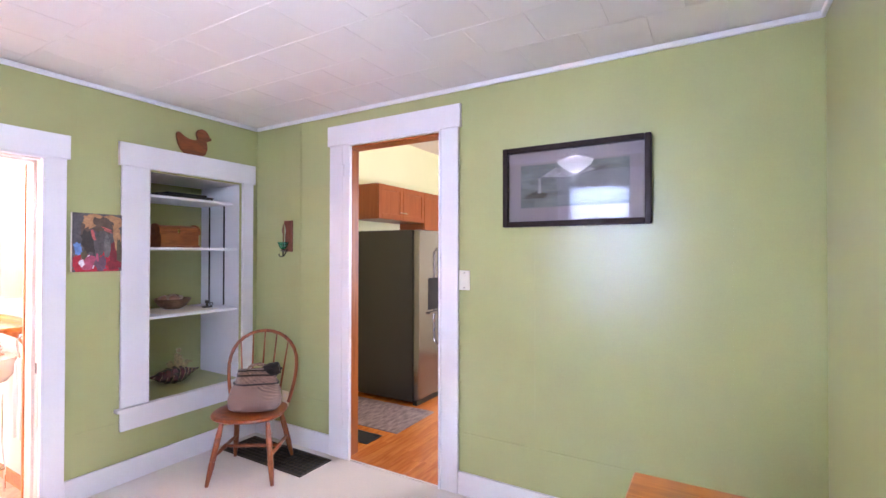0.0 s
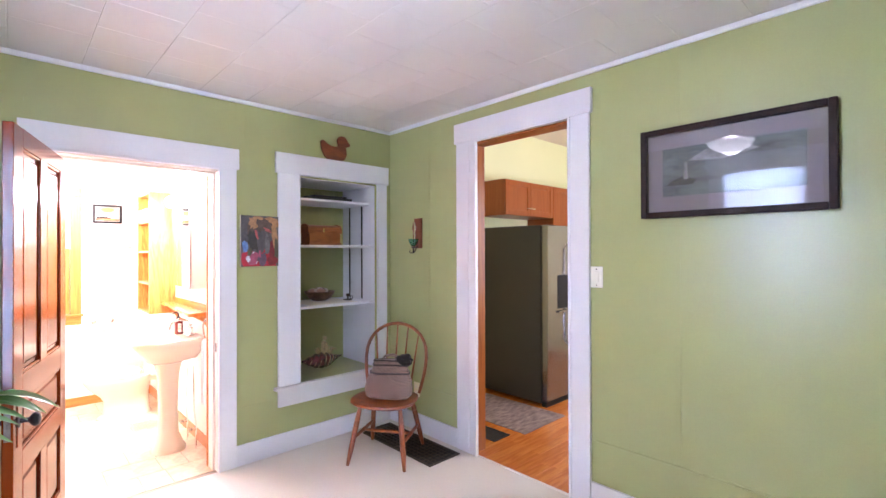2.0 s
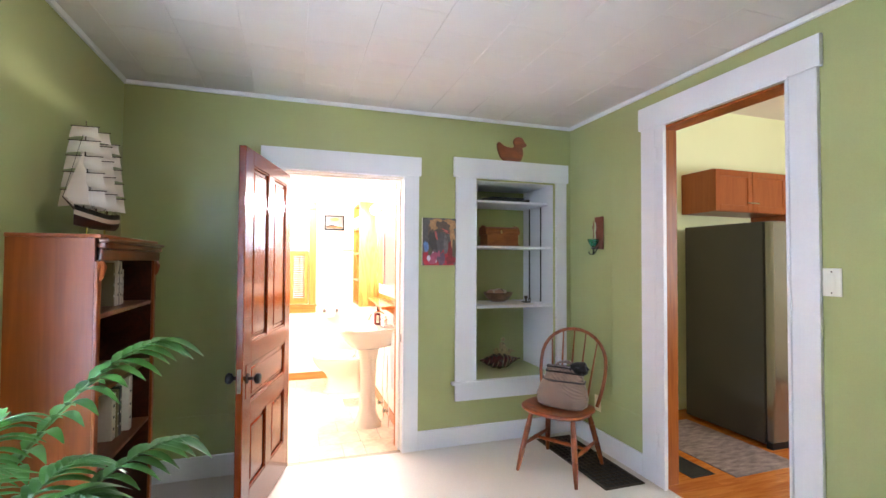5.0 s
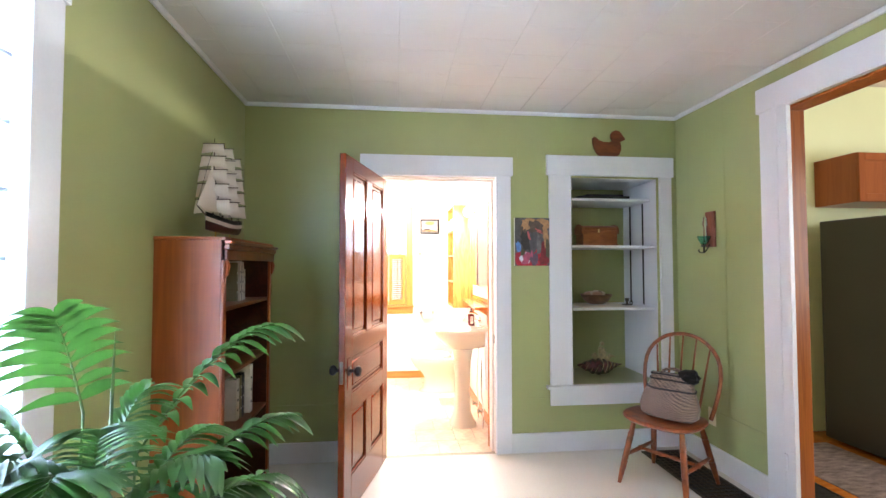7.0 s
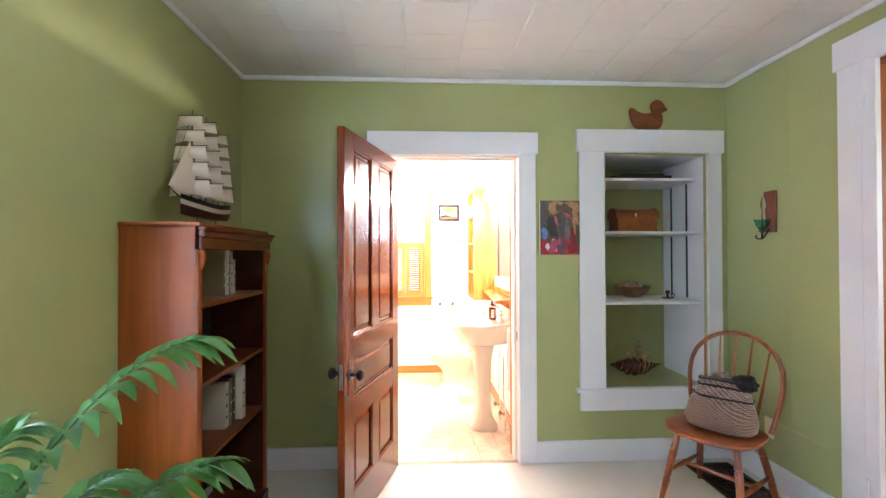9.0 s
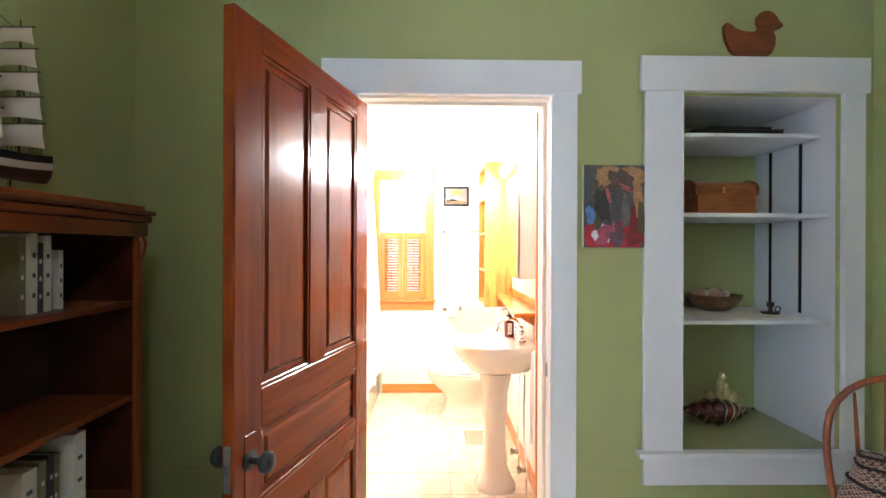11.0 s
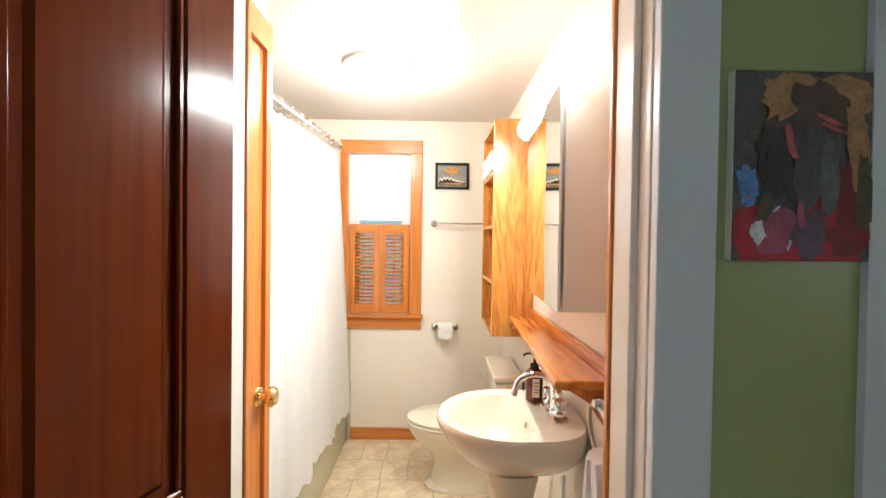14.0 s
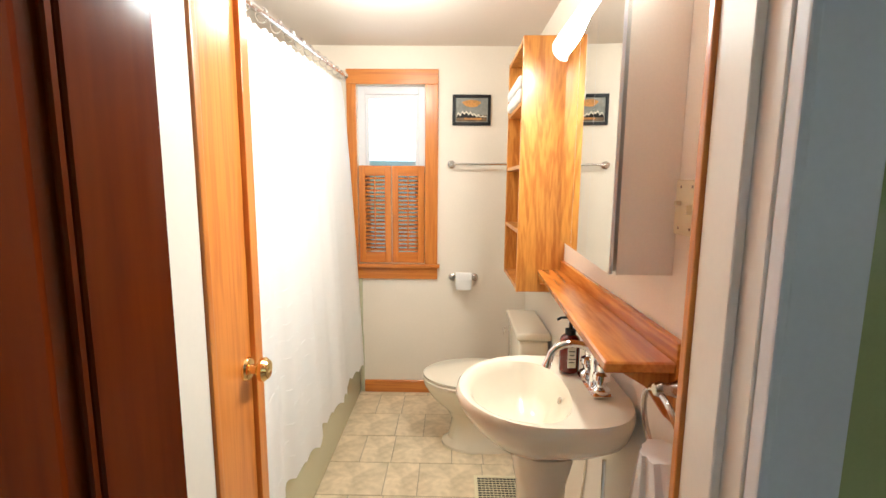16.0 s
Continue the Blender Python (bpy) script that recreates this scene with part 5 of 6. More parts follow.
def painting():
    y0, y1, z0, z1 = 1.940, 2.206, 1.372, 1.730
    p = thing("canvas_painting", (0.012, (y0 + y1) / 2, z0), "unframed abstract painting in grey, ochre, blue and dark red", "painting")
    m = material("canvas_ground", (0.10, 0.09, 0.08), 0.45, vary=0.3, scale=14, fine=60, bump=0.5, depth=0.004, dark=(0.03, 0.03, 0.035))
    block("canvas", 0.001, 0.020, y0, y1, z0, z1, m, p, r=0.002)
    block("canvas_edge", 0.0015, 0.0195, y0 - 0.0015, y0, z0, z1, PAPER, p, r=0)
    cols = {}
    strokes = [  # y, z (as shares of the canvas), half sizes, tilt, colour
        (0.66, 0.84, 0.32, 0.14, -0.1, "ochre"), (0.34, 0.90, 0.12, 0.08, 0.2, "ochre"), (0.30, 0.70, 0.16, 0.16, 0.1, "umber"), (0.75, 0.22, 0.22, 0.14, 0.1, "red"), (0.45, 0.66, 0.07, 0.11, 0.5, "plum"),
        (0.5, 0.05, 0.50, 0.05, 0, "red"), (0.85, 0.14, 0.15, 0.10, 0.2, "darkred"), (0.10, 0.17, 0.09, 0.12, 0, "red"), (0.30, 0.16, 0.14, 0.12, 0.3, "magenta"), (0.55, 0.14, 0.12, 0.13, 0.2, "plum"),
        (0.82, 0.36, 0.08, 0.16, -0.1, "darkred"), (0.10, 0.40, 0.07, 0.10, 0.2, "blue"), (0.18, 0.15, 0.05, 0.06, 0.4, "pale"), (0.07, 0.82, 0.09, 0.22, 0, "slate"), (0.40, 0.86, 0.20, 0.09, 0.3, "ochre"),
        (0.62, 0.80, 0.22, 0.13, -0.2, "umber"), (0.88, 0.62, 0.08, 0.24, 0.15, "ochre"), (0.94, 0.35, 0.06, 0.20, 0.0, "olive"), (0.30, 0.50, 0.13, 0.20, 0.2, "dark"), (0.55, 0.50, 0.12, 0.22, 0.0, "slate"),
        (0.68, 0.42, 0.07, 0.20, 0.05, "grey"), (0.40, 0.62, 0.03, 0.10, 0.35, "coral"), (0.68, 0.74, 0.12, 0.012, -0.3, "coral"), (0.70, 0.70, 0.10, 0.012, -0.3, "coral"), (0.22, 0.28, 0.05, 0.08, -0.5, "olive"), (0.48, 0.25, 0.03, 0.07, 0.1, "magenta"), (0.40, 0.08, 0.012, 0.03, -0.3, "pale"), (0.30, 0.27, 0.03, 0.008, 0.5, "pale")]
    palette = {"red": (0.42, 0.01, 0.025), "darkred": (0.22, 0.008, 0.014), "magenta": (0.42, 0.08, 0.14), "plum": (0.13, 0.07, 0.11), "blue": (0.14, 0.28, 0.62), "pale": (0.78, 0.76, 0.80), "slate": (0.085, 0.080, 0.078), "ochre": (0.45, 0.23, 0.09), "umber": (0.10, 0.065, 0.045), "olive": (0.09, 0.08, 0.035), "dark": (0.035, 0.03, 0.025), "grey": (0.14, 0.135, 0.13), "coral": (0.52, 0.1, 0.09)}
    rnd = random.Random(5)
    for i, (u, v, a, b, t, c) in enumerate(strokes):
        if c not in cols:
            cols[c] = material("paint_" + c, tuple(min(0.8, v * 0.9) for v in palette[c]), 0.45, vary=0.25, scale=30, fine=120, bump=0.6, depth=0.003)
        bm = bmesh.new()
        vs = []
        for k in range(22):
            ang = 2 * math.pi * k / 22
            q = 1 + rnd.uniform(-0.22, 0.22)
            ey, ez = a * q * math.copysign(abs(math.cos(ang)) ** 0.7, math.cos(ang)), b * q * math.copysign(abs(math.sin(ang)) ** 0.7, math.sin(ang))
            uu, vv = u + ey * math.cos(t) - ez * math.sin(t), v + ey * math.sin(t) + ez * math.cos(t)
            vs.append(bm.verts.new((0.0202 + 0.0002 * i, y0 + (y1 - y0) * min(0.995, max(0.005, uu)), z0 + (z1 - z0) * min(0.997, max(0.003, vv)))))
        bm.faces.new(vs)
        part("brush_stroke", bm, cols[c], p)


painting()


def seascape():
    x0, x1, z0, z1, y = 2.241, 3.037, 1.640, 2.095, RY
    p = thing("framed_seascape", ((x0 + x1) / 2, y, z0), "large dark-framed seascape print with a lighthouse under glass", "picture")
    f = 0.031
    for a, b, c, d in ((x0, x0 + f, z0, z1), (x1 - f, x1, z0, z1), (x0 + f, x1 - f, z0, z0 + f), (x0 + f, x1 - f, z1 - f, z1)):
        bm = bmesh.new()
        box(bm, a, b, y - 0.044, y - 0.001, c, d)
        bevel(bm, 0.007, 2)
        part("frame", bm, material("frame_dark_wood", (0.024, 0.013, 0.011), 0.48, vary=0.2, scale=20, spec=0.15) if "frame_dark_wood" not in bpy.data.materials else bpy.data.materials["frame_dark_wood"], p)
    MAT = material("mat_board", (0.22, 0.19, 0.20), 0.6, vary=0.02, coat=0.0)
    SEA = material("print_grey_sea", (0.13, 0.15, 0.15), 0.5, vary=0.35, scale=5, fine=30, stretch=(1, 1, 3))
    SHADE = material("print_rock", (0.035, 0.035, 0.03), 0.5, vary=0.3, scale=30)
    PALE = material("print_cloud", (0.26, 0.27, 0.27), 0.5, vary=0.3, scale=12)
    block("mat_board", x0 + f, x1 - f, y - 0.012, y - 0.002, z0 + f, z1 - f, MAT, p, r=0)
    a0, a1, b0, b1 = x0 + 0.103, x1 - 0.103, z0 + 0.108, z1 - 0.104
    block("print", a0, a1, y - 0.0135, y - 0.0122, b0, b1, SEA, p, r=0)

    def spot(nm, pts, mat, off):
        bm = bmesh.new()
        bm.faces.new([bm.verts.new((x, y - 0.0135 - off, z)) for x, z in pts])
        part(nm, bm, mat, p)

    spot("print_rock", [(a0 + 0.02, b0 + 0.055), (a0 + 0.14, b0 + 0.052), (a0 + 0.16, b0 + 0.075), (a0 + 0.10, b0 + 0.095), (a0 + 0.05, b0 + 0.08)], SHADE, 0.0004)
    spot("print_lighthouse", [(a0 + 0.10, b0 + 0.08), (a0 + 0.122, b0 + 0.08), (a0 + 0.118, b0 + 0.150), (a0 + 0.122, b0 + 0.158), (a0 + 0.111, b0 + 0.172), (a0 + 0.100, b0 + 0.158), (a0 + 0.104, b0 + 0.150)], PALE, 0.0006)
    spot("print_cloud", [(a0 + 0.12, b0 + 0.17), (a0 + 0.28, b0 + 0.16), (a0 + 0.42, b0 + 0.19), (a0 + 0.34, b0 + 0.225), (a0 + 0.20, b0 + 0.215)], PALE, 0.0004)
    bm = bmesh.new()
    box(bm, x0 + f + 0.001, x1 - f - 0.001, y - 0.0285, y - 0.0270, z0 + f + 0.001, z1 - f - 0.001)
    for v in bm.verts:
        # the pane sits a little askew in its rebate
        v.co.y += 0.029 * (v.co.x - (x0 + x1) / 2) - 0.022 * (v.co.z - (z0 + z1) / 2)
    g = part("glass", bm, GLASS, p)
    g.visible_shadow = False


seascape()


def ceiling_lamp():
    x, y = 2.29, 1.32
    d = thing("ceiling_lamp", (x, y, RZ), "white glass bowl ceiling lamp hung on three short arms", "ceiling light")
    bm = bmesh.new()
    lathe(bm, [(0.075, RZ), (0.073, RZ - 0.015), (0.045, RZ - 0.028), (0.012, RZ - 0.032), (0.010, RZ - 0.18)], (x, y, 0), 24)
    part("canopy", bm, NICKEL, d, smooth=True)
    for k in range(3):
        a = 2 * math.pi * k / 3 + 0.4
        bm = bmesh.new()
        sweep(bm, [(x + r * math.cos(a), y + r * math.sin(a), z) for r, z in ((0.012, RZ - 0.155), (0.05, RZ - 0.150), (0.075, RZ - 0.185), (0.115, RZ - 0.205), (0.155, RZ - 0.262))], 0.005, 8)
        part("arm", bm, NICKEL, d, smooth=True)
    bm = bmesh.new()
    prof = [(0.168, RZ - 0.255), (0.160, RZ - 0.272), (0.13, RZ - 0.307), (0.08, RZ - 0.333), (0.02, RZ - 0.343)]
    lathe(bm, prof + [(r * 0.97, z + 0.004) for r, z in prof[::-1]], (x, y, 0), 36)
    o = part("bowl", bm, ROOMGLOW, d, smooth=True)
    o.visible_shadow = False


ceiling_lamp()


def table():
    x0, x1, y0, y1 = 3.068, 3.705, 1.85, 2.388
    t = thing("side_table", ((x0 + x1) / 2, (y0 + y1) / 2, 0), "orange-stained wooden table by the east wall", "table")
    block("tabletop", x0, x1, y0, y1, 0.722, 0.75, TABLEWOOD, t, r=0.004)
    for a, b, c, d in ((x0 + 0.06, x1 - 0.06, y0 + 0.04, y0 + 0.06), (x0 + 0.06, x1 - 0.06, y1 - 0.06, y1 - 0.04), (x0 + 0.04, x0 + 0.06, y0 + 0.04, y1 - 0.04), (x1 - 0.06, x1 - 0.04, y0 + 0.04, y1 - 0.04)):
        block("apron", a, b, c, d, 0.63, 0.722, TABLEWOOD, t)
    for x in (x0 + 0.03, x1 - 0.075):
        for y in (y0 + 0.03, y1 - 0.075):
            block("leg", x, x + 0.045, y, y + 0.045, 0.0, 0.63, TABLEWOOD, t, r=0.004)


table()


def sconce():
    x0, x1, z0, z1, y = 0.352, 0.440, 1.500, 1.746, RY
    s = thing("candle_sconce", ((x0 + x1) / 2, y, z0), "wooden wall sconce with an iron arm and a teal glass cup", "wall sconce")
    block("back_board", x0, x1, y - 0.020, y - 0.001, z0, z1, wood("sconce_wood", (0.22, 0.055, 0.02), (0.13, 0.03, 0.01), (14, 14, 2), 0.4), s, r=0.003)
    cx = (x0 + x1) / 2
    bm = bmesh.new()
    sweep(bm, [(cx, y - 0.02, 1.520), (cx, y - 0.045, 1.478), (cx, y - 0.062, 1.462), (cx, y - 0.092, 1.462), (cx, y - 0.104, 1.474), (cx, y - 0.096, 1.484)], 0.004, 8)
    part("arm", bm, BLACK, s, smooth=True)
    bm = bmesh.new()
    lathe(bm, [(0.006, 1.464), (0.006, 1.500), (0.022, 1.506), (0.022, 1.510), (0.008, 1.514)], (cx, y - 0.062, 0), 18)
    part("cup_holder", bm, BLACK, s, smooth=True)
    TEAL = glazing("teal_glass")
    TEAL.node_tree.nodes["Principled BSDF"].inputs["Base Color"].default_value = (0.35, 0.78, 0.74, 1)
    bm = bmesh.new()
    lathe(bm, [(0.010, 1.515), (0.020, 1.520), (0.034, 1.545), (0.044, 1.575), (0.041, 1.575), (0.031, 1.547), (0.017, 1.524), (0.006, 1.521)], (cx, y - 0.062, 0), 24)
    part("glass_cup", bm, TEAL, s, smooth=True)
    bm = bmesh.new()
    lathe(bm, [(0.010, 1.524), (0.010, 1.60), (0.008, 1.63), (0.016, 1.66), (0.010, 1.70), (0.004, 1.715)], (cx - 0.012, y - 0.045, 0), 14)
    part("glass_stem", bm, GLASS, s, smooth=True)


sconce()


def outlet():
    o = thing("wall_outlet", (0.36, RY, 0.33), "cream wall outlet behind the chair", "outlet")
    block("plate", 0.325, 0.397, RY - 0.006, RY - 0.0002, 0.275, 0.392, PLASTIC, o)
    for z in (0.312, 0.356):
        block("socket", 0.346, 0.376, RY - 0.0075, RY - 0.0062, z - 0.013, z + 0.013, PAPER, o, r=0.0006)


outlet()


# ---- things in the niche ----
def chest():
    x0, x1, y0, y1, z = -0.335, -0.185, 2.545, 2.855, 1.5285
    c = thing("wooden_chest", ((x0 + x1) / 2, (y0 + y1) / 2, z), "small brown wooden chest with curved lid and brass clasp", "box")
    W = wood("chest_wood", (0.30, 0.095, 0.020), (0.19, 0.050, 0.009), (10, 1.5, 10), 0.4)
    block("chest_body", x0, x1, y0 + 0.012, y1 - 0.012, z, z + 0.125, W, c)
    block("plinth", x0 - 0.006, x1 + 0.006, y0 + 0.006, y1 - 0.006, z, z + 0.018, W, c)
    for a, b in ((y0, y0 + 0.012), (y1 - 0.012, y1)):
        flat = [(x0 - 0.004, z + 0.10)] + [((x0 + x1) / 2 - 0.079 * math.cos(t), z + 0.128 + 0.052 * math.sin(t)) for t in [k * math.pi / 12 for k in range(13)]] + [(x1 + 0.004, z + 0.10)]
        bm = bmesh.new()
        f = [bm.verts.new((x, a, h)) for x, h in flat]
        g = [bm.verts.new((x, b, h)) for x, h in flat]
        bm.faces.new(f)
        bm.faces.new(g[::-1])
        for i in range(len(f)):
            bm.faces.new((f[i], f[(i + 1) % len(f)], g[(i + 1) % len(f)], g[i]))
        part("lid_end", bm, W, c)
    bm = bmesh.new()
    arc = [((x0 + x1) / 2 - 0.074 * math.cos(t), z + 0.127 + 0.044 * math.sin(t)) for t in [k * math.pi / 12 for k in range(13)]]
    f = [bm.verts.new((x, y0 + 0.012, h)) for x, h in arc]
    g = [bm.verts.new((x, y1 - 0.012, h)) for x, h in arc]
    for i in range(12):
        bm.faces.new((f[i], f[i + 1], g[i + 1], g[i]))
    part("lid", bm, W, c, smooth=True)
    block("clasp", x1 + 0.0005, x1 + 0.004, 2.678, 2.694, z + 0.110, z + 0.138, BRASS, c)


chest()


def candlestick(x, y, z):
    c = thing("candlestick", (x, y, z), "small dark metal candlestick with a ring handle", "candlestick", "candlesticks")
    bm = bmesh.new()
    lathe(bm, [(0.036, z), (0.042, z + 0.006), (0.040, z + 0.008), (0.010, z + 0.010), (0.008, z + 0.030), (0.016, z + 0.036), (0.015, z + 0.052), (0.018, z + 0.056)], (x, y, 0), 20)
    part("holder", bm, CANE, c, smooth=True)
    bm = bmesh.new()
    sweep(bm, [(x, y + 0.036 + 0.013 * math.cos(t), z + 0.022 + 0.013 * math.sin(t)) for t in [k * math.pi / 8 for k in range(16)]], 0.003, 6, closed=True)
    part("ring_handle", bm, CANE, c, smooth=True)


candlestick(-0.20, 2.925, 1.0540)
candlestick(-0.26, 2.445, 1.0505)


def bowl():
    x, y, z = -0.32, 2.720, 1.0565
    s = thing("place_mat", (x, y, 1.0505), "cream paper mat under the bowl", "mat")
    block("mat", -0.47, -0.06, 2.50, 2.93, 1.0505, 1.0535, PAPER, s, r=0.001)
    block("bowl_stand", x - 0.06, x + 0.06, y - 0.06, y + 0.06, 1.0536, 1.0562, WHITE, s, r=0.001)
    b = thing("fruit_bowl", (x, y, z), "dark carved wooden bowl full of shells and stones", "bowl")
    BW = wood("bowl_wood", (0.20, 0.105, 0.048), (0.10, 0.048, 0.020), (6, 6, 12), 0.5)
    bm = bmesh.new()
    lathe(bm, [(0.055, z), (0.095, z + 0.024), (0.122, z + 0.062), (0.128, z + 0.080), (0.121, z + 0.078), (0.085, z + 0.034), (0.04, z + 0.014)], (x, y, 0), 32)
    part("bowl_body", bm, BW, b, smooth=True)
    cols = [material("shell_cream", (0.62, 0.50, 0.38), 0.4), material("shell_pink", (0.50, 0.28, 0.20), 0.4), material("shell_brown", (0.22, 0.12, 0.06), 0.4)]
    rnd = random.Random(3)
    for i in range(13):
        a, r = rnd.uniform(0, 6.28), rnd.uniform(0, 0.068)
        bm = bmesh.new()
        size = rnd.uniform(0.028, 0.042)
        bmesh.ops.create_icosphere(bm, subdivisions=2, radius=size)
        for v in bm.verts:
            v.co = Vector((v.co.x * 1.25, v.co.y * 0.9, v.co.z * 0.7)) * (1 + 0.2 * noise.noise(v.co * 40 + Vector((i, 0, 0))))
        bm.transform(Matrix.Translation((x + r * math.cos(a), y + r * math.sin(a), z + 0.086 - r * 0.15)) @ Matrix.Rotation(rnd.uniform(0, 6), 4, "Z"))
        o = thing("sea_shell", (x + r * math.cos(a), y + r * math.sin(a), z + 0.07), "small shell or stone lying in the wooden bowl", "shell", "shells in the bowl")
        part("shell", bm, cols[i % 3], o, smooth=True)


bowl()


def shelf_books():
    for i, (x0, x1, y0, y1, h) in enumerate(((-0.33, -0.08, 2.48, 2.90, 0.020), (-0.30, -0.10, 2.56, 2.86, 0.016))):
        z = 1.8985 + (0.0205 if i else 0)
        b = thing("flat_book", ((x0 + x1) / 2, (y0 + y1) / 2, z), "black book lying flat on the top niche shelf", "book", "flat books in the niche")
        block("cover", x0, x1, y0, y1, z, z + 0.002, BLACK, b, r=0)
        block("pages", x0 + 0.004, x1 - 0.004, y0 + 0.004, y1 - 0.004, z + 0.002, z + h - 0.002, DARK, b, r=0)
        block("cover", x0, x1, y0, y1, z + h - 0.002, z + h, BLACK, b, r=0)


shelf_books()


def shell_ornament():
    x, y, z = -0.31, 2.735, 0.4855
    s = thing("shell_ornament", (x, y, z), "glazed red and cream conch ornament with gilt leaves", "ornament")
    RED = material("glazed_red", (0.070, 0.007, 0.008), 0.15, vary=0.6, scale=30, fine=70, dark=(0.035, 0.008, 0.005), coat=0.5, bump=0.3)
    CREAM = material("glazed_cream", (0.48, 0.36, 0.20), 0.2, vary=0.3, scale=60, coat=0.4)
    GILT = material("gilt_leaf", (0.42, 0.32, 0.14), 0.3, 0.3, vary=0.3, scale=30, bump=0.3)
    bm = bmesh.new()
    pts, rad = [], []
    for i in range(41):
        f = i / 40
        pts.append((x + 0.02 * math.sin(f * 3), y - 0.190 + 0.38 * f, z + 0.062 + 0.030 * abs(f - 0.5) ** 1.5))
        rad.append(0.004 + 0.060 * math.sin(math.pi * f ** 0.85) ** 1.5 * (1 + 0.10 * math.sin(f * 46)))
    sweep(bm, pts, rad, 20)
    part("conch", bm, RED, s, smooth=True)
    for i in range(3, 37, 4):
        bm = bmesh.new()
        c, r = Vector(pts[i]), rad[i]
        sweep(bm, [c + Vector(((r + 0.0004) * math.cos(t), 0.012 * math.sin(2 * t), (r + 0.0004) * math.sin(t))) for t in [k * math.pi / 12 for k in range(24)]], 0.0030, 5, closed=True)
        part("cream_stripe", bm, CREAM, s, smooth=True)
    bm = bmesh.new()
    bmesh.ops.create_uvsphere(bm, u_segments=20, v_segments=10, radius=0.05)
    for v in bm.verts:
        v.co = Vector((v.co.x * 0.8, v.co.y * 1.5, v.co.z * 0.35))
    bm.transform(Matrix.Translation((x + 0.01, y + 0.01, z + 0.018)))
    part("base", bm, RED, s, smooth=True)
    rnd = random.Random(11)
    for k in range(9):
        bm = bmesh.new()
        a = rnd.uniform(-1.2, 1.2)
        y1 = y + 0.01 + 0.05 * a * 0.6
        top = z + 0.13 + 0.10 * (1 - abs(a) / 1.4) * rnd.uniform(0.7, 1.1)
        sweep(bm, [(x, y1, z + 0.07), (x + 0.01, y1 + 0.015 * a, (z + 0.07 + top) / 2), (x + 0.015, y1 + 0.045 * a, top), (x + 0.02, y1 + 0.065 * a + 0.012, top - 0.012)], [0.010, 0.017, 0.013, 0.004], 8, flat=0.35)
        part("gilt_leaf", bm, GILT, s, smooth=True)
    bm = bmesh.new()
    bmesh.ops.create_icosphere(bm, subdivisions=2, radius=0.018, matrix=Matrix.Translation((x + 0.015, y + 0.02, z + 0.245)))
    part("gilt_bud", bm, GILT, s, smooth=True)


shell_ornament()


# ---- bookcase and ship ----
def bookcase():
    x0, x1, y0, y1, h = 0.422, 1.217, 0.002, 0.285, 1.50
    b = thing("bookcase", ((x0 + x1) / 2, (y0 + y1) / 2, 0), "cherry bookcase with moulded cornice and half-empty shelves", "bookcase")
    for a, c in ((x0, x0 + 0.02), (x1 - 0.02, x1)):
        block("side", a, c, y0, y1, 0.0, h - 0.012, CHERRY, b, r=0.0015)
        block("side_stile", a - 0.004 if a == x0 else a - 0.012, c + 0.012 if a == x0 else c + 0.004, y1 + 0.0005, y1 + 0.014, 0.10, h - 0.10, CHERRY, b, r=0.003)
    # the back's near-black colour carries the shade inside the case
    block("back", x0 + 0.02, x1 - 0.02, y0, y0 + 0.006, 0.08, h - 0.02, CHERRYDARK_SHADE, b, r=0)
    block("top", x0 - 0.006, x1 + 0.006, y0 - 0.001, y1 + 0.020, h - 0.012, h + 0.004, CHERRY, b, r=0.003)
    for k, (e, za, zb) in enumerate(((0.034, h - 0.028, h - 0.0125), (0.024, h - 0.052, h - 0.0285), (0.014, h - 0.10, h - 0.0525))):
        block("cornice", x0 - e * 0.7, x1 + 0.002 + e * 0.2, y1 + 0.0145, y1 + 0.0145 + e, za, zb, CHERRYMID, b, r=0.004)
    # thin liners added over the sides' inner faces, coloured as interior shade
    for a, c in ((x0 + 0.0203, x0 + 0.0225), (x1 - 0.0225, x1 - 0.0203)):
        block("inner_panel", a, c, y0 + 0.0062, y1 - 0.002, 0.10, h - 0.03, CHERRYDARK_SHADE, b, r=0)
    for z in (0.10, 0.555, 0.87, 1.185):
        block("bookcase_shelf", x0 + 0.0228, x1 - 0.0228, y0 + 0.0065, y1 - 0.002, z - 0.02, z, CHERRYMID, b, r=0.003)
    block("plinth", x0 - 0.008, x1 + 0.008, y1 + 0.0005, y1 + 0.020, 0.0, 0.095, CHERRYDARK_SHADE, b, r=0.004)
    for x in (x0 + 0.012, x1 - 0.012):
        bm = bmesh.new()
        sweep(bm, [(x, y1 + 0.013, h - 0.105), (x, y1 + 0.024, h - 0.125), (x, y1 + 0.018, h - 0.165), (x, y1 + 0.013, h - 0.18)], [0.014, 0.014, 0.010, 0.004], 8)
        part("corbel", bm, CHERRY, b, smooth=True)


bookcase()


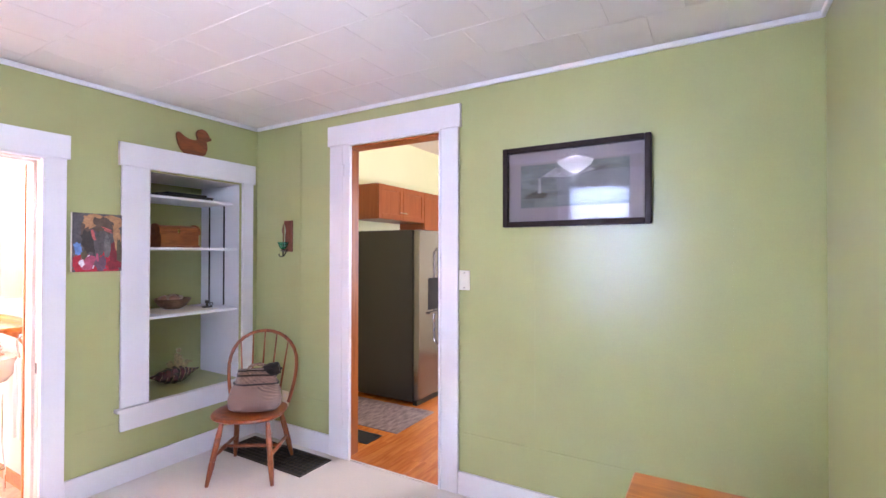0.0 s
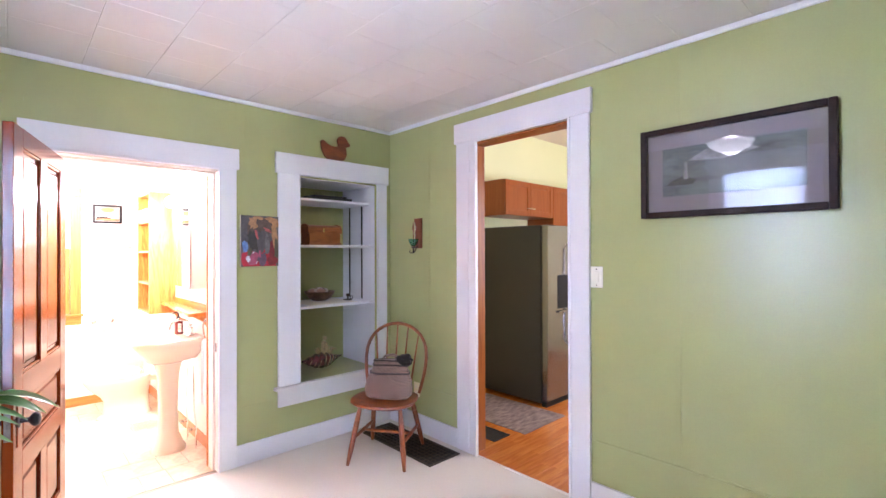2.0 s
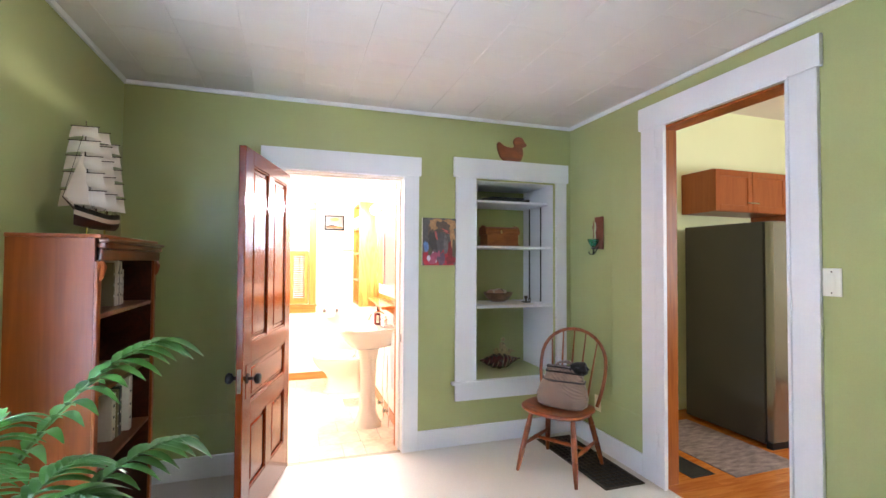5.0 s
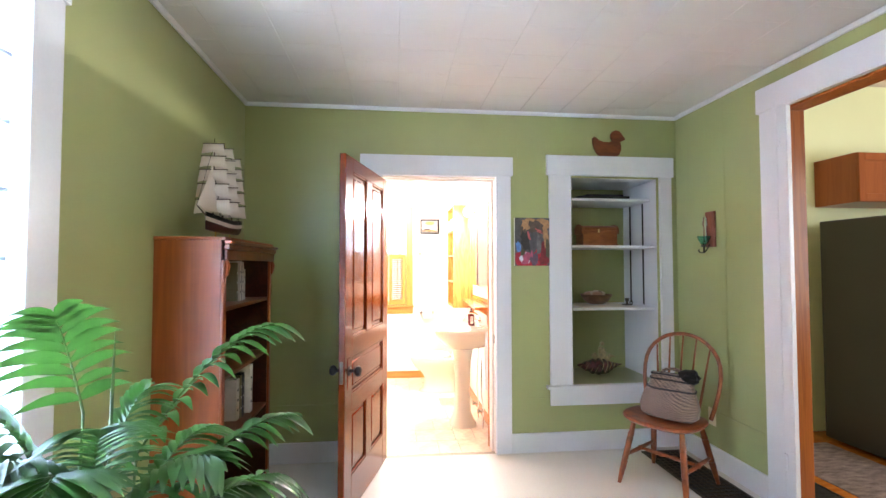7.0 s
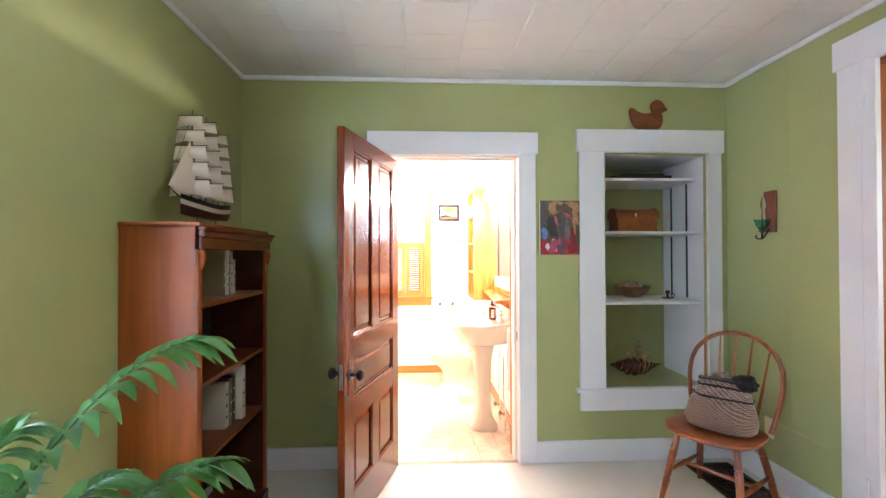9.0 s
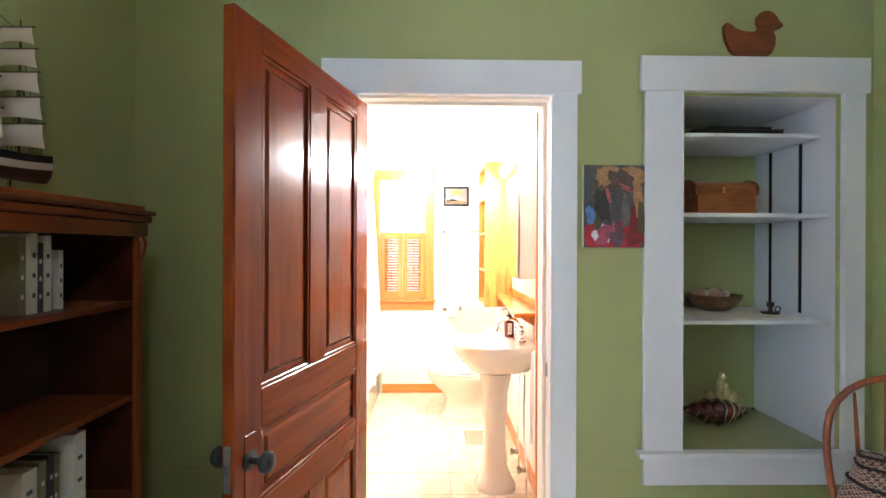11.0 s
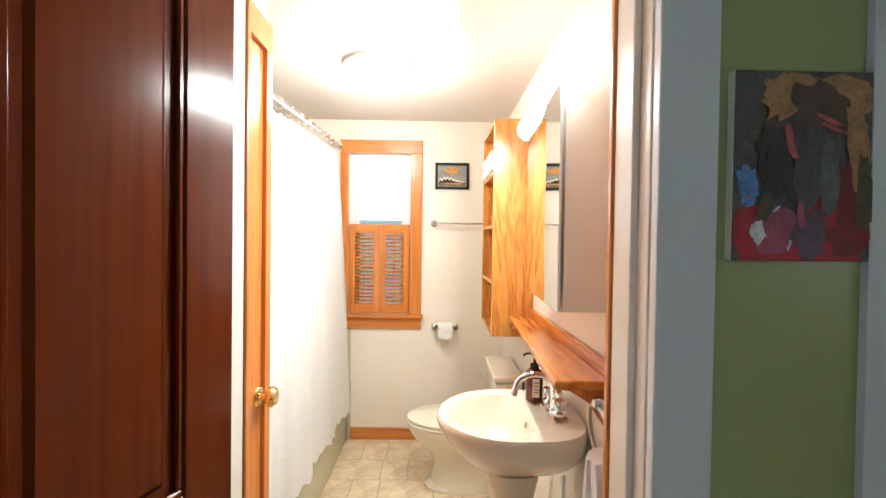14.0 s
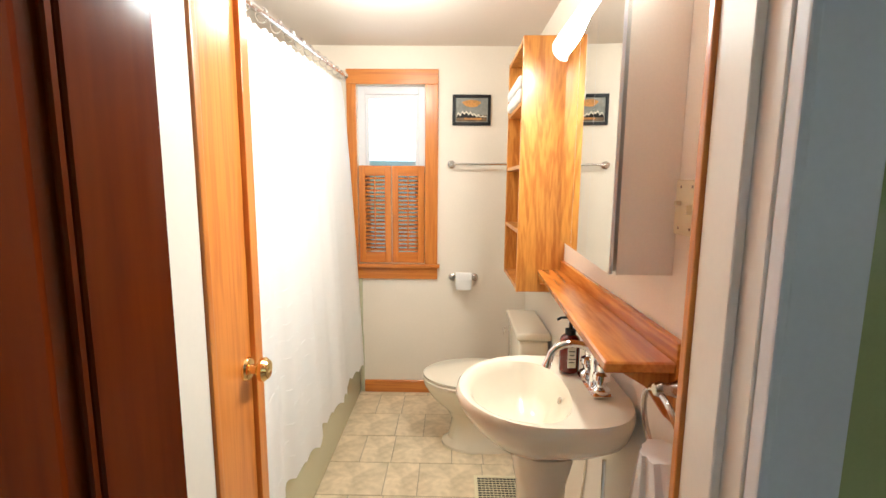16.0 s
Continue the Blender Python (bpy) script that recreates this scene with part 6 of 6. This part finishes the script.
def books():
    tones = [material("book_cloth_cream", (0.52, 0.47, 0.38), 0.7), material("book_cloth_white", (0.66, 0.62, 0.54), 0.6), material("book_cloth_dark", (0.05, 0.05, 0.06), 0.6), material("book_cloth_olive", (0.20, 0.17, 0.09), 0.7)]
    sets = [(0.5555, [(0.744, 0.046, 0.215, 0.150, 0, 0.222), (0.722, 0.020, 0.225, 0.140, 3, 0.228), (0.700, 0.020, 0.235, 0.145, 2, 0.232), (0.674, 0.024, 0.225, 0.150, 3, 0.226), (0.608, 0.044, 0.262, 0.170, 1, 0.250)]),
            (1.1855, [(0.772, 0.020, 0.205, 0.13, 3, 0.215), (0.748, 0.022, 0.215, 0.13, 1, 0.225), (0.724, 0.018, 0.190, 0.12, 2, 0.220), (0.700, 0.022, 0.210, 0.13, 1, 0.222), (0.650, 0.016, 0.170, 0.12, 1, 0.215)])]
    for z, row in sets:
        for x, w, h, d, c, y1 in row:
            b = thing("book", (x, y1 - d / 2, z), "upright book with a %s cover on the bookcase shelf" % ("pale cream", "off-white", "dark", "olive")[c], "book", "books in the bookcase")
            block("cover", x, x + 0.002, y1 - d, y1, z, z + h, tones[c], b, r=0)
            block("cover", x + w - 0.002, x + w, y1 - d, y1, z, z + h, tones[c], b, r=0)
            block("spine", x + 0.002, x + w - 0.002, y1 - 0.002, y1, z, z + h, tones[c], b, r=0)
            block("pages", x + 0.002, x + w - 0.002, y1 - d + 0.004, y1 - 0.002, z + 0.003, z + h - 0.003, PAPER, b, r=0)
            for k in range(3):
                block("spine_print", x + w * 0.3, x + w * 0.7, y1 + 0.0002, y1 + 0.0006, z + h * (0.2 + 0.25 * k), z + h * (0.2 + 0.25 * k) + 0.012, tones[2 if c < 2 else 1], b, r=0)


books()


def ship():
    """Three-masted model ship in its own frame: bow towards +x, deck up z."""
    s = thing("model_ship", (0, 0, 0), "three-masted model sailing ship with cream sails on the bookcase", "model ship")
    HULL = material("ship_hull_red", (0.045, 0.010, 0.008), 0.35, coat=0.2)
    BAND = material("ship_hull_white", (0.60, 0.50, 0.42), 0.5)
    DECK = wood("ship_deck", (0.10, 0.05, 0.03), (0.05, 0.025, 0.015), (2, 20, 20), 0.5)
    SAIL = translucent("sail_cloth", (0.74, 0.64, 0.54), 0.2)
    base = 0.035

    def section(u, k):
        x = -0.19 + 0.40 * u
        w = 0.036 * (1 - max(0.0, (u - 0.55) / 0.45) ** 2.0) * (0.72 + 0.28 * min(1, u / 0.25)) + 0.001
        sheer = 0.016 * (2 * u - 0.9) ** 2
        return x, w * (0.35, 0.85, 1.0, 1.02, 1.0)[k], base + (0.0, 0.012, 0.025, 0.043, 0.062)[k] + sheer * (0.2, 0.5, 1, 1, 1)[k]

    for nm, k0, k1, m in (("hull", 0, 2, HULL), ("hull_band", 2, 3, BAND), ("bulwark", 3, 4, BLACK)):
        bm = bmesh.new()
        left, right = [], []
        for i in range(17):
            u = i / 16
            cols = [section(u, k) for k in range(k0, k1 + 1)]
            left.append([bm.verts.new((x, w, z)) for x, w, z in cols])
            right.append([bm.verts.new((x, -w, z)) for x, w, z in cols])
        for side in (left, right):
            for a, b in zip(side, side[1:]):
                for j in range(k1 - k0):
                    bm.faces.new((a[j], b[j], b[j + 1], a[j + 1]))
        if k0 == 0:
            for a, b, c, d in zip(left, left[1:], right, right[1:]):
                bm.faces.new((a[0], b[0], d[0], c[0]))
        bm.faces.new(left[0] + right[0][::-1])
        part(nm, bm, m, s, smooth=True)
    bm = bmesh.new()
    l = [section(i / 16, 3) for i in range(17)]
    vs = [bm.verts.new((x, w * 0.97, z)) for x, w, z in l] + [bm.verts.new((x, -w * 0.97, z)) for x, w, z in l[::-1]]
    bm.faces.new(vs)
    part("deck", bm, DECK, s)
    for x0, x1 in ((-0.17, -0.10), (-0.05, 0.0), (0.07, 0.12)):
        block("deck_house", x0, x1, -0.016, 0.016, base + 0.050, base + 0.066, BAND, s)
    bm = bmesh.new()
    sweep(bm, [(0.20, 0, base + 0.062), (0.30, 0, base + 0.098)], [0.004, 0.002], 8)
    part("bowsprit", bm, DECK, s, smooth=True)
    for x in (-0.09, 0.09):
        bm = bmesh.new()
        sweep(bm, [(x, 0, 0.002), (x, 0, base + 0.004)], 0.004, 8)
        part("stand_post", bm, BRASS, s, smooth=True)
        block("stand_foot", x - 0.012, x + 0.012, -0.03, 0.03, 0.0, 0.004, DECK, s)
    masts = ((0.125, 0.372), (0.005, 0.378), (-0.115, 0.352))
    for mi, (x, h) in enumerate(masts):
        top = base + 0.05 + h
        bm = bmesh.new()
        sweep(bm, [(x, 0, base + 0.045), (x - 0.005, 0, top)], [0.0036, 0.0018], 8)
        part("mast", bm, DECK, s, smooth=True)
        rows = 5
        z = base + 0.078
        for r in range(rows):
            sh = h * (0.200 - 0.012 * r)
            wa, wb = 0.088 - 0.008 * r, 0.086 - 0.008 * (r + 1)
            if mi == 2:
                wa, wb = wa * 0.90, wb * 0.90
            bm = bmesh.new()
            g = []
            for i in range(9):
                u = i / 8 * 2 - 1
                col = []
                for j in range(6):
                    v = j / 5
                    w = wa + (wb - wa) * v
                    belly = 0.020 * (1 - u * u * 0.8) * math.sin(math.pi * (0.15 + 0.85 * v)) ** 0.8
                    lift = 0.006 * (1 - u * u) * (1 - v)
                    col.append(bm.verts.new((x + 0.006 + belly, w * u, z + lift + (sh - 0.010) * v)))
                g.append(col)
            for i in range(8):
                for j in range(5):
                    bm.faces.new((g[i][j], g[i + 1][j], g[i + 1][j + 1], g[i][j + 1]))
            part("sail", bm, SAIL, s, smooth=True)
            bm = bmesh.new()
            sweep(bm, [(x + 0.004, -wb - 0.006, z + sh - 0.008), (x + 0.004, wb + 0.006, z + sh - 0.008)], 0.0022, 6)
            part("yard", bm, DECK, s, smooth=True)
            z += sh
        for sy in (-1, 1):
            for k in range(3):
                bm = bmesh.new()
                sweep(bm, [(x - 0.012 * k, sy * 0.034, base + 0.055), (x - 0.003, 0, base + 0.05 + h * 0.62)], 0.0007, 4)
                part("shroud", bm, BLACK, s)
    for k, (xa, za, zt) in enumerate(((0.295, 0.100, 0.30), (0.262, 0.090, 0.25), (0.232, 0.080, 0.19))):
        bm = bmesh.new()
        a, b, c = (xa, 0.001 * k, base + za), (0.135 + 0.012 * k, 0.001 * k, base + zt), (0.145 + 0.010 * k, 0.030 - 0.006 * k, base + 0.085)
        vs = [bm.verts.new(p) for p in (a, b, c)]
        bm.faces.new(vs)
        bmesh.ops.subdivide_edges(bm, edges=bm.edges, cuts=3, use_grid_fill=True)
        part("jib", bm, SAIL, s)
    for (xa, za), (xb, zb) in (((0.30, 0.098), (0.125, 0.395)), ((0.125, 0.38), (0.005, 0.42)), ((0.005, 0.41), (-0.115, 0.37)), ((-0.115, 0.37), (-0.185, 0.075))):
        bm = bmesh.new()
        sweep(bm, [(xa, 0, base + za), (xb, 0, base + zb)], 0.0008, 4)
        part("stay", bm, BLACK, s)
    return posed(s, pose(0.86, 0.165, 1.5045, 0, 0, -1) @ Matrix.Diagonal((1.04, 1.0, 1.09, 1)))


ship()


# ---- palm ----
LEAF = material("palm_leaf", (0.046, 0.105, 0.016), 0.36, vary=0.3, scale=9, fine=60, bump=0.15, dark=(0.018, 0.060, 0.016))


def see_through_leaf(m, colour, share):
    """Mixes light that comes through the leaf into its glossy surface."""
    n, k = m.node_tree.nodes, m.node_tree.links
    tr, mix = n.new("ShaderNodeBsdfTranslucent"), n.new("ShaderNodeMixShader")
    tr.inputs[0].default_value = (*colour, 1)
    mix.inputs[0].default_value = share
    k.new(n["Principled BSDF"].outputs[0], mix.inputs[1])
    k.new(tr.outputs[0], mix.inputs[2])
    k.new(mix.outputs[0], n["Material Output"].inputs[0])


see_through_leaf(LEAF, (0.09, 0.25, 0.03), 0.20)
STEM = material("palm_stem", (0.09, 0.16, 0.04), 0.5, vary=0.2, scale=12)


def palm():
    bx, by = 2.34, 0.44
    p = thing("potted_palm", (bx, by, 0), "green parlour palm in a clay pot by the window", "potted plant")
    CLAY = material("clay_pot", (0.36, 0.15, 0.08), 0.7, vary=0.1)
    bm = bmesh.new()
    lathe(bm, [(0.12, 0), (0.13, 0.02), (0.165, 0.25), (0.18, 0.255), (0.182, 0.29), (0.168, 0.292), (0.155, 0.27)], (bx, by, 0), 32)
    part("pot", bm, CLAY, p, smooth=True)
    bm = bmesh.new()
    lathe(bm, [(0.155, 0.262), (0.12, 0.268), (0.02, 0.272)], (bx, by, 0), 24)
    part("soil", bm, material("potting_soil", (0.04, 0.028, 0.018), 0.95, vary=0.3, scale=40, bump=0.8, depth=0.01), p)
    rnd = random.Random(21)
    fronds = [  # tip, height where the stem ends, arch, leaflet length, leaflet half width, side towards which they spread
        ((2.205, 0.755, 1.235), 0.98, 0.10, 0.105, 0.014, None), ((2.176, 0.79, 1.01), 0.80, 0.11, 0.085, 0.013, None), ((2.05, 0.745, 0.81), 0.66, 0.15, 0.095, 0.012, None),
        ((2.345, 0.37, 1.270), 1.08, 0.03, 0.115, 0.013, (-0.48, 0.86, 0.10)), ((2.54, 0.40, 1.02), 0.88, 0.16, 0.11, 0.011, None), ((2.58, 0.52, 1.03), 0.84, 0.14, 0.11, 0.011, None),
        ((2.55, 0.34, 1.08), 0.86, 0.12, 0.12, 0.011, None), ((2.44, 0.30, 1.12), 0.86, 0.12, 0.12, 0.011, None), ((2.66, 0.40, 0.90), 0.72, 0.15, 0.11, 0.014, None), ((2.40, 0.70, 1.00), 0.86, 0.10, 0.09, 0.012, None),
        ((2.58, 0.36, 0.98), 0.76, 0.12, 0.12, 0.011, None), ((2.65, 0.60, 0.87), 0.70, 0.15, 0.10, 0.013, None), ((2.15, 0.60, 0.98), 0.80, 0.10, 0.09, 0.012, None), ((2.22, 0.72, 0.86), 0.68, 0.13, 0.10, 0.012, None),
        ((2.30, 0.80, 0.84), 0.64, 0.15, 0.09, 0.012, None), ((2.50, 0.66, 0.86), 0.66, 0.14, 0.10, 0.013, None), ((2.45, 0.52, 1.08), 0.90, 0.05, 0.12, 0.010, None), ((2.26, 0.50, 1.10), 0.94, 0.05, 0.11, 0.010, None), ((2.20, 0.40, 0.98), 0.80, 0.10, 0.10, 0.012, None)]
    bm = bmesh.new()
    sweep(bm, [(2.352, 0.478, 0.27), (2.352, 0.48, 0.90), (2.358, 0.488, 1.14), (2.359, 0.491, 1.25)], [0.004, 0.0035, 0.0032, 0.0006], 6)
    part("frond_stem", bm, STEM, p, smooth=True)
    for tip, crown, arch, ll, half, spread in fronds:
        a = rnd.uniform(0, 6.28)
        foot = Vector((bx + 0.05 * math.cos(a), by + 0.05 * math.sin(a), 0.265))
        tip = Vector(tip)
        mid = Vector((bx + (tip.x - bx) * 0.25, by + (tip.y - by) * 0.22, crown))
        ctl = mid.lerp(tip, 0.55) + Vector((0, 0, arch))
        path = [foot.lerp(mid, f) for f in (0, 0.35, 0.7)]
        arcs = []
        for i in range(19):
            t = i / 18
            arcs.append((1 - t) ** 2 * mid + 2 * t * (1 - t) * ctl + t * t * tip)
        bm = bmesh.new()
        sweep(bm, path + arcs, [0.0055, 0.004, 0.0032] + [0.0028 - 0.0020 * i / 18 for i in range(19)], 6)
        fr = part("frond_stem", bm, STEM, p, smooth=True)
        k = 9 if spread else 14
        for sgn in (-1, 1):
            bm = bmesh.new()
            for j in range(k):
                t = 0.10 + 0.88 * j / (k - 1)
                i = min(17, int(t * 18))
                o = arcs[i].lerp(arcs[i + 1], t * 18 - i)
                ax = (arcs[i + 1] - arcs[i]).normalized()
                side = (Vector(spread) if spread else ax.cross(Vector((0, 0, 1))).normalized()) * sgn
                ln = ll * 1.0 * (0.55 + 0.75 * math.sin(math.pi * (0.12 + 0.75 * t))) * rnd.uniform(0.88, 1.08)
                d = (side * 0.95 + ax * (0.42 + 0.55 * t) + Vector((0, 0, rnd.uniform(-0.05, 0.22)))).normalized()
                wd = half * rnd.uniform(0.85, 1.15)
                q = d.cross(ax.cross(side)).normalized() if spread else d.cross(Vector((0, 0, 1))).normalized()
                prev = None
                for m in range(6):
                    f = m / 5
                    c = o + d * ln * f + Vector((0, 0, -0.50 * ln * f * f))
                    w = wd * (0.35, 0.95, 1.0, 0.85, 0.5, 0.06)[m]
                    fold = Vector((0, 0, 0.003 * (1 - f)))
                    cur = [bm.verts.new(c + q * w + fold), bm.verts.new(c - fold), bm.verts.new(c - q * w + fold)]
                    if prev:
                        bm.faces.new((prev[0], cur[0], cur[1], prev[1]))
                        bm.faces.new((prev[1], cur[1], cur[2], prev[2]))
                    prev = cur
            part("foliage", bm, LEAF, p, smooth=True, kind="stuff")


palm()


def rug():
    r = thing("kitchen_rug", (0, 0, 0), "mottled grey-brown rag rug on the pine kitchen floor", "rug")
    m = material("rag_rug", (0.26, 0.19, 0.17), 0.95, vary=0.5, scale=10, fine=120, bump=1.0, depth=0.006, dark=(0.10, 0.06, 0.055), stretch=(3, 1, 1))
    bm = bmesh.new()
    n, k = 60, 36
    g = [[bm.verts.new((-0.48 + 0.96 * i / n, -0.30 + 0.60 * j / k, 0.006 + 0.003 * noise.noise(Vector((i * 0.9, j * 0.9, 0))))) for j in range(k + 1)] for i in range(n + 1)]
    for i in range(n):
        for j in range(k):
            bm.faces.new((g[i][j], g[i + 1][j], g[i + 1][j + 1], g[i][j + 1]))
    ext = bmesh.ops.extrude_face_region(bm, geom=list(bm.faces))
    for v in ext["geom"]:
        if isinstance(v, bmesh.types.BMVert):
            v.co.z = 0.0005
    part("rug_body", bm, m, r)
    posed(r, pose(0.565, 4.085, 0.0, 0, 0, 0.5))


rug()

# ---- floor pieces ----
kitchen_floor = structure(thing("kitchen_floor", (1.0, 4.6, -0.012), "orange pine board kitchen floor", ""))


def boards():
    rnd = random.Random(2)
    w, meshes = 0.083, {}
    x = -0.155
    while x < 2.95:
        y = RY + 0.001 - rnd.uniform(0, 1.2)
        while y < 6.58:
            ln = rnd.choice((1.2, 1.6, 2.0))
            a, b = max(y, RY + 0.001), min(y + ln, 6.59)
            y += ln
            if b - a < 0.05:
                continue
            key = round(b - a, 3)
            if key not in meshes:
                bm = bmesh.new()
                box(bm, -w / 2 + 0.0003, w / 2 - 0.0003, -key / 2 + 0.0003, key / 2 - 0.0003, -0.003, 0.012)
                bevel(bm, 0.0006)
                me = bpy.data.meshes.new("board")
                bm.to_mesh(me)
                bm.free()
                me.materials.append(PINE)
                meshes[key] = me
            o = new("board", meshes[key])
            o.parent = kitchen_floor
            o.location = (x + w / 2 - 1.0, (a + b) / 2 - 4.6, rnd.uniform(-0.0004, 0.0004))
        x += w


boards()
structure(block("threshold", 1.004, 1.816, RY - 0.012, RY + 0.004, -0.002, 0.006, FLOOR, r=0.002), "off-white threshold edge at the kitchen door")
bath_floor = structure(thing("bath_floor", (-1.2, 1.2, 0), "cream and grey stone-look vinyl tile floor", ""))


def vinyl():
    rnd = random.Random(4)
    meshes = {}
    for r in range(10):
        x1 = -0.065 - 0.25 * r + 0.02
        x0 = max(x1 - 0.25, BX)
        y = -0.02 - (0.16 if r % 2 else 0.0)
        k = 0
        while y < BY:
            w = 0.31 if (k + r) % 2 else 0.16
            a, b = max(y, 0.0), min(y + w, BY)
            if b - a > 0.02 and b > 0.70:
                key = (round(x1 - x0, 3), round(b - a, 3))
                if key not in meshes:
                    bm = bmesh.new()
                    box(bm, -key[0] / 2 + 0.0022, key[0] / 2 - 0.0022, -key[1] / 2 + 0.0022, key[1] / 2 - 0.0022, -0.0035, 0.0)
                    bevel(bm, 0.0012)
                    me = bpy.data.meshes.new("tile")
                    bm.to_mesh(me)
                    bm.free()
                    me.materials.append(VINYL)
                    meshes[key] = me
                o = new("tile", meshes[key])
                o.parent = bath_floor
                o.location = ((x0 + x1) / 2 + 1.2, (a + b) / 2 - 1.2, 0)
            y += w
            k += 1


vinyl()
